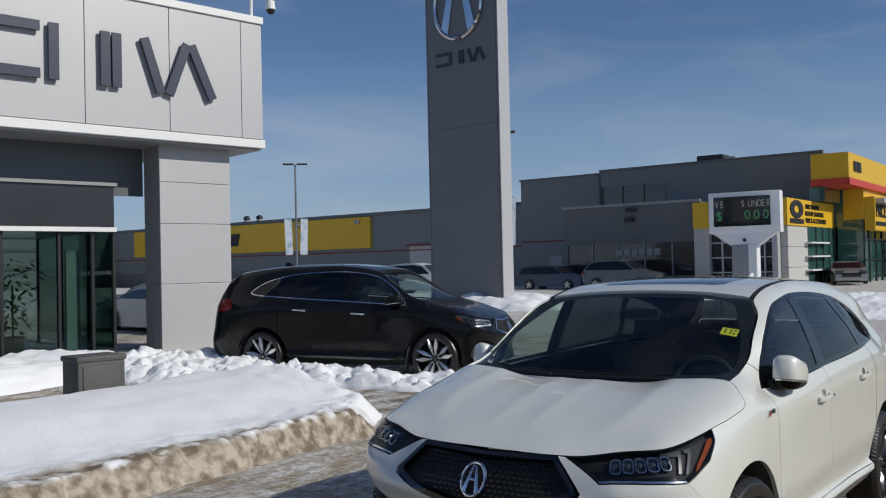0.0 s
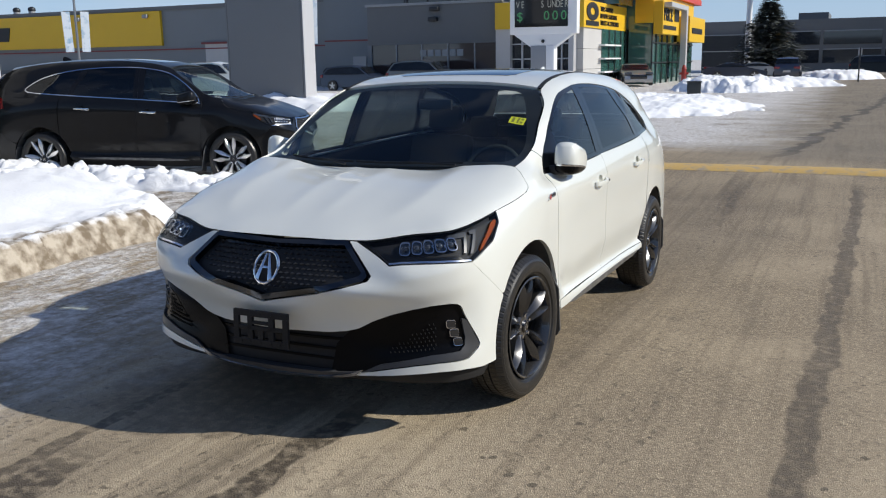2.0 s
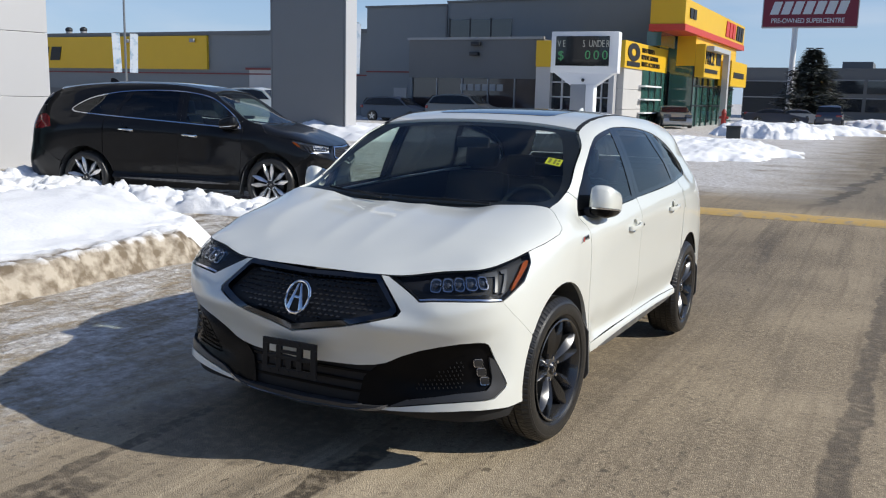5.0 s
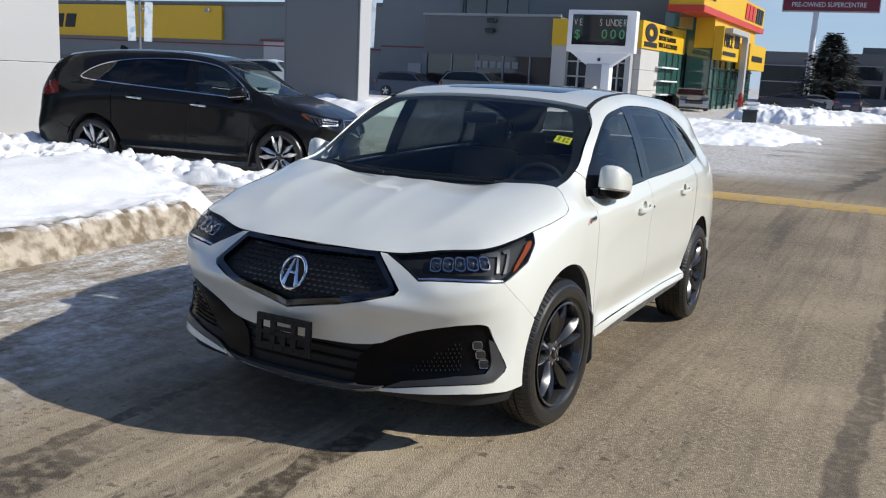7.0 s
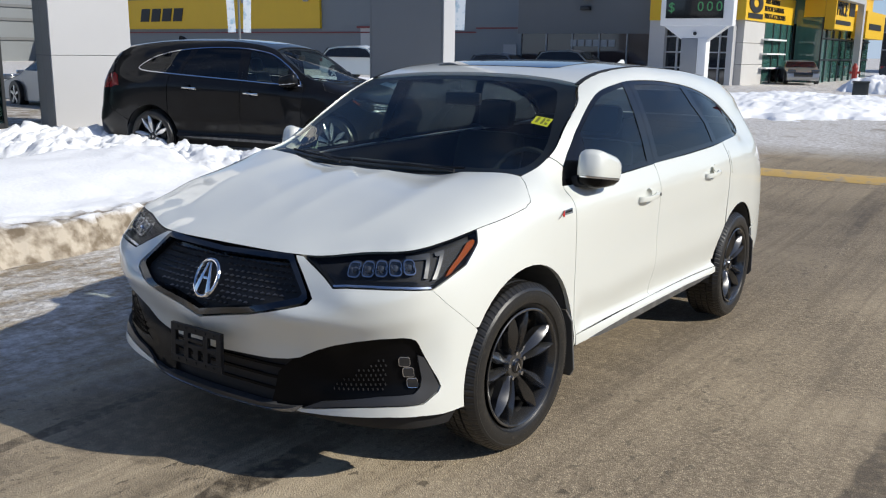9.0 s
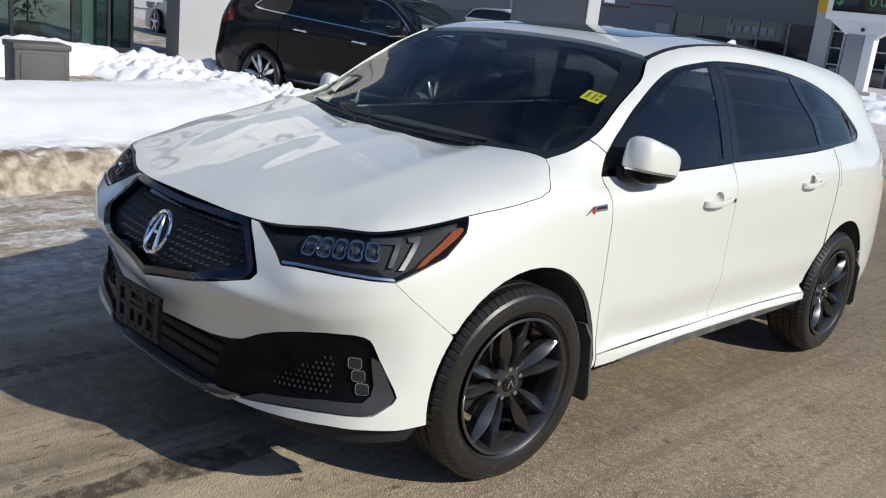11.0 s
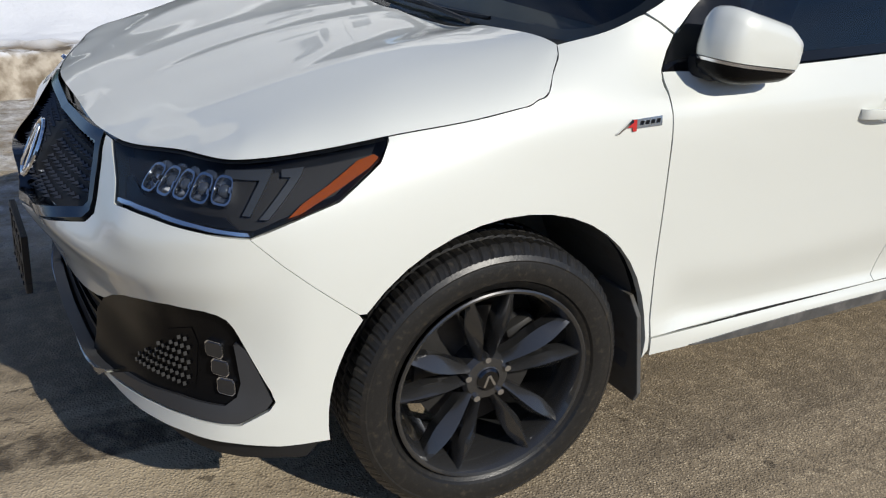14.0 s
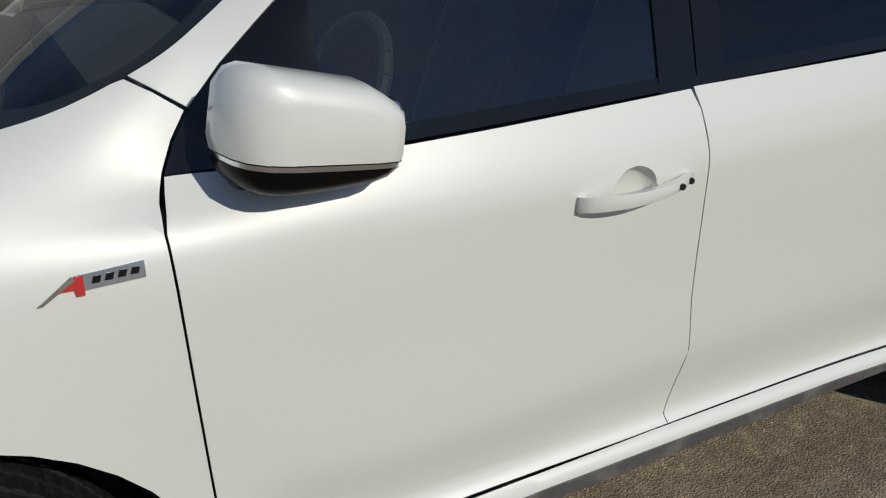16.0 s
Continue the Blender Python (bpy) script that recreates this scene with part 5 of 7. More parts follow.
            if dr is door and k == 1:
                for t in (.80, .93):
                    p = side(k * (s0 - .120 + .243 * t), zh + .016 * t - .012, -.034 * math.sin(math.pi * min(t * 1.06 - .03, 1)) ** .6 - .012)
                    part("lock_button", rod(p, p + Vector((.004 * k, 0, 0)), .006, n=10), SATIN, hd)
        # sill
        sill = on_side([(.462, .392), (1.33, .406), (2.385, .414), (2.385, .378), (1.9, .366), (1.0, .352), (.465, .342)])
        skin("sill_panel", sill, paint, k=k, gap=.001)
        skin("sill_trim", on_side([(.60, .347), (.80, .362), (1.05, .373), (1.4, .379), (1.9, .385), (2.28, .382), (2.1, .362), (1.4, .346), (1.0, .337), (.70, .338)]), SILL_TRIM, k=k, off=-.004, gap=.001)
        # pillars, roof rail and rear wing in one pressing
        upper = on_side([(.408, float(_ws(.408)))] + [q for q in WS_EDGE if q[0] > .41] + DITCH[1:] + [(3.5, 1.462), (3.58, 1.30), (3.52, 1.19), (3.42, 1.150), (3.37, 1.02), (3.55, .98), (3.62, .80), (3.5, .72), (3.30, .60)])
        upper += on_side(arc(2.807, .372, ARCH, 30, 133)) + on_side([(2.525, .75), (2.526, .86), (2.521, .98), (2.506, 1.10), (2.486, 1.182), (2.6, 1.190), (2.9, 1.208)] + BELT[8:] + DLO_TOP[:-1] + [(.479, 1.1395), (.440, 1.1645)])
        skin("body_side", upper, paint, k=k, thick=.006)
        if fine or k > 0:
            fuel = [(s_y(2.56), .985), (s_y(2.71), .985), (s_y(2.725), 1.0), (s_y(2.68), 1.12), (s_y(2.66), 1.132), (s_y(2.54), 1.130), (s_y(2.53), 1.115), (s_y(2.55), 1.0)]
            if k > 0:
                part("fuel_flap", panel(fuel, flank(k, -.0025), c, 0, .006), paint, car)
        # side glass and its black surround
        dlo = on_side(BELT + DLO_TOP)
        inn = shrink(dlo, .022)
        part("window_surround", panel(dlo + [dlo[0], inn[0]] + inn[::-1], flank(k, .005), (.03, .01), 0, 0), PILLAR, car)
        part("pillar_cover", panel(on_side([(1.255, 1.10), (1.337, 1.11), (1.337, 1.54), (1.255, 1.53)]), flank(k, .003), c, 0, .004), PILLAR, car)
        part("pillar_cover", panel(on_side([(1.341, 1.11), (1.405, 1.115), (1.405, 1.535), (1.341, 1.535)]), flank(k, .003), c, 0, .004), PILLAR, car)
        part("pillar_cover", panel(on_side([(2.295, 1.175), (2.375, 1.18), (2.335, 1.30), (2.255, 1.40), (2.20, 1.51), (2.095, 1.52), (2.165, 1.40), (2.265, 1.30)]), flank(k, .0035), c, 0, .004), PILLAR, car)
        w1 = on_side([(.62, 1.085), (.95, 1.106), (1.262, 1.126), (1.262, 1.500), (1.15, 1.482), (.96, 1.444), (.81, 1.380), (.66, 1.276)])
        w2 = on_side([(1.40, 1.133), (1.8, 1.157), (2.2, 1.180), (2.30, 1.186), (2.27, 1.30), (2.17, 1.40), (2.10, 1.506), (1.8, 1.516), (1.40, 1.510)])
        w3 = on_side([(2.37, 1.192), (2.6, 1.204), (2.9, 1.222), (3.03, 1.236), (3.06, 1.25), (3.02, 1.285), (2.89, 1.355), (2.74, 1.41), (2.5, 1.460), (2.20, 1.498), (2.25, 1.40), (2.33, 1.30)])
        for nm, w, g in (("window_glass", w1, TINT), ("window_glass", w2, PRIVACY), ("window_glass", w3, PRIVACY)):
            part(nm, panel(w, flank(k, .007), c, 0, 0), g, car, "dark tinted window glass")
        if chrome_trim:
            edge_ = shrink(dlo, .013)
            part("window_chrome", panel(dlo + [dlo[0], edge_[0]] + edge_[::-1], flank(k, -.001), (.03, .01), 0, .0), CHROME, car)
        else:
            belt_trim = on_side(BELT[:8]) + on_side([(y, z + .016) for y, z in reversed(BELT[:8])])
            part("belt_trim", panel(belt_trim, flank(k, .001), c, 0, .006), PILLAR, car)
        # trim inside the cabin
        part("door_card", panel(on_side([(.50, .45), (2.40, .45), (2.55, .80), (3.3, .80), (3.3, 1.18), (2.9, 1.19), (2.2, 1.15), (1.34, 1.10), (.56, 1.05)]), flank(k, .055), (.10, .05), 0, 0), INTERIOR, car)
        part("pillar_trim", panel(on_side([(3.06, 1.18), (3.08, 1.26), (2.92, 1.37), (2.75, 1.43), (2.5, 1.485), (2.2, 1.52), (1.8, 1.54), (1.4, 1.532), (1.15, 1.506), (.97, 1.47)] + DITCH[2:] + [(3.55, 1.30), (3.5, 1.15), (3.5, .8), (3.2, .8)]), flank(k, .03), (.06, .03), 0, 0), INTERIOR, car)
        # door mirror
        def mir(x, y, z):
            return Vector((k * x, y, z))
        cap = bmesh.new()
        rows = []
        nseg = 20
        for x, w, h0, h1, yc in ((0.880, 0.080, 1.065, 1.187, 0.594), (0.887, 0.104, 1.052, 1.202, 0.596), (0.905, 0.118, 1.046, 1.210, 0.599), (0.934, 0.121, 1.044, 1.213, 0.607), (0.962, 0.120, 1.045, 1.211, 0.614), (0.984, 0.113, 1.052, 1.205, 0.621), (0.998, 0.098, 1.065, 1.193, 0.628), (1.004, 0.075, 1.084, 1.172, 0.632)):
            ringv = []
            zc, hh = (h0 + h1) / 2, (h1 - h0) / 2
            for a in range(nseg):
                th_ = 2 * math.pi * a / nseg
                ca, sa = math.cos(th_), math.sin(th_)
                e_ = .50
                front = 1 - .24 * max(sa, 0) - .08 * max(-sa, 0) if ca < 0 else 1 - .02 * max(-sa, 0)
                ringv.append(cap.verts.new(mir(x, yc + w * math.copysign(abs(ca) ** e_, ca) * front, zc + hh * math.copysign(abs(sa) ** e_, sa) - (.36 * w * ca * max(sa, 0) ** .5) - .008 * max(sa, 0))))
            rows.append(ringv)
        for p_, q_ in zip(rows, rows[1:]):
            for a in range(nseg):
                cap.faces.new((p_[a], p_[(a + 1) % nseg], q_[(a + 1) % nseg], q_[a]))
        cap.faces.new(rows[0])
        cap.faces.new(rows[-1])
        bmesh.ops.recalc_face_normals(cap, faces=cap.faces)
        low, sig = cap.copy(), cap.copy()
        g = list(cap.verts) + list(cap.edges) + list(cap.faces)
        pl_co, pl_no = mir(.955, .60, 1.096), Vector((0, .10, 1)).normalized()
        bmesh.ops.bisect_plane(cap, geom=g, plane_co=pl_co, plane_no=pl_no, clear_inner=True)
        bmesh.ops.holes_fill(cap, edges=cap.edges)
        g = list(low.verts) + list(low.edges) + list(low.faces)
        bmesh.ops.bisect_plane(low, geom=g, plane_co=pl_co - Vector((0, 0, .010)), plane_no=pl_no, clear_outer=True)
        bmesh.ops.holes_fill(low, edges=low.edges)
        mr = part("door_mirror", smooth(cap, .9), paint, car, "body-coloured mirror over a gloss black base")
        part("mirror_base", smooth(low, .9), BEZEL, mr)
        for co, out in ((pl_co - Vector((0, 0, .002)), True), (pl_co - Vector((0, 0, .009)), False)):
            g = list(sig.verts) + list(sig.edges) + list(sig.faces)
            bmesh.ops.bisect_plane(sig, geom=g, plane_co=co, plane_no=pl_no, clear_outer=out, clear_inner=not out)
        bmesh.ops.holes_fill(sig, edges=sig.edges)
        part("turn_signal", smooth(sig, .9), LAMP_CHROME, mr, "thin clear turn signal strip")
        part("mirror_stalk", smooth(box(-.08, .07, -.075, .045, -.026, .024, .014, Matrix.Translation(mir(.868, .580, 1.074)))), SATIN, mr)
        part("mirror_glass", prism([(-.065, -.055), (.065, -.055), (.065, .045), (.045, .055), (-.06, .055)], .004), CHROME, mr).matrix_local = pose(k * .950, .722, 1.120) @ Matrix.Diagonal((.58, 1, .74, 1))
        sail = on_side([(.434, 1.058), (.66, 1.075), (.66, 1.30), (.64, 1.288), (.585, 1.246), (.53, 1.194), (.486, 1.141), (.477, 1.136), (.453, 1.100), (.435, 1.062)])
        part("mirror_sail", panel(sail, flank(k, .0), c, 0, .008), PILLAR, mr)
        # wheel wells and mud flaps
        for cy, nm in ((0.0, "wheel_well"), (2.807, "wheel_well")):
            bm = bmesh.new()
            prev = None
            for i in range(25):
                a = radians(-10 + 200 * i / 24)
                y_, z_ = cy + (ARCH + .012) * math.cos(a), .372 + (ARCH + .012) * math.sin(a)
                row = [bm.verts.new((k * .92, y_, z_)), bm.verts.new((k * .55, y_, z_))]
                if prev:
                    bm.faces.new((prev[0], prev[1], row[1], row[0]))
                prev = row
            back = [bm.verts.new((k * .56, cy + .45 * math.cos(a), .372 + .45 * math.sin(a))) for a in np.linspace(radians(-15), radians(195), 20)]
            bm.faces.new(back)
            part(nm, bm, LINER, car)
            y0 = cy + .375
            fl = bmesh.new()
            outl = [(.80, .20), (.935, .20), (.955, .235), (.958, .47), (.93, .52), (.80, .52)] if cy == 0 else [(.80, .22), (.925, .22), (.945, .25), (.95, .47), (.92, .52), (.80, .52)]
            fl = prism([(k * u, v) for u, v in outl], .014, bevel=.003)
            shift(fl, Matrix.Translation((0, y0 + .06, 0)) @ Matrix.Shear('XZ', 4, (0, .0)) @ Matrix(((1, 0, 0, 0), (0, 1, -.22, .06), (0, 0, 1, 0), (0, 0, 0, 1))))
            part("mud_flap", fl, LINER, car)
        # tail
        rear_b = on_side([(3.30, .60), (3.5, .72), (3.62, .80), (3.70, .80)]) + [(_run[-1], .80), (_run[-1], .30), (s_y(3.72), .30)] + on_side([(3.45, .28), (3.24, .25)]) + on_side(arc(2.807, .372, ARCH, -8, 28, 6))
        skin("rear_bumper", rear_b, paint, k=k, cell=(.06, .04))
        tl = on_side([(3.37, 1.025), (3.42, 1.148), (3.52, 1.188), (3.70, 1.16), (3.80, 1.10), (3.80, .985), (3.55, .985)])
        skin("tail_lamp", tl, RED_LENS, k=k, cell=(.06, .04), label="red tail lamp")
        gate = on_side([(3.62, .80), (3.55, .975), (3.805, .98), (3.81, 1.10), (3.70, 1.165), (3.525, 1.192), (3.6, 1.30)]) + [(_run[-1], 1.30), (_run[-1], .805)]
        skin("tailgate", gate, paint, k=k, cell=(.06, .04))
        rg = on_side([(3.585, 1.30), (3.5, 1.465)]) + [(_run[-1], 1.48), (_run[-1], 1.30)]
        skin("rear_glass", rg, PRIVACY, k=k, cell=(.06, .04), thick=0)

    # windscreen
    left = [(WS_3D[0].x - .012, .21)] + [(p.x - .010, p.y) for p in WS_3D]
    base = [(0, .105), (.2, .110), (.4, .125), (.6, .157), (.72, .19)]
    top = [(.50, .935), (.30, .955), (0, .965)]
    half = base + left + top
    wsp = half + [(-x, y) for x, y in reversed(half) if x > 1e-4]
    ws = part("windscreen", panel(wsp, lambda x, y: Vector((x, y, screen_z(x, y, .006))), (.05, .05), 0, 0), WINDSHIELD, car, "windscreen with a dark edge band")
    ws.visible_shadow = False
    # dark edge band printed inside the glass
    band = half[1:-1]
    bandp = [(x, y) for x, y in band] + [(0.0, .965), (0.0, .925)] + spline([(.30, .915), (.46, .898), (.545, .872), (.60, .80), (.68, .62), (.722, .50), (.738, .40), (.72, .29), (.66, .235), (.5, .20), (.25, .178), (0, .172)]) + [(0, .105)]
    for k, _ in sides:
        part("screen_band", panel([(k * x, y) for x, y in bandp], lambda x, y: Vector((x, y, screen_z(x, y, .012))), (.05, .05), 0, 0), SATIN, ws)
    cowl = [(-.74, .20), (-.5, .13), (-.2, .10), (0, .095), (.2, .10), (.5, .13), (.74, .20), (.70, .26), (.4, .20), (0, .18), (-.4, .20), (-.70, .26)]
    part("cowl", panel(cowl, lambda x, y: Vector((x, y, min(hood_z(x, min(y, .13)), screen_z(x, y)) - .045)), (.05, .03), 0, 0), SHELL, car)
    # wipers
    foot = Curve([(-.72, .19), (-.6, .157), (-.4, .125), (-.2, .110), (0, .105), (.2, .110), (.4, .125), (.6, .157), (.72, .19)])
    for x0, x1 in ((.50, -.12), (-.14, -.56)):
        bm = bmesh.new()
        pts = [Vector((x0 + (x1 - x0) * i / 10, float(foot(x0 + (x1 - x0) * i / 10)) + .022 + .008 * (i / 10) ** 3 * (1 if x0 < 0 else .3), 0)) for i in range(11)]
        rings = []
        for p in pts:
            p.z = screen_z(p.x, p.y) + .010
            rings.append([bm.verts.new(p + Vector((0, .005 * math.cos(a), .006 * math.sin(a)))) for a in np.linspace(0, 2 * math.pi, 6, endpoint=False)])
        for p, q in zip(rings, rings[1:]):
            for j in range(6):
                bm.faces.new((p[j], q[j], q[(j + 1) % 6], p[(j + 1) % 6]))
        wp = part("wiper", bm, SATIN, car)
        part("wiper_arm", rod(pts[0] + Vector((-.02, -.05, -.01)), pts[5] + Vector((0, 0, .006)), .007, .005, 8), SATIN, wp)
    # paper label behind the glass
    sx_, sy_ = .630, .605
    bm = bmesh.new()
    q = [(sx_ - .045, sy_ - .028), (sx_ + .045, sy_ - .028), (sx_ + .045, sy_ + .028), (sx_ - .045, sy_ + .028)]
    bm.faces.new([bm.verts.new((x, y, screen_z(x, y, .004))) for x, y in q])
    if fine:
        st = part("paper_label", bm, STICKER, ws, "yellow-green paper label inside the glass")
        bm = bmesh.new()
        for u0, u1, v0, v1 in ((-.03, -.015, -.018, .02), (.0, .012, -.02, .02), (.02, .035, -.02, -.005), (.02, .035, .005, .02)):
            bm.faces.new([bm.verts.new((sx_ + u, sy_ + v, screen_z(sx_ + u, sy_ + v, .0025))) for u, v in ((u0, v0), (u1, v0), (u1, v1), (u0, v1))])
        part("print_bar", bm, PRINT, st)
    else:
        bm.free()
    # roof
    edge = [(p.x - .004, p.y) for p in DITCH_3D]
    front = [(0, .972), (.30, .962), (.50, .942), (.60, .925)]
    half = front + edge + [(.40, 3.45), (0, 3.50)]
    rp = half + [(-x, y) for x, y in reversed(half) if x > 1e-4]
    part("roof", panel(rp, lambda x, y: Vector((x, y, roof_z(x, y))), (.05, .05), .004, .02), paint, car)
    sr = [(-.36, 1.14), (.36, 1.14), (.40, 1.18), (.41, 1.60), (.37, 1.72), (-.37, 1.72), (-.41, 1.60), (-.40, 1.18)]
    part("sunroof", panel(sr, lambda x, y: Vector((x, y, roof_z(x, y, -.0025))), (.05, .05), 0, .004), PIANO, car, "black glass sunroof")
    for k, _ in sides:
        strip = [(p.x + .004, p.y) for p in DITCH_3D if p.y < 2.9] + [(p.x - .022, p.y) for p in reversed(DITCH_3D) if p.y < 2.9]
        part("roof_strip", panel([(k * x, y) for x, y in strip], lambda x, y: Vector((x, y, roof_z(x, y, -.0015))), (.05, .05), 0, .006), SHELL, car)
    fin = bmesh.new()
    rings = []
    for x0, l, zz in ((.022, .085, 0), (.018, .07, .02), (.010, .045, .045), (.005, .02, .058)):
        rings.append([fin.verts.new((x0 * math.cos(a), 2.82 + (.04 if zz else 0) * zz / .05 + l * math.sin(a), roof_z(0, 2.8) + zz)) for a in np.linspace(0, 2 * math.pi, 10, endpoint=False)])
    for p, q in zip(rings, rings[1:]):
        for a in range(10):
            fin.faces.new((p[a], p[(a + 1) % 10], q[(a + 1) % 10], q[a]))
    fin.faces.new(rings[-1])
    part("antenna_fin", smooth(fin, 1.0), paint, car)

    # grille
    gh = [(0, .592), (s_x(.26), .640), (s_x(.480), .699), (s_x(.493), .715), (s_x(.483), .735), (s_x(.388), .846), (s_x(.372), .852), (0, .838)]
    gp = gh + [(-s, z) for s, z in reversed(gh) if s > 1e-4]
    gr = part("grille", panel(gp, lambda s, z: side(s, z, .035), (.03, .02), 0, 0), PIANO, car, "black grille with small raised diamonds")
    gi = [(0, .616), (s_x(.255), .662), (s_x(.456), .714), (s_x(.466), .727), (s_x(.372), .832), (0, .824)]
    for k in (1, -1):
        fr = [(k * s, z) for s, z in gh + gi[::-1]]
        part("grille_frame", panel(fr, lambda s, z: side(s, z, -.006), (.025, .0175), 0, .045), CHROME if chrome_trim else GRILLE_CHROME, gr)
    bm = bmesh.new()
    for j in range(11):
        for i in range(-15, 16):
            z = .628 + j * .019
            s = (i + (.5 if j % 2 else 0)) * .031
            lim = s_x(.25) * (z - .622) / .043 if z < .665 else (s_x(.25) + (s_x(.455) - s_x(.25)) * (z - .665) / .055 if z < .72 else s_x(.455) + (s_x(.37) - s_x(.455)) * (z - .72) / .1)
            if abs(s) > lim - .012 or (abs(s) < .062 and abs(z - .725) < .065):
                continue
            p = side(s, z, .030)
            l_ = .0115 + .004 * abs(s)
            vs = [bm.verts.new(p + Vector((a, 0, b))) for a, b in ((-l_, 0), (0, -.006), (l_, 0), (0, .006))]
            top_ = bm.verts.new(p + Vector((0, -.016, .001)))
            for a in range(4):
                bm.faces.new((vs[a], vs[(a + 1) % 4], top_))
    bmesh.ops.recalc_face_normals(bm, faces=bm.faces)
    part("grille_studs", bm, STUD, gr)
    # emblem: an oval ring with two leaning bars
    em = part("emblem", bmesh.new(), CHROME, gr, "chrome oval emblem")
    bm = bmesh.new()
    nn, mm = 40, 8
    rr = [[bm.verts.new(((.055 + .0065 * math.cos(b)) * math.cos(a), -.006 * math.sin(b), (.066 + .0065 * math.cos(b)) * math.sin(a))) for b in np.linspace(0, 2 * math.pi, mm, endpoint=False)] for a in np.linspace(0, 2 * math.pi, nn, endpoint=False)]
    for i in range(nn):
        for j in range(mm):
            bm.faces.new((rr[i][j], rr[(i + 1) % nn][j], rr[(i + 1) % nn][(j + 1) % mm], rr[i][(j + 1) % mm]))
    for k in (1, -1):
        b2 = prism([(k * .0015, .056), (k * .010, .054), (k * .040, -.044), (k * .022, -.056)], -.008, bevel=.0015)
        tmp = bpy.data.meshes.new("tmp")
        b2.to_mesh(tmp)
        b2.free()
        bm.from_mesh(tmp)
        bpy.data.meshes.remove(tmp)
    box_into(bm, -.016, .016, -.006, 0, -.006, .004, .001)
    bmesh.ops.recalc_face_normals(bm, faces=bm.faces)
    smooth(bm)
    bm.to_mesh(em.data)
    bm.free()
    em.matrix_local = Matrix.Translation(side(0, .727, -.006)) @ Matrix.Rotation(radians(-24), 4, 'X') @ Matrix.Scale(1.1, 4)
    # lower grille, lip and number plate bracket
    lg = [(0, .455), (s_x(.37), .468), (s_x(.46), .44), (s_x(.42), .27), (0, .252)]
    part("lower_grille", panel(lg + [(-s, z) for s, z in reversed(lg) if s > 1e-4], lambda s, z: side(s, z, .05), (.03, .02), 0, 0), BEZEL, car)
    for zz in (.33, .375, .42):
        st = [(-s_x(.42), zz - .006), (s_x(.42), zz - .006), (s_x(.42), zz + .004), (-s_x(.42), zz + .004)]
        part("lower_slat", panel(st, lambda s, z: side(s, z, .02), (.05, .02), 0, .025), BEZEL, car)
    lip = [(0, .272), (.25, .276), (s_x(.395), .284), (.455, .292), (.42, .268), (.30, .244), (0, .226)]
    part("front_lip", panel(lip + [(-s, z) for s, z in reversed(lip) if s > 1e-4], lambda s, z: side(s, z, -.008), (.03, .02), 0, .03), CHROME if chrome_trim else TRIM_GREY, car)
    strip = [(0, .242), (.30, .259), (.40, .277), (.455, .298), (.47, .300), (.43, .271), (.31, .249), (0, .231)]
    part("lip_strip", panel(strip + [(-s, z) for s, z in reversed(strip) if s > 1e-4], lambda s, z: side(s, z, -.013), (.03, .02), 0, .006), CHROME if chrome_trim else REFLECTOR, car, "thin silver strip along the lip")
    chin = [(0, .235), (.30, .25), (.42, .272), (.549, .285), (.70, .30), (.834, .312), (1.05, .307), (s_y(-.425), .302), (s_y(-.425), .262), (s_x(.5), .232), (0, .205)]
    part("chin", panel(chin + [(-s, z) for s, z in reversed(chin) if s > 1e-4], lambda s, z: side(s, z, .05), (.04, .02), 0, .03), SATIN, car)
    if fine:
        bm = bmesh.new()
        # bracket with its square cut-outs, built from bars
        for x0, x1, z0, z1 in ((-.155, .155, .135, .165), (-.155, .155, .0, .03), (-.155, -.125, .03, .135), (.125, .155, .03, .135),
                               (-.125, .125, .072, .092), (-.075, -.045, .03, .135), (.045, .075, .03, .135), (-.015, .015, .03, .075), (-.045, .045, .10, .115)):
            box_into(bm, x0, x1, -.008, .008, z0, z1, .002)
        for x0 in (-.11, -.06, .0, .06, .11):
            rod_into(bm, (x0, -.011, .150), (x0, -.004, .150), .006, n=8)
            rod_into(bm, (x0, -.011, .015), (x0, -.004, .015), .006, n=8)
        pl = part("plate_bracket", bm, SATIN, car, "empty black plate bracket with square holes")
        pl.matrix_local = pose(0, -.905, .388, 0, 0, 0) @ Matrix.Diagonal((.94, 1, .94, 1))

    # cabin
    cab = part("dashboard", smooth(box(-.70, .70, .42, .78, .86, 1.06, .06)), INTERIOR, car)
    part("cabin_floor", box(-.80, .80, .35, 3.5, .40, .46), INTERIOR, car)
    part("headliner", panel([(-.56, 1.0), (.56, 1.0), (.57, 3.2), (-.57, 3.2)], lambda x, y: Vector((x, y, roof_z(x, y, .035))), (.15, .15), 0, 0, flip=True), INTERIOR, car)
    for x0 in (.37, -.37):
        st = part("front_seat", smooth(box(-.25, .25, 1.05, 1.55, .48, .66, .06, Matrix.Translation((x0, 0, 0)))), SEAT, car)
        part("seat_back", smooth(box(-.24, .24, -.07, .07, 0, .62, .06, Matrix.Translation((x0, 1.58, .60)) @ Matrix.Rotation(radians(-18), 4, 'X'))), SEAT, st)
        part("headrest", smooth(box(-.13, .13, -.05, .05, 0, .18, .045, Matrix.Translation((x0, 1.79, 1.21)) @ Matrix.Rotation(radians(-10), 4, 'X'))), SEAT, st)
    part("rear_bench", smooth(box(-.62, .62, 2.35, 2.5, .5, 1.14, .05)), SEAT, car)
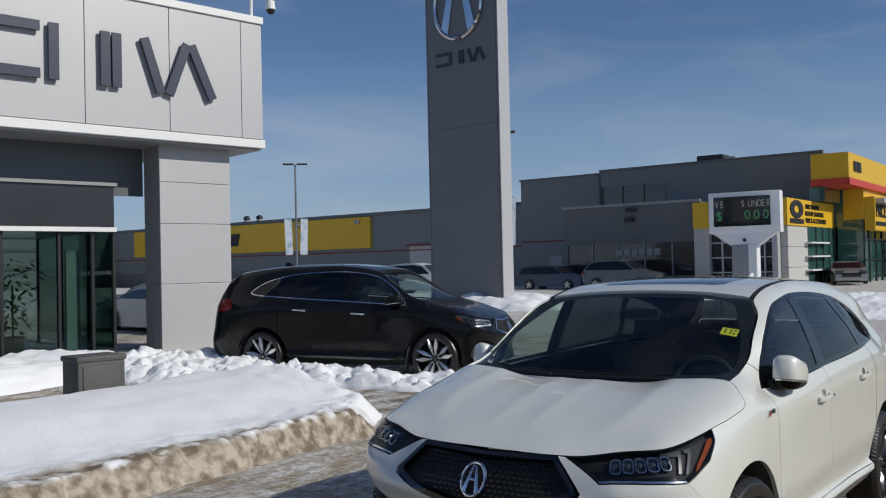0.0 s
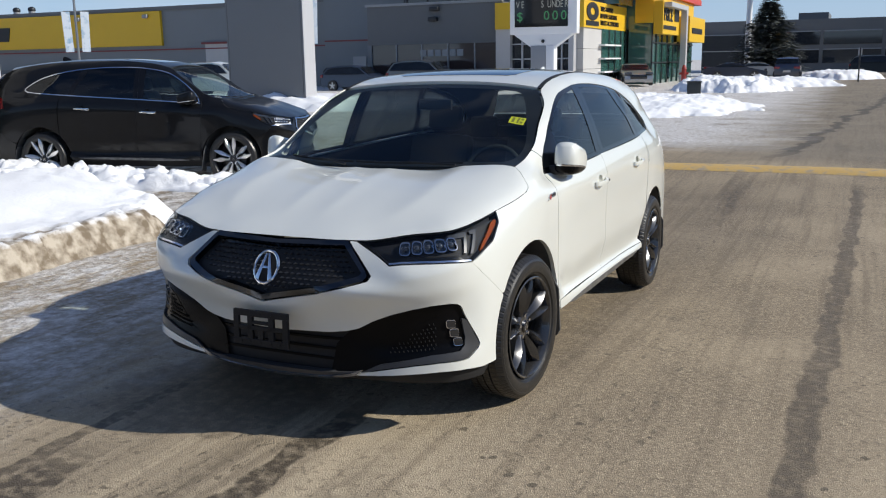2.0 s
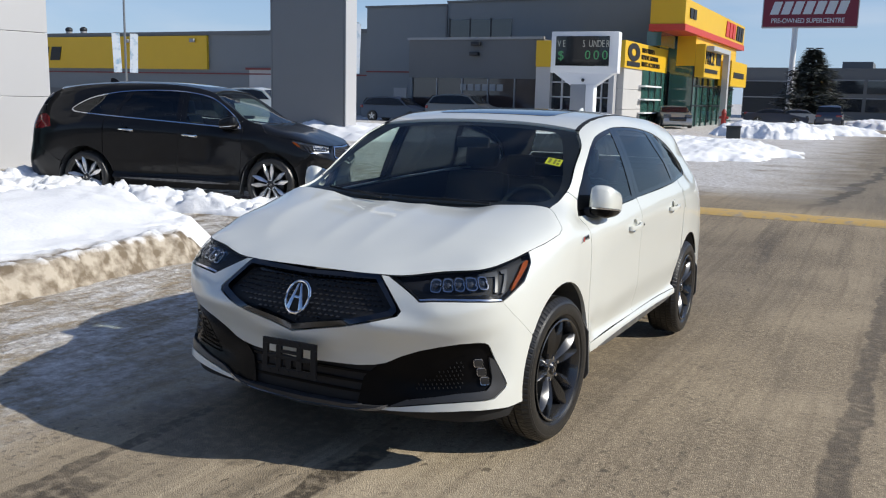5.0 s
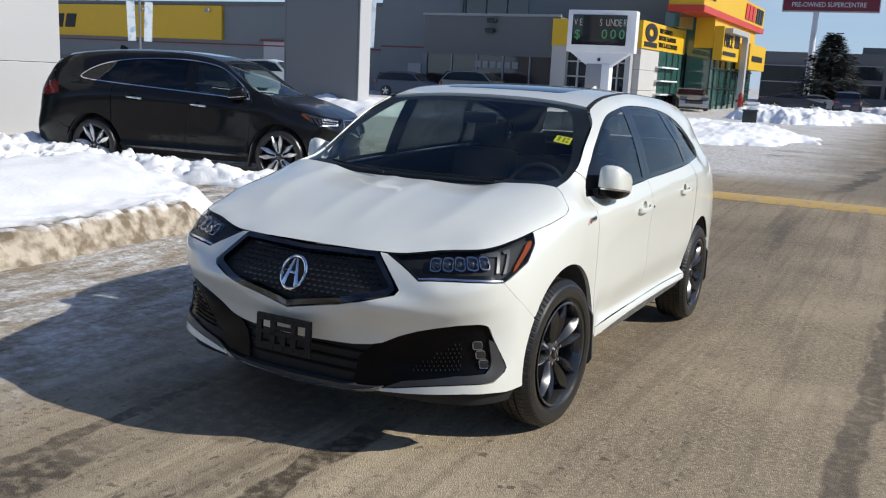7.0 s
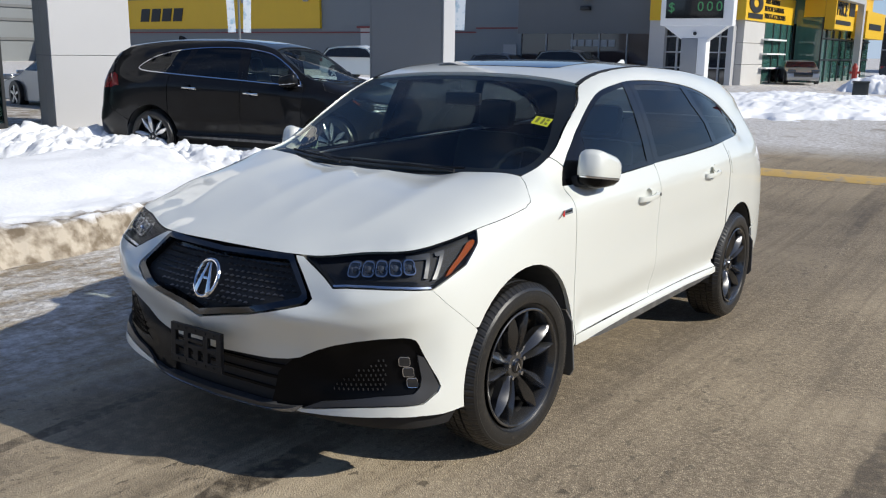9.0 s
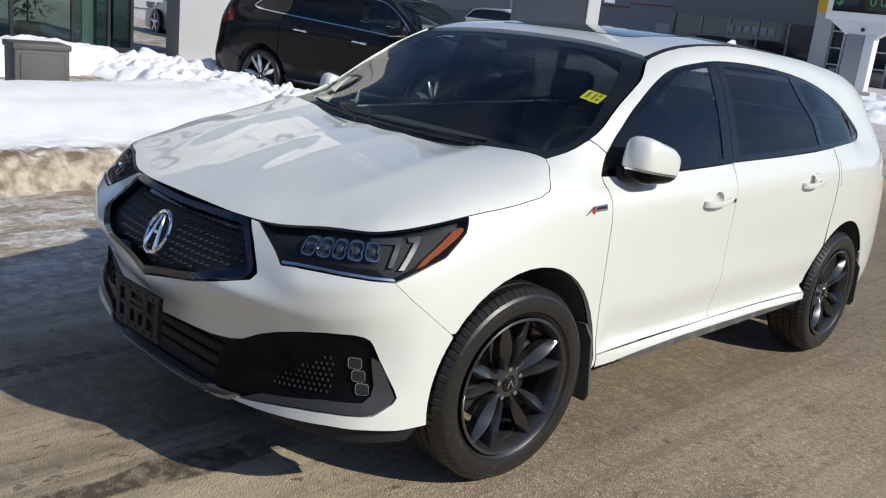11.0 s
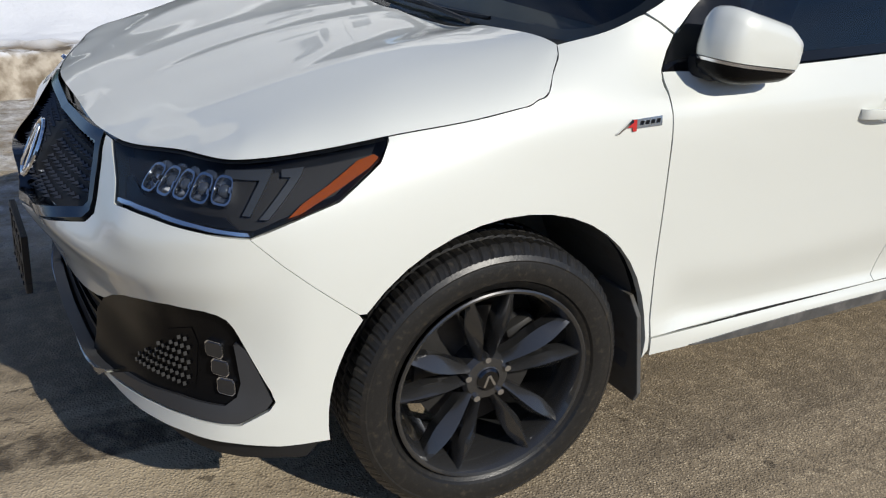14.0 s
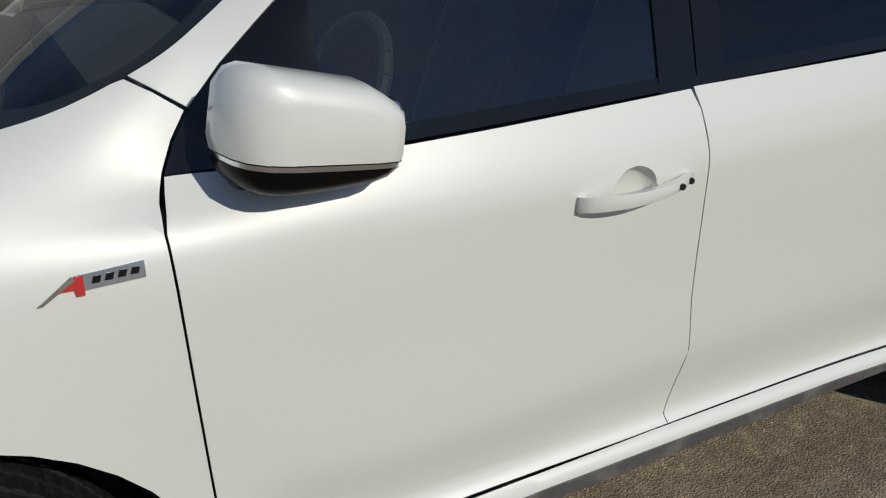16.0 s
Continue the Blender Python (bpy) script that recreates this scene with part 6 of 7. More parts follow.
    part("third_bench", smooth(box(-.62, .62, 3.05, 3.2, .5, 1.22, .05)), SEAT, car)
    part("tailgate_trim", panel(on_side([(3.4, .5), (3.5, 1.25)]) + [(_run[-1], 1.25), (_run[-1], .5)], lambda s, z: side(s, z, .06), (.1, .05), 0, 0), INTERIOR, car)
    part("tailgate_trim", panel([(-s, z) for s, z in on_side([(3.4, .5), (3.5, 1.25)]) + [(_run[-1], 1.25), (_run[-1], .5)]], lambda s, z: side(s, z, .06), (.1, .05), 0, 0), INTERIOR, car)
    for x0 in (.34, -.34):
        part("headrest", smooth(box(-.12, .12, -.04, .04, 0, .17, .035, Matrix.Translation((x0, 2.46, 1.13)))), SEAT, car)
    bm = bmesh.new()
    for i in range(24):
        a, b = 2 * math.pi * i / 24, 2 * math.pi * (i + 1) / 24
        rod_into(bm, (.18 * math.cos(a), 0, .18 * math.sin(a)), (.18 * math.cos(b), 0, .18 * math.sin(b)), .014, n=8)
    box_into(bm, -.16, .16, -.012, .012, -.03, .03, .008)
    part("steering_wheel", bm, INTERIOR, car).matrix_local = pose(.37, .88, 1.0, -25)
    part("rear_view_mirror", smooth(box(-.11, .11, -.012, .012, -.032, .032, .01, Matrix.Translation((0, .87, 1.405)))), SATIN, car)

    # wheels
    for k, _ in sides:
        for cy, steer in ((0.0, STEER if fine else 0.0), (2.807, 0.0)):
            build_wheel(car, Matrix.Translation((k * .840, cy, .358)) @ Matrix.Rotation(radians(steer), 4, 'Z') @ Matrix.Rotation(0 if k > 0 else math.pi, 4, 'Z') @ Matrix.Rotation(.35 if cy else .12, 4, 'X') @ Matrix.Scale(.938, 4), rim, fine)
    bm = box(-.66, .66, -.52, 3.4, .235, .32)
    part("floor_pan", bm, SHELL, car)
    return car


STEER = -5.0


def build_wheel(car, m, rim, fine):
    """A tyre and a ten-spoke alloy wheel whose outer face looks along +x."""
    n = 320 if fine else 64
    prof = [(.262, -.105), (.300, -.118), (.335, -.1225), (.356, -.112), (.3665, -.095), (.3725, -.085), (.3725, -.048), (.3655, -.046), (.3655, -.038), (.3735, -.036), (.374, -.004), (.3665, -.003), (.3665, .005), (.374, .006), (.3735, .038), (.3655, .040), (.3655, .048), (.3725, .050), (.3725, .085), (.3665, .095), (.352, .115), (.340, .1215), (.336, .1205), (.322, .1245), (.302, .1245), (.286, .119), (.281, .112), (.262, .100)]
    bm = bmesh.new()
    rings = []
    for i in range(n):
        a = 2 * math.pi * i / n
        cut = 0.0034 if i % 4 == 0 else 0.0
        sipe = .0022 if fine and i % 2 == 0 else 0.0
        ring = []
        for j, (r, h) in enumerate(prof):
            mid_cut = .0035 if fine and (i + 2) % 4 == 0 else 0.0
            rr = r - (cut if 4 <= j <= 6 or 17 <= j <= 19 else 0) - (mid_cut if 9 <= j <= 10 or 13 <= j <= 14 else 0) - (max(cut * .6, sipe) if j in (3, 20) else 0)
            a2 = a + (.010 if 9 <= j <= 10 else 0) + (.012 if j >= 20 and j < 22 else 0)
            ring.append(bm.verts.new((h, rr * math.cos(a2), rr * math.sin(a2))))
        rings.append(ring)
    for i in range(n):
        p, q = rings[i], rings[(i + 1) % n]
        for j in range(len(prof) - 1):
            bm.faces.new((p[j], p[j + 1], q[j + 1], q[j]))
    bmesh.ops.recalc_face_normals(bm, faces=bm.faces)
    smooth(bm, .35)
    w = part("wheel", bm, RUBBER, car, "black tyre on a ten-spoke alloy wheel")
    w.matrix_local = m
    # lettering ridges on the side wall
    if fine:
        for a0 in (0.6, 2.2, 3.75, 5.3):
            part("sidewall_bar", box(.1195, .1215, -.03, .03, .308, .317, m=Matrix.Rotation(a0, 4, 'X')), RUBBER, w)
    wide = Matrix.Diagonal((1.0, .975, .975, 1)) if fine else Matrix.Diagonal((1.0, 1.12, 1.12, 1))
    barrel = revolve([(.258, .104), (.2705, .114), (.2705, .118), (.266, .1205), (.259, .117), (.248, .098), (.240, .06), (.232, .0), (.235, -.1), (.26, -.104)], 60)
    part("rim_barrel", smooth(shift(barrel, wide), .5), RIM_DARK if rim is RIM_DARK else SATIN, w)
    part("brake_disc", smooth(revolve([(.06, .0), (.17, .0), (.17, -.02), (.06, -.02)], 40), .5), BRAKE, w)
    part("brake_caliper", smooth(box(-.04, .03, -.06, .06, .10, .19, .02, Matrix.Rotation(-1.2, 4, 'X'))), BRAKE, w)
    hub = revolve([(.0, .080), (.03, .080), (.034, .076), (.056, .074), (.066, .060), (.070, .0)], 40)
    part("hub", smooth(hub, .4), RIM_DARK if rim is RIM_DARK else TRIM_GREY, w)
    part("centre_cap", smooth(revolve([(.0, .088), (.026, .087), (.031, .082), (.032, .073)], 30), .5), DARK_CHROME, w, "dark centre cap with a plain mark")
    bm = bmesh.new()
    for sgn in (1, -1):
        box_into(bm, .086, .0895, -.003, .003, -.017, .017, m=Matrix.Translation((0, sgn * .008, 0)) @ Matrix.Rotation(sgn * .42, 4, 'X'))
    part("cap_mark", bm, CHROME, w)
    for i in range(5):
        a = 2 * math.pi * i / 5 + .32
        bm = bmesh.new()
        rod_into(bm, (.055, .0573 * math.cos(a), .0573 * math.sin(a)), (.084, .0573 * math.cos(a), .0573 * math.sin(a)), .0105, .009, 6)
        part("wheel_nut", bm, LAMP_CHROME, w)
    for i in range(5):
        for sgn in (1, -1):
            a = 2 * math.pi * i / 5
            bm = bmesh.new()
            prev = None
            for t in np.linspace(0, 1, 15):
                r = .050 + t * .206
                off = sgn * (.017 + .040 * t)
                wide_ = .0095 + .0165 * math.sin(math.pi * min(t / .62, 1) / 2) ** 2 - .0170 * max(t - .62, 0) / .38
                wide_ *= 1 if fine else 1.15
                hh = .070 + .024 * math.sin(math.pi * t * .75) + .020 * t * t
                rise = .012 * math.sin(math.pi * t) + .002
                ridge = off - sgn * wide_ * .35
                row = [bm.verts.new(q) for q in ((hh - .016, off - wide_, r), (hh - .002, (off - wide_) * .6 + ridge * .4, r), (hh + rise, ridge, r),
                                                 (hh - .002, (off + wide_) * .6 + ridge * .4, r), (hh - .016, off + wide_, r), (hh - .055, off + wide_ * .8, r), (hh - .055, off - wide_ * .8, r))]
                if prev:
                    for q in range(7):
                        bm.faces.new((prev[q], prev[(q + 1) % 7], row[(q + 1) % 7], row[q]))
                prev = row
            bmesh.ops.recalc_face_normals(bm, faces=bm.faces)
            shift(smooth(bm, .45), wide @ Matrix.Rotation(a, 4, 'X') @ Matrix.Translation((0 if fine else .02, 0, 0)))
            part("spoke", bm, rim, w)
    return w


CAR_TILT = -math.degrees(math.atan2(.372 - .267, 2.818))
white_car = build_car(pose(.026, 0, 0, CAR_TILT) @ Matrix.Diagonal((.972, 1, 1, 1)), PAINT_WHITE, RIM_DARK, "white pearl crossover with dark alloy wheels on salted asphalt", False, True, "cars on the lot")
BLACK_AT = (-5.78, 6.93, -.03)
black_car = build_car(pose(*BLACK_AT, 0, 0, 107.3) @ Matrix.Diagonal((1.0, 1.0, 1.085, 1)), PAINT_BLACK, RIM_BRIGHT, "glossy black crossover parked on snow, bright alloy wheels", True, False, "cars on the lot")


# ---- the buildings behind ----
SIDING = material("grey_metal_siding", (.185, .20, .208), .55, vary=.04, scale=.8, fine=.03, fine_scale=12)
SIDING_DARK = material("charcoal_metal_siding", (.135, .14, .142), .55, vary=.05, scale=.8)
YELLOW = material("yellow_metal_panel", (.72, .44, .015), .45, vary=.04, scale=1.0)
RED_DULL = material("dull_red_trim", (.20, .035, .035), .5, vary=.08)
RED = material("red_metal_trim", (.55, .05, .03), .45, vary=.05)
BLACKTXT = material("black_sign_letters", (.012, .012, .014), .5, vary=.2)
REDTXT = material("red_sign_letters", (.55, .04, .03), .45, vary=.1)
WHITETXT = material("white_sign_letters", (.75, .75, .75), .5, vary=.05)
PANE_GREEN = material("green_tinted_pane", (.045, .125, .108), .06, coat=1.0, vary=.2, scale=.5)
PANE_DARK = material("dark_window_pane", (.02, .024, .03), .06, coat=1.0, vary=.3, scale=.4)
PANE_WARM = material("brown_tinted_pane", (.05, .036, .034), .07, coat=1.0, vary=.3, scale=.4)
CONCRETE = material("pale_precast", (.50, .49, .47), .7, vary=.05, scale=1.5)


def words(parent, text, size, mat, x, y, z, rz=0.0, depth=.02, name="lettering", bold=.0, squeeze=1.0):
    """Upright lettering with the built-in font, facing -y before the turn rz."""
    cu = bpy.data.curves.new(name, 'FONT')
    cu.body, cu.size, cu.extrude, cu.offset = text, size, depth, bold
    tmp = new("tmp", cu)
    dg = bpy.context.evaluated_depsgraph_get()
    me = bpy.data.meshes.new_from_object(tmp.evaluated_get(dg))
    bpy.data.objects.remove(tmp)
    ob = new(name, me)
    me.materials.clear()
    me.materials.append(mat)
    ob.parent = parent
    ob.matrix_local = pose(x, y, z, 90, 0, rz) @ Matrix.Diagonal((squeeze, 1, 1, 1))
    return ob


def bars(parent, x, y, z, w, h, mat, rz=0.0, n=4, slant=.25, name="sign_bar"):
    """A brand word as a row of plain leaning bars."""
    step = w / n
    for i in range(n):
        b = prism([(i * step, 0), ((i + .78) * step, 0), ((i + .78) * step + slant * h, h), (i * step + slant * h, h)], -.05)
        ob = part(name, b, mat, parent)
        ob.matrix_local = pose(x, y, z, 0, 0, rz) @ pose(0, 0, 0)


# long low hall with a yellow band
hall = thing("retail_hall", pose(-95, 54.5, 0), "long low grey metal hall with a yellow sign band", "building")
part("wall", box(0, 61, 0, 20, 0, 6.35), SIDING, hall)
part("parapet", box(-.1, 61, -.12, .0, 6.2, 6.5), SIDING_DARK, hall)
part("sign_band", box(10, 45.2, -.25, -.003, 3.4, 6.15), YELLOW, hall)
part("trim", box(0, 61, -.1, -.003, 3.02, 3.12), RED_DULL, hall)
part("dark_base", box(0, 45, -.06, -.003, 0, 1.6), SIDING_DARK, hall)
dr = part("garage_door", box(49.5, 53.5, -.08, -.004, 0, 3.4), CONCRETE, hall)
part("door_trim", box(49.2, 53.8, -.2, -.082, 3.4, 3.56), RED_DULL, hall)
bars(hall, 21.5, -.26, 4.1, 6.5, 1.2, BLACKTXT, n=4)
for x in (24, 26, 49.6):
    v = part("roof_vent", rod((x, 4, 6.3), (x, 4, 7.2), .3), PANEL_GREY, hall)
    dm = bmesh.new()
    bmesh.ops.create_uvsphere(dm, u_segments=14, v_segments=8, radius=.36)
    shift(dm, Matrix.Translation((x, 4, 7.15)) @ Matrix.Diagonal((1, 1, .8, 1)))
    part("vent_head", smooth(dm), MULLION, v)
for x in (36, 43.5):
    part("wall_lamp", smooth(box(x, x + .5, -.5, -.26, 5.6, 5.9, .05)), PANEL_GREY, hall)

# grey two-storey block with the yellow corner
blk = thing("retail_block", pose(-34.0, 54.0, 0), "grey two-storey retail block", "building")
part("wall", box(0, 22.0, 0, 26, 0, 8.0), SIDING, blk)
part("wall_step", box(-3.6, 0, 6, 26, 0, 6.9), SIDING, blk)
part("coping", box(-.1, 6.7, -.1, .25, 8.0, 8.12), SIDING_DARK, blk)
part("coping", box(6.7, 22.0, -.1, .25, 8.2, 8.32), SIDING_DARK, blk)
part("wall", box(6.7, 22.0, .002, 25, 8.0, 8.2), SIDING, blk)
part("downpipe", box(6.62, 6.74, -.12, -.002, 0, 8.0), SIDING_DARK, blk)
part("roof_unit", box(12.4, 14.3, 4, 7, 8.2, 9.15, .05), MULLION, blk)
part("roof_unit_side", box(14.31, 15.1, 4.3, 6.7, 8.2, 8.95), PANEL, blk)
for i in range(3):
    wdw = part("upper_window", box(7.0 + i * 1.6, 8.5 + i * 1.6, -.06, -.004, 5.6, 7.0), PANE_DARK, blk)
    part("frame", box(6.9 + i * 1.6, 7.0 + i * 1.6, -.09, -.004, 5.5, 7.1), MULLION, wdw)
    part("frame", box(7.0 + i * 1.6, 8.5 + i * 1.6, -.09, -.004, 5.5, 5.6), MULLION, wdw)
part("door", box(2.4, 3.5, -.06, -.004, 0, 2.2), PANEL_GREY, blk)
part("trim", box(-.0, 6.0, -.05, -.004, 3.3, 3.4), RED_DULL, blk)
# low front wing with a dark band over brown glass
wing = thing("low_wing", pose(-26.4, 47.0, 0), "low charcoal shopfront wing with a brown window row", "building")
part("fascia", box(0, 9.2, 0, 7, 2.8, 5.15), SIDING_DARK, wing)
part("coping", box(-.1, 9.2, -.1, .1, 5.15, 5.3), PANEL_GREY, wing)
part("wall", box(0, .25, 0, 7, 0, 2.8), SIDING, wing)
part("sill", box(.25, 9.2, .02, 7, 0, .8), SIDING_DARK, wing)
for i in range(5):
    p_ = part("shop_window", box(.3 + i * 1.78, 1.98 + i * 1.78, .10, .14, .8, 2.8), PANE_WARM, wing)
    part("frame", box(1.98 + i * 1.78, 2.06 + i * 1.78, .02, .16, .8, 2.8), PANEL_GREY, p_)
# bars on the panes draw in the reflection of the showroom's sign
bars(wing, 3.7, .09, 2.05, 3.0, .4, PANEL_GREY, n=6, slant=0.0)
for x, z in ((4.5, 4.75), (4.4, 4.15)):
    part("wall_lamp", smooth(box(x, x + .6, -.35, -.002, z, z + .25, .05)), MULLION, wing)
# entrance block with a yellow fascia, its lettered side towards the lane
ent = thing("shop_entrance", pose(-12.0, 46.0, 0), "glazed shop entrance under a yellow fascia with pale piers", "building")
part("fascia", box(-5.3, .03, 0, 10.12, 3.5, 5.0), YELLOW, ent)
for x in (-4.35, -3.4, -2.45, -1.5):
    part("fascia_joint", box(x, x + .04, -.012, -.002, 3.52, 4.98), SIDING_DARK, ent)
part("pier", box(-5.3, -4.4, .1, 1.2, 0, 3.5), CONCRETE, ent)
part("pier", box(-.75, -.45, -.3, .3, 0, 4.9), PANEL, ent)
part("glass_wall", box(-4.4, -.5, .5, .55, 0, 3.5), PANE_DARK, ent)
for x in (-3.8, -3.1, -2.2, -1.4):
    part("mullion", box(x, x + .09, .38, .5, 0, 3.5), PANEL, ent)
for z in (.9, 1.75, 2.6):
    part("transom", box(-4.4, -.5, .36, .5, z, z + .07), PANEL, ent)
part("pier", box(-.5, -.06, .3, 4.2, 0, 1.15), CONCRETE, ent)
part("pier", box(-.5, -.06, .3, 4.2, 1.17, 2.3), CONCRETE, ent)
part("pier", box(-.5, -.06, .3, 4.2, 2.32, 3.5), CONCRETE, ent)
part("green_glass", box(-.4, .02, 4.2, 10.12, 0, 3.5), PANE_GREEN, ent)
for y in (5.6, 7.1, 8.6):
    part("mullion", box(.022, .07, y, y + .09, 0, 3.5), MULLION, ent)
for z in (.9, 1.7, 2.5):
    part("sun_shelf", box(-.1, .35, 3.6, 7.6, z, z + .09), PANEL_WHITE, ent)
words(ent, "TIRES-WHEELS\nREMOTE STARTERS\nTRUCK ACCESSORIES", .40, BLACKTXT, .055, 3.45, 4.50, 90, bold=-.004, squeeze=1.16)
bm = revolve([(.25, 0), (.60, 0), (.60, .04), (.25, .04)], 24)
part("disc_mark", bm, BLACKTXT, ent).matrix_local = pose(.04, 1.75, 4.42) @ Matrix.Diagonal((1, 2.1, .85, 1))
part("disc_bar", box(.034, .07, .45, 3.1, 3.62, 3.88), BLACKTXT, ent)
# yellow tower over the glazed corner
tow = thing("corner_tower", pose(-12.1, 51.5, 0), "yellow cornice with red trim over green corner glazing", "building")
part("cornice", box(0, 2.1, 0, 22, 6.3, 7.8), YELLOW, tow)
part("trim", box(-.04, 2.16, -.06, 22.06, 5.9, 6.3), RED, tow)
part("corner_wall", box(.0, .7, 4.7, 21, 3.6, 5.9), PANE_GREEN, tow)
part("corner_wall", box(.7, 1.9, 4.6, 20, 4.0, 5.9), YELLOW, tow)
part("soffit_glass", box(-.3, .6, .6, 4.6, 5.05, 5.9), PANE_GREEN, tow)
part("green_glass", box(.3, 1.8, 4.65, 20.4, 0, 4.0), PANE_GREEN, tow)
for y in (4.65, 6.1, 8.0, 9.9, 12, 14, 16, 18):
    part("mullion", box(1.8, 1.87, y, y + .10, 0, 4.0), MULLION, tow)
for z in (1.4, 2.7):
    part("transom", box(1.8, 1.88, 4.65, 20.4, z, z + .09), MULLION, tow)
part("canopy_sign", box(1.9, 2.5, 4.7, 10.4, 3.3, 5.4), YELLOW, tow)
part("canopy_sign", box(2.0, 2.9, 12.5, 19.5, 2.9, 4.7), YELLOW, tow)
part("canopy_frame", box(2.6, 3.0, 10.6, 11.2, 0, 5.3), PANEL, tow)
part("canopy_frame", box(2.51, 3.0, 5.0, 10.59, 5.0, 5.3), PANEL, tow)
bars(tow, 2.12, 1.2, 6.75, 2.0, .6, BLACKTXT, rz=90, n=2, slant=0)
bars(tow, 2.12, 13.5, 6.5, 4.2, 1.1, REDTXT, rz=90, n=3)
bars(tow, 2.12, 18.0, 6.5, 3.2, 1.1, BLACKTXT, rz=90, n=3)
words(tow, "PRICE", 1.15, BLACKTXT, 2.53, 4.9, 4.15, 90, bold=.012)
part("sign_bar", box(2.5, 2.54, 4.9, 9.2, 3.6, 3.85), BLACKTXT, tow)
part("sign_bar", box(2.5, 2.54, 8.6, 10.2, 4.2, 5.0), BLACKTXT, tow)
part("sign_bar", box(2.9, 2.94, 13.5, 18.0, 3.5, 3.9), BLACKTXT, tow)

# message sign on its post
SIGN = pose(-9.35, 31.2, 0, 0, 0, 6)
sg = thing("message_sign", SIGN, "white electronic message sign on a thick pale post", "sign")
part("post", smooth(box(-.50, .12, -.3, .3, 0, 2.25, .02)), PANEL_GREY, sg)
part("post_face", smooth(box(.13, .46, -.32, .32, 0, 2.25, .02)), PANEL_WHITE, sg)
part("footing", smooth(box(-.75, .75, -.5, .5, -.1, .35, .04)), CONCRETE, sg)
part("neck", shift(prism([(-.52, 2.2), (.50, 2.2), (1.22, 2.72), (-1.25, 2.72)], .55, bevel=.02), Matrix.Translation((0, -.27, 0))), PANEL_WHITE, sg)
part("cabinet", smooth(box(-1.36, 1.36, -.30, .30, 2.70, 4.32, .03)), PANEL_WHITE, sg)
part("screen", box(-1.16, 1.0, -.325, -.302, 2.98, 4.14), PIANO, sg, "dark dot-matrix screen")
dm = bmesh.new()
bmesh.ops.create_uvsphere(dm, u_segments=12, v_segments=8, radius=.07)
shift(dm, Matrix.Translation((-.0, -.31, 2.42)))
part("camera_dome", smooth(dm), MULLION, sg)
LED_WHITE = glow("white_led_dots", (.75, .8, .78), .20)
LED_GREEN = glow("green_led_dots", (.10, .55, .22), .22)
for text, size, mat_, x0, z0, step in (("VE", .38, LED_WHITE, -1.10, 3.72, .21), ("S", .38, LED_WHITE, -.08, 3.72, .2), ("UNDER", .38, LED_WHITE, .17, 3.72, .172), ("$", .5, LED_GREEN, -1.08, 3.22, .3), ("000", .5, LED_GREEN, .02, 3.24, .345)):
    for i, ch in enumerate(text):
        words(sg, ch, size, mat_, x0 + i * step, -.33, z0, depth=.004, name="led_letter", squeeze=.64 if size < .4 else 1.0)

# tall roadside sign
AX = pose(-6.75, 90.0, 0, 0, 0, 4)
ax = thing("roadside_sign", AX, "dark red roadside sign on one tall white pole", "sign")
part("pole", rod((-1.2, .3, 0), (-1.2, .3, 9.0), .30, .26, 16), PANEL_WHITE, ax)
part("cabinet", smooth(box(-4.3, 4.3, 0, .8, 9.0, 11.9, .05)), PANEL, ax)
part("face", box(-4.2, 4.2, -.02, -.003, 9.1, 11.8), material("dark_red_sign_face", (.24, .02, .04), .4, vary=.08), ax)
bars(ax, -3.6, -.03, 10.25, 6.9, 1.2, WHITETXT, n=7, slant=.3)
words(ax, "PRE-OWNED SUPERCENTRE", .62, WHITETXT, -3.45, -.04, 9.45, squeeze=.84, bold=.006)

# dark building at the end of the lane
far = thing("office_block", pose(-13.5, 112, 0), "low charcoal office block with ribbon windows", "building")
part("wall", box(4, 60, 0, 25, 0, 6.05), SIDING_DARK, far)
part("wing", box(-1.0, 4, -8, 20, 0, 5.75), SIDING_DARK, far)
part("penthouse", box(8.4, 11.8, 5, 15, 6.05, 7.0), SIDING_DARK, far)
for z in (1.0, 3.1):
    for i in range(8):
        wn_ = part("ribbon_window", box(5 + i * 6.6, 11.2 + i * 6.6, -.08, -.004, z, z + 1.5), PANE_DARK, far)
        part("frame", box(5 + i * 6.6, 11.2 + i * 6.6, -.14, -.082, z + 1.5, z + 1.62), PANEL_GREY, wn_)
part("panel", box(-.9, 3.9, -8.1, -8.003, .4, 4.2), PANE_DARK, far)
for z in (.6, 2.4, 4.2):
    part("rail", box(-.9, 3.9, -8.2, -8.102, z, z + .12), PANEL_GREY, far)

# glimpse of a low building past the pillar
back = thing("warehouse", pose(-120, 30, 0), "distant pale ribbed warehouse", "building")
part("wall", box(0, 30, 0, 40, 0, 6.5), SIDING, back)
for z in (2.2, 4.2, 5.6):
    part("rail", box(30.0, 30.15, 0, 40, z, z + .3), SIDING_DARK, back)


# ---- lamp posts ----
STEEL = material("galvanised_steel", (.25, .26, .27), .4, metal=.7, vary=.05)
BANNER = material("blue_white_banner", (.62, .68, .74), .7, second=(.20, .36, .50), second_amount=.40, scale=2.2)


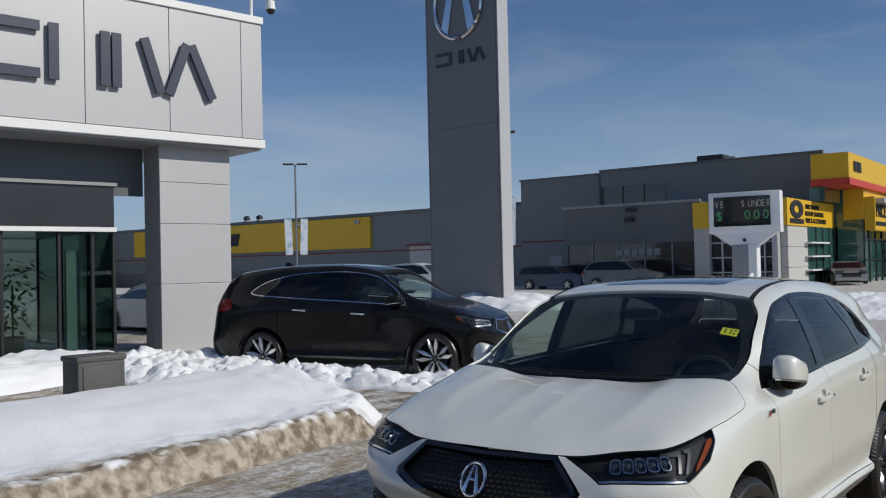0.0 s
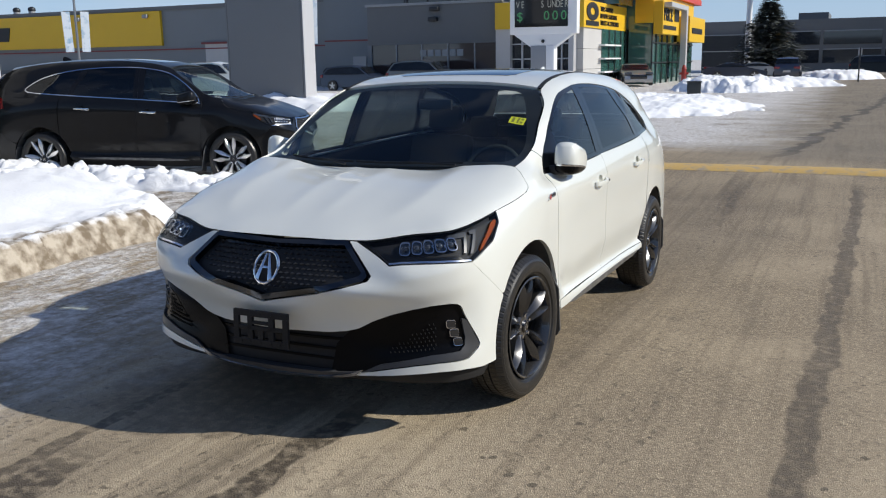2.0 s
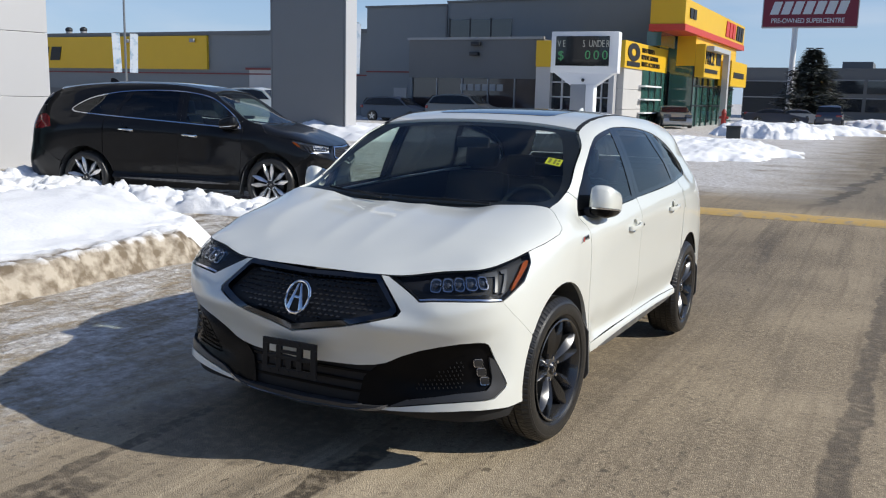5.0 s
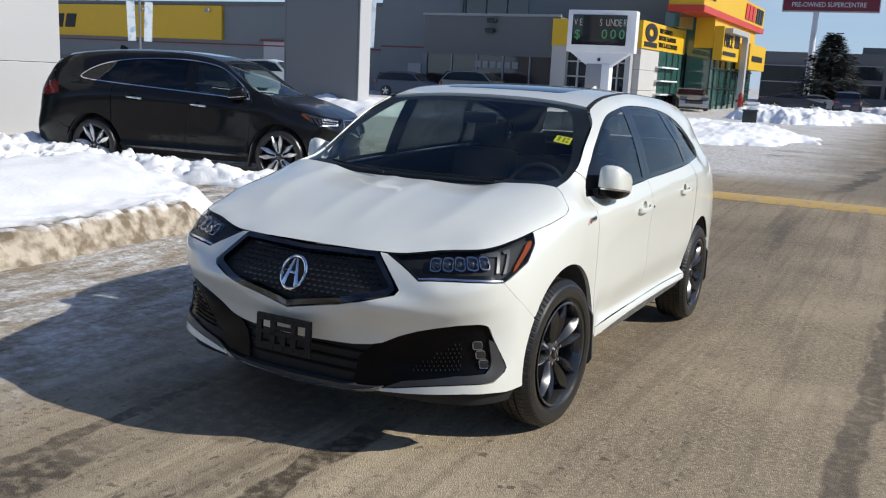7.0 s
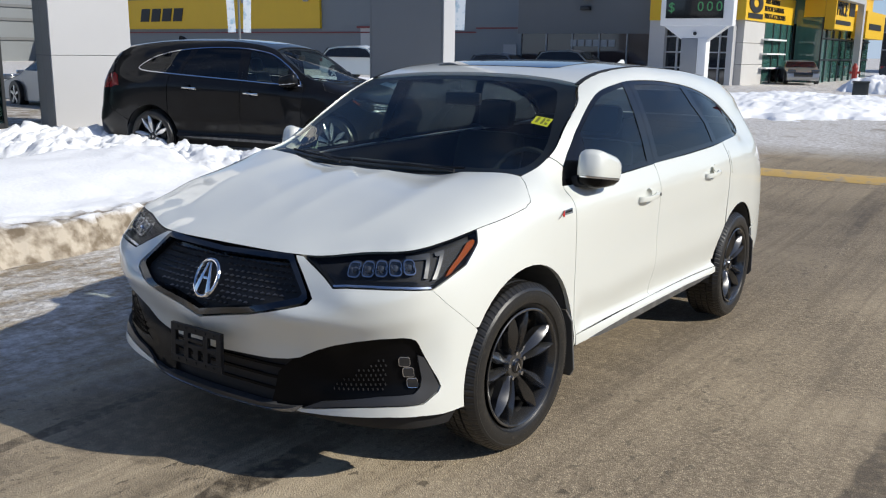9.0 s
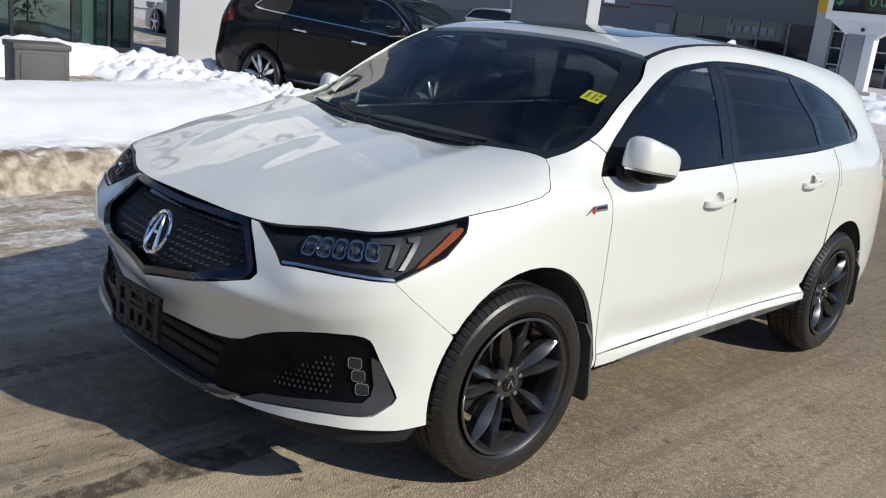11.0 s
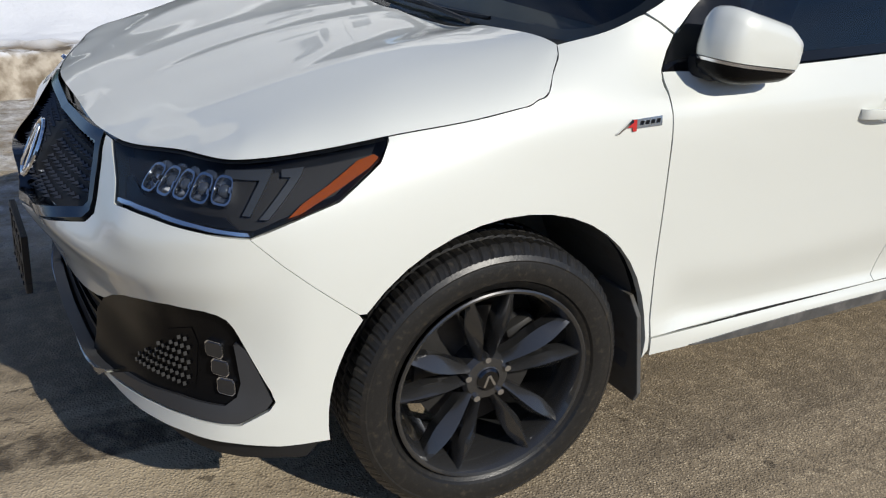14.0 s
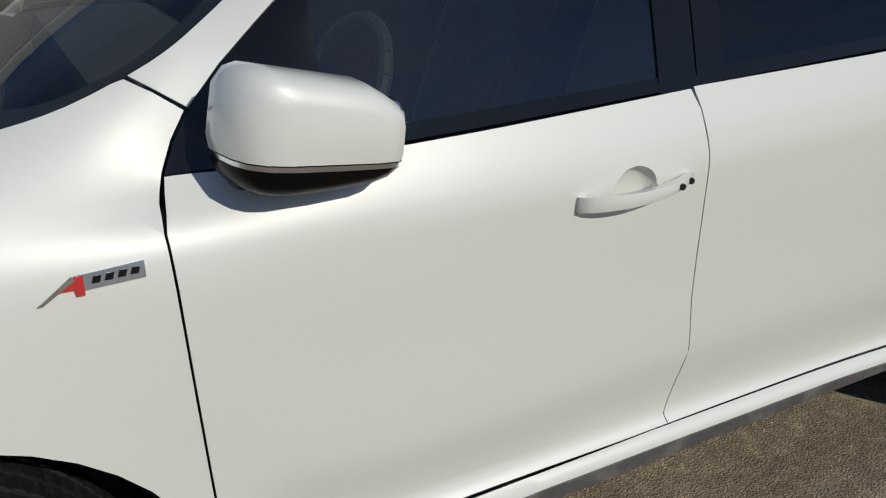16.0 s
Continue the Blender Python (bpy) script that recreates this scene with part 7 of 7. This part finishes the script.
def lamp_post(m, h, banners):
    lp = thing("lamp_post", m, "slim steel car park lamp post" + (" with two hanging banners" if banners else ""), "lamp post", "lamp posts")
    part("pole", rod((0, 0, 0), (0, 0, h), .09, .06, 12), STEEL, lp)
    for k in (1, -1):
        part("lamp_head", smooth(box(k * .1, k * .85, -.16, .16, h - .02, h + .08, .02) if k > 0 else box(-.85, -.1, -.16, .16, h - .02, h + .08, .02)), MULLION, lp)
        if banners:
            z0 = 2.7
            bn = part("banner", box(k * .16 if k > 0 else -.66, .66 if k > 0 else -.16, -.01, .01, z0, z0 + 2.5, m=Matrix.Rotation(.03 * k, 4, 'Y')), BANNER, lp)
            part("banner_rod", rod((k * .05, 0, z0 + 2.52), (k * .7, 0, z0 + 2.52), .02), STEEL, bn)
    return lp


lamp_post(pose(-43.4, 39.4, 0, 0, 0, 45), 9.0, True)
lamp_post(pose(-6.9, 100, 0, 0, 0, 15), 7.6, False)
lamp_post(pose(-23.4, 35.0, 0, 0, 0, 35), 8.6, True)

# ---- parked cars further off ----
# silver paint made darker: the building's shade is put into its colour
PAINT_SILVER_SHADED = material("shaded_silver_paint", (0.13, 0.135, 0.14), 0.35, metal=0.5, coat=0.8, vary=0.05)


def far_car(m, paint, label, l=4.7, w=1.86, h=1.66, boot=False):
    """A parked car seen from afar: shaped body, cabin with windows, lamps and wheels."""
    car = thing("parked_car", m, label, "car", "cars on the lot")
    if boot:
        prof = [(0, .35), (.02, .62), (.12, .74), (.9, .88), (1.35, .98), (2.0, 1.36), (2.6, 1.44), (3.2, 1.42), (3.95, 1.10), (4.6, 1.04), (4.75, .95), (4.8, .55), (4.7, .28), (.1, .22)]
    else:
        prof = [(0, .4), (.02, .70), (.15, .84), (.95, .98), (1.2, 1.06), (1.85, 1.52), (2.4, 1.62), (3.6, 1.60), (4.2, 1.50), (4.5, 1.12), (4.62, .95), (4.65, .5), (4.5, .28), (.1, .22)]
    k = l / prof[10][0]
    bm = bmesh.new()
    rows = []
    for x, sq in ((-1, .0), (-.97, .02), (-.5, .0), (0, -.012), (.5, .0), (.97, .02), (1, .0)):
        row = []
        for y, z in prof:
            t = max(z - .95, 0) / .7
            inw = 1 - .27 * t
            pinch = 1 - .10 * (abs(2 * y / prof[10][0] - 1)) ** 3
            row.append(bm.verts.new((x * w / 2 * inw * pinch, y * k, z * h / 1.62 * (1 - .03 * abs(x)))))
        rows.append(row)
    for p, q in zip(rows, rows[1:]):
        for j in range(len(prof)):
            bm.faces.new((p[j], p[(j + 1) % len(prof)], q[(j + 1) % len(prof)], q[j]))
    bm.faces.new(rows[0])
    bm.faces.new(rows[-1])
    bmesh.ops.recalc_face_normals(bm, faces=bm.faces)
    bmesh.ops.bevel(bm, geom=list(bm.edges), offset=.02, segments=1, affect='EDGES')
    part("body", smooth(bm, .5), paint, car)
    z0 = .98 * h / 1.62
    cab = [(prof[4][0] + .18, 1.05), (prof[5][0] + .05, prof[5][1] - .10), (prof[6][0], prof[6][1] - .12), (prof[7][0], prof[7][1] - .12), (prof[8][0] - .12, 1.12 if boot else 1.40), ((prof[8][0] - .12) if boot else prof[9][0] - .1, 1.05)]
    for sgn in (1, -1):
        b = bmesh.new()
        vs = []
        for y, z in cab:
            t = max(z - .95, 0) / .7
            vs.append(b.verts.new((sgn * (w / 2 * (1 - .27 * t) + .012), y * k, z * h / 1.62)))
        b.faces.new(vs)
        bmesh.ops.solidify(b, geom=list(b.faces), thickness=.01)
        part("side_window", b, PANE_DARK, car)
        for y in (.95 * k, 3.72 * k):
            wl_ = part("wheel", smooth(revolve([(.2, -.10), (.33, -.11), (.345, -.08), (.345, .08), (.33, .11), (.22, .11), (.21, .08), (.0, .07)], 28), .5), RUBBER, car)
            wl_.matrix_local = pose(sgn * (w / 2 - .10), y, .345, 0, 0, 0 if sgn > 0 else 180)
            for i in range(5):
                sp = part("spoke", box(.085, .115, -.03, .03, .03, .22, m=Matrix.Rotation(2 * math.pi * i / 5, 4, 'X')), RIM_BRIGHT, wl_)
        part("head_lamp", smooth(box(sgn * .62 - .22, sgn * .62 + .22, .03, .22, .68, .82, .03)), LED_LENS, car)
        part("tail_lamp", smooth(box(sgn * .66 - .2, sgn * .66 + .2, l - .16, l + .01, .84, 1.02, .03)), RED_LENS, car)
    p5, p4 = prof[5], prof[4]
    b = bmesh.new()
    vs = [b.verts.new((x * w / 2 * (1 - .27 * max(z - .95, 0) / .7) * .93, (y - .035) * k, (z + .015) * h / 1.62)) for x, y, z in ((-1, p4[0] + .05, p4[1] + .03), (1, p4[0] + .05, p4[1] + .03), (1, p5[0] - .03, p5[1] - .03), (-1, p5[0] - .03, p5[1] - .03))]
    b.faces.new(vs)
    bmesh.ops.solidify(b, geom=list(b.faces), thickness=.01)
    part("windscreen", b, PANE_DARK, car)
    p8, p9 = (prof[7], prof[8]) if boot else (prof[8], prof[9])
    b = bmesh.new()
    vs = [b.verts.new((x * w / 2 * (1 - .27 * max(z - .95, 0) / .7) * .9, (y + .035) * k, (z + .012) * h / 1.62)) for x, y, z in ((-1, p8[0] + .05, p8[1] - .03), (1, p8[0] + .05, p8[1] - .03), (1, p9[0] - .05, p9[1] + .03), (-1, p9[0] - .05, p9[1] + .03))]
    b.faces.new(vs)
    bmesh.ops.solidify(b, geom=list(b.faces), thickness=.01)
    part("rear_window", b, PANE_DARK, car)
    part("grille", smooth(box(-.5, .5, -.02, .1, .42, .66, .03)), PIANO, car)
    part("plate_blank", box(-.25, .25, l - .02, l + .03, .62, .76), PANEL, car)
    return car


far_car(pose(-24.2, 32.6, .2, 0, 0, 94), PAINT_WHITE, "white crossover parked before the grey wall", 4.8, 1.9, 1.68)
far_car(pose(-18.4, 44.0, .1, 0, 0, 90), PAINT_SILVER_SHADED, "silver estate car parked under the shop windows", 4.7, 1.85, 1.75)
far_car(pose(-23.8, 45.2, 0, 0, 0, 90), PAINT_BLUE, "dark car parked under the shop windows", 4.6, 1.85, 1.6)
far_car(pose(-9.7, 50.1, .1, 0, 0, 20), PAINT_SILVER, "silver-grey saloon parked beside the glazed corner", 4.7, 1.86, 1.5, True)
far_car(pose(-4.4, 72, 0, 0, 0, 96), PAINT_BLUE, "dark blue saloon parked behind the snow heap", 4.8, 1.84, 1.5, True)
far_car(pose(-3.0, 76.5, 0, 0, 0, 96), PAINT_SILVER, "silver saloon parked behind the snow heap", 4.7, 1.84, 1.5, True)
far_car(pose(-2.6, 69, 0, 0, 0, 182), PAINT_BLUE, "dark van-like car parked by the far ridge", 4.6, 1.86, 1.7)
far_car(pose(6.5, 84, 0, 0, 0, 92), PAINT_BLACK, "black pickup-sized car parked by the office block", 5.2, 1.9, 1.75)
far_car(pose(-19.4, 10.2, .1, 0, 0, 262), PAINT_SILVER, "silver saloon parked past the showroom corner", 4.7, 1.84, 1.45, True)
far_car(pose(-22.9, 12.6, .1, 0, 0, 262), PAINT_SILVER, "grey saloon parked behind the showroom", 4.7, 1.84, 1.45, True)
far_car(pose(-26.5, 15.2, .1, 0, 0, 262), PAINT_BLUE, "dark saloon parked behind the showroom", 4.7, 1.84, 1.5, True)
far_car(pose(-30.0, 18.2, .1, 0, 0, 262), PAINT_BLACK, "black crossover parked behind the showroom", 4.7, 1.84, 1.66)

# ---- tree, bin, hydrant, marker ----
BARK = material("spruce_bark", (.06, .045, .035), .9, vary=.3, scale=6, bump=.01)
NEEDLE = material("spruce_needles", (.085, .098, .088), .7, vary=.3, scale=3)
tree = thing("spruce_tree", pose(-5.5, 84, 0) @ Matrix.Diagonal((1.02, 1.02, .74, 1)), "dark green spruce with a ragged outline", "tree")
part("trunk", rod((0, 0, 0), (0, 0, 8.6), .32, .05, 10), BARK, tree)
bm = bmesh.new()
rng = random.Random(9)
for i in range(5600):
    z = .9 + 8.0 * rng.random() ** 1.15
    rmax = 3.0 * max(1 - ((z - .5) / 8.6) ** 1.7, .02) ** .85 * (1 + .16 * math.sin(z * 2.3) + .10 * math.sin(z * 5.1 + rng.random()))
    a, r = rng.uniform(0, 6.283), rmax * rng.uniform(.25, 1.05) ** .6
    p = Vector((r * math.cos(a), r * math.sin(a), z - .12 * r))
    d = Vector((math.cos(a + rng.uniform(-.5, .5)), math.sin(a + rng.uniform(-.5, .5)), rng.uniform(-.45, .35))) * rng.uniform(.3, .62)
    s_ = d.cross(Vector((0, 0, 1))).normalized() * rng.uniform(.12, .26)
    bm.faces.new([bm.verts.new(q) for q in (p - s_, p + d - s_ * .3, p + d * 1.1 + s_ * .3, p + s_)])
part("crown", bm, NEEDLE, tree)
BIN = material("dark_bin_plastic", (.03, .034, .033), .6, vary=.15)
bn = thing("grit_bin", pose(-3.75, 33.4, .30, 0, 0, 8), "small dark grit bin in the snow", "bin")
part("tub", smooth(box(-.27, .27, -.22, .22, -.3, .40, .03)), BIN, bn)
part("lid", smooth(box(-.30, .30, -.25, .25, .40, .46, .02)), BIN, bn)
hy = thing("fire_hydrant", pose(-7.3, 51.4, .0), "red fire hydrant among the snow", "hydrant")
HYD = material("red_hydrant_paint", (.32, .03, .02), .5, vary=.1)
part("barrel", rod((0, 0, 0), (0, 0, 1.05), .14, .14, 14), HYD, hy)
part("bonnet_cap", rod((0, 0, 1.05), (0, 0, 1.3), .17, .06, 14), HYD, hy)
for k in (1, -1):
    part("outlet", rod((k * .1, 0, .8), (k * .27, 0, .8), .07, .07, 10), HYD, hy)
mk = thing("marker_post", pose(2.2, 62, 0), "thin dark marker post by the lane", "post")
part("post", rod((0, 0, 0), (0, 0, 2.2), .05, .05, 8), MULLION, mk)
part("blade", box(-.12, .12, -.02, .02, 1.7, 2.2), PANEL, mk)

# plain unseen halls, added to close the place across the lane and behind
for nm, x0, x1, y0, y1, hh in (("hall", 34, 60, -60, 90, 7.0), ("hall", -60, 20, -62, -44, 6.5)):
    h_ = thing(nm, pose(0, 0, 0), "plain grey hall added out of view", "building")
    part("wall", box(x0, x1, y0, y1, 0, hh), SIDING, h_)
    part("coping", box(x0 - .1, x1 + .1, y0 - .1, y1 + .1, hh, hh + .3), SIDING_DARK, h_)
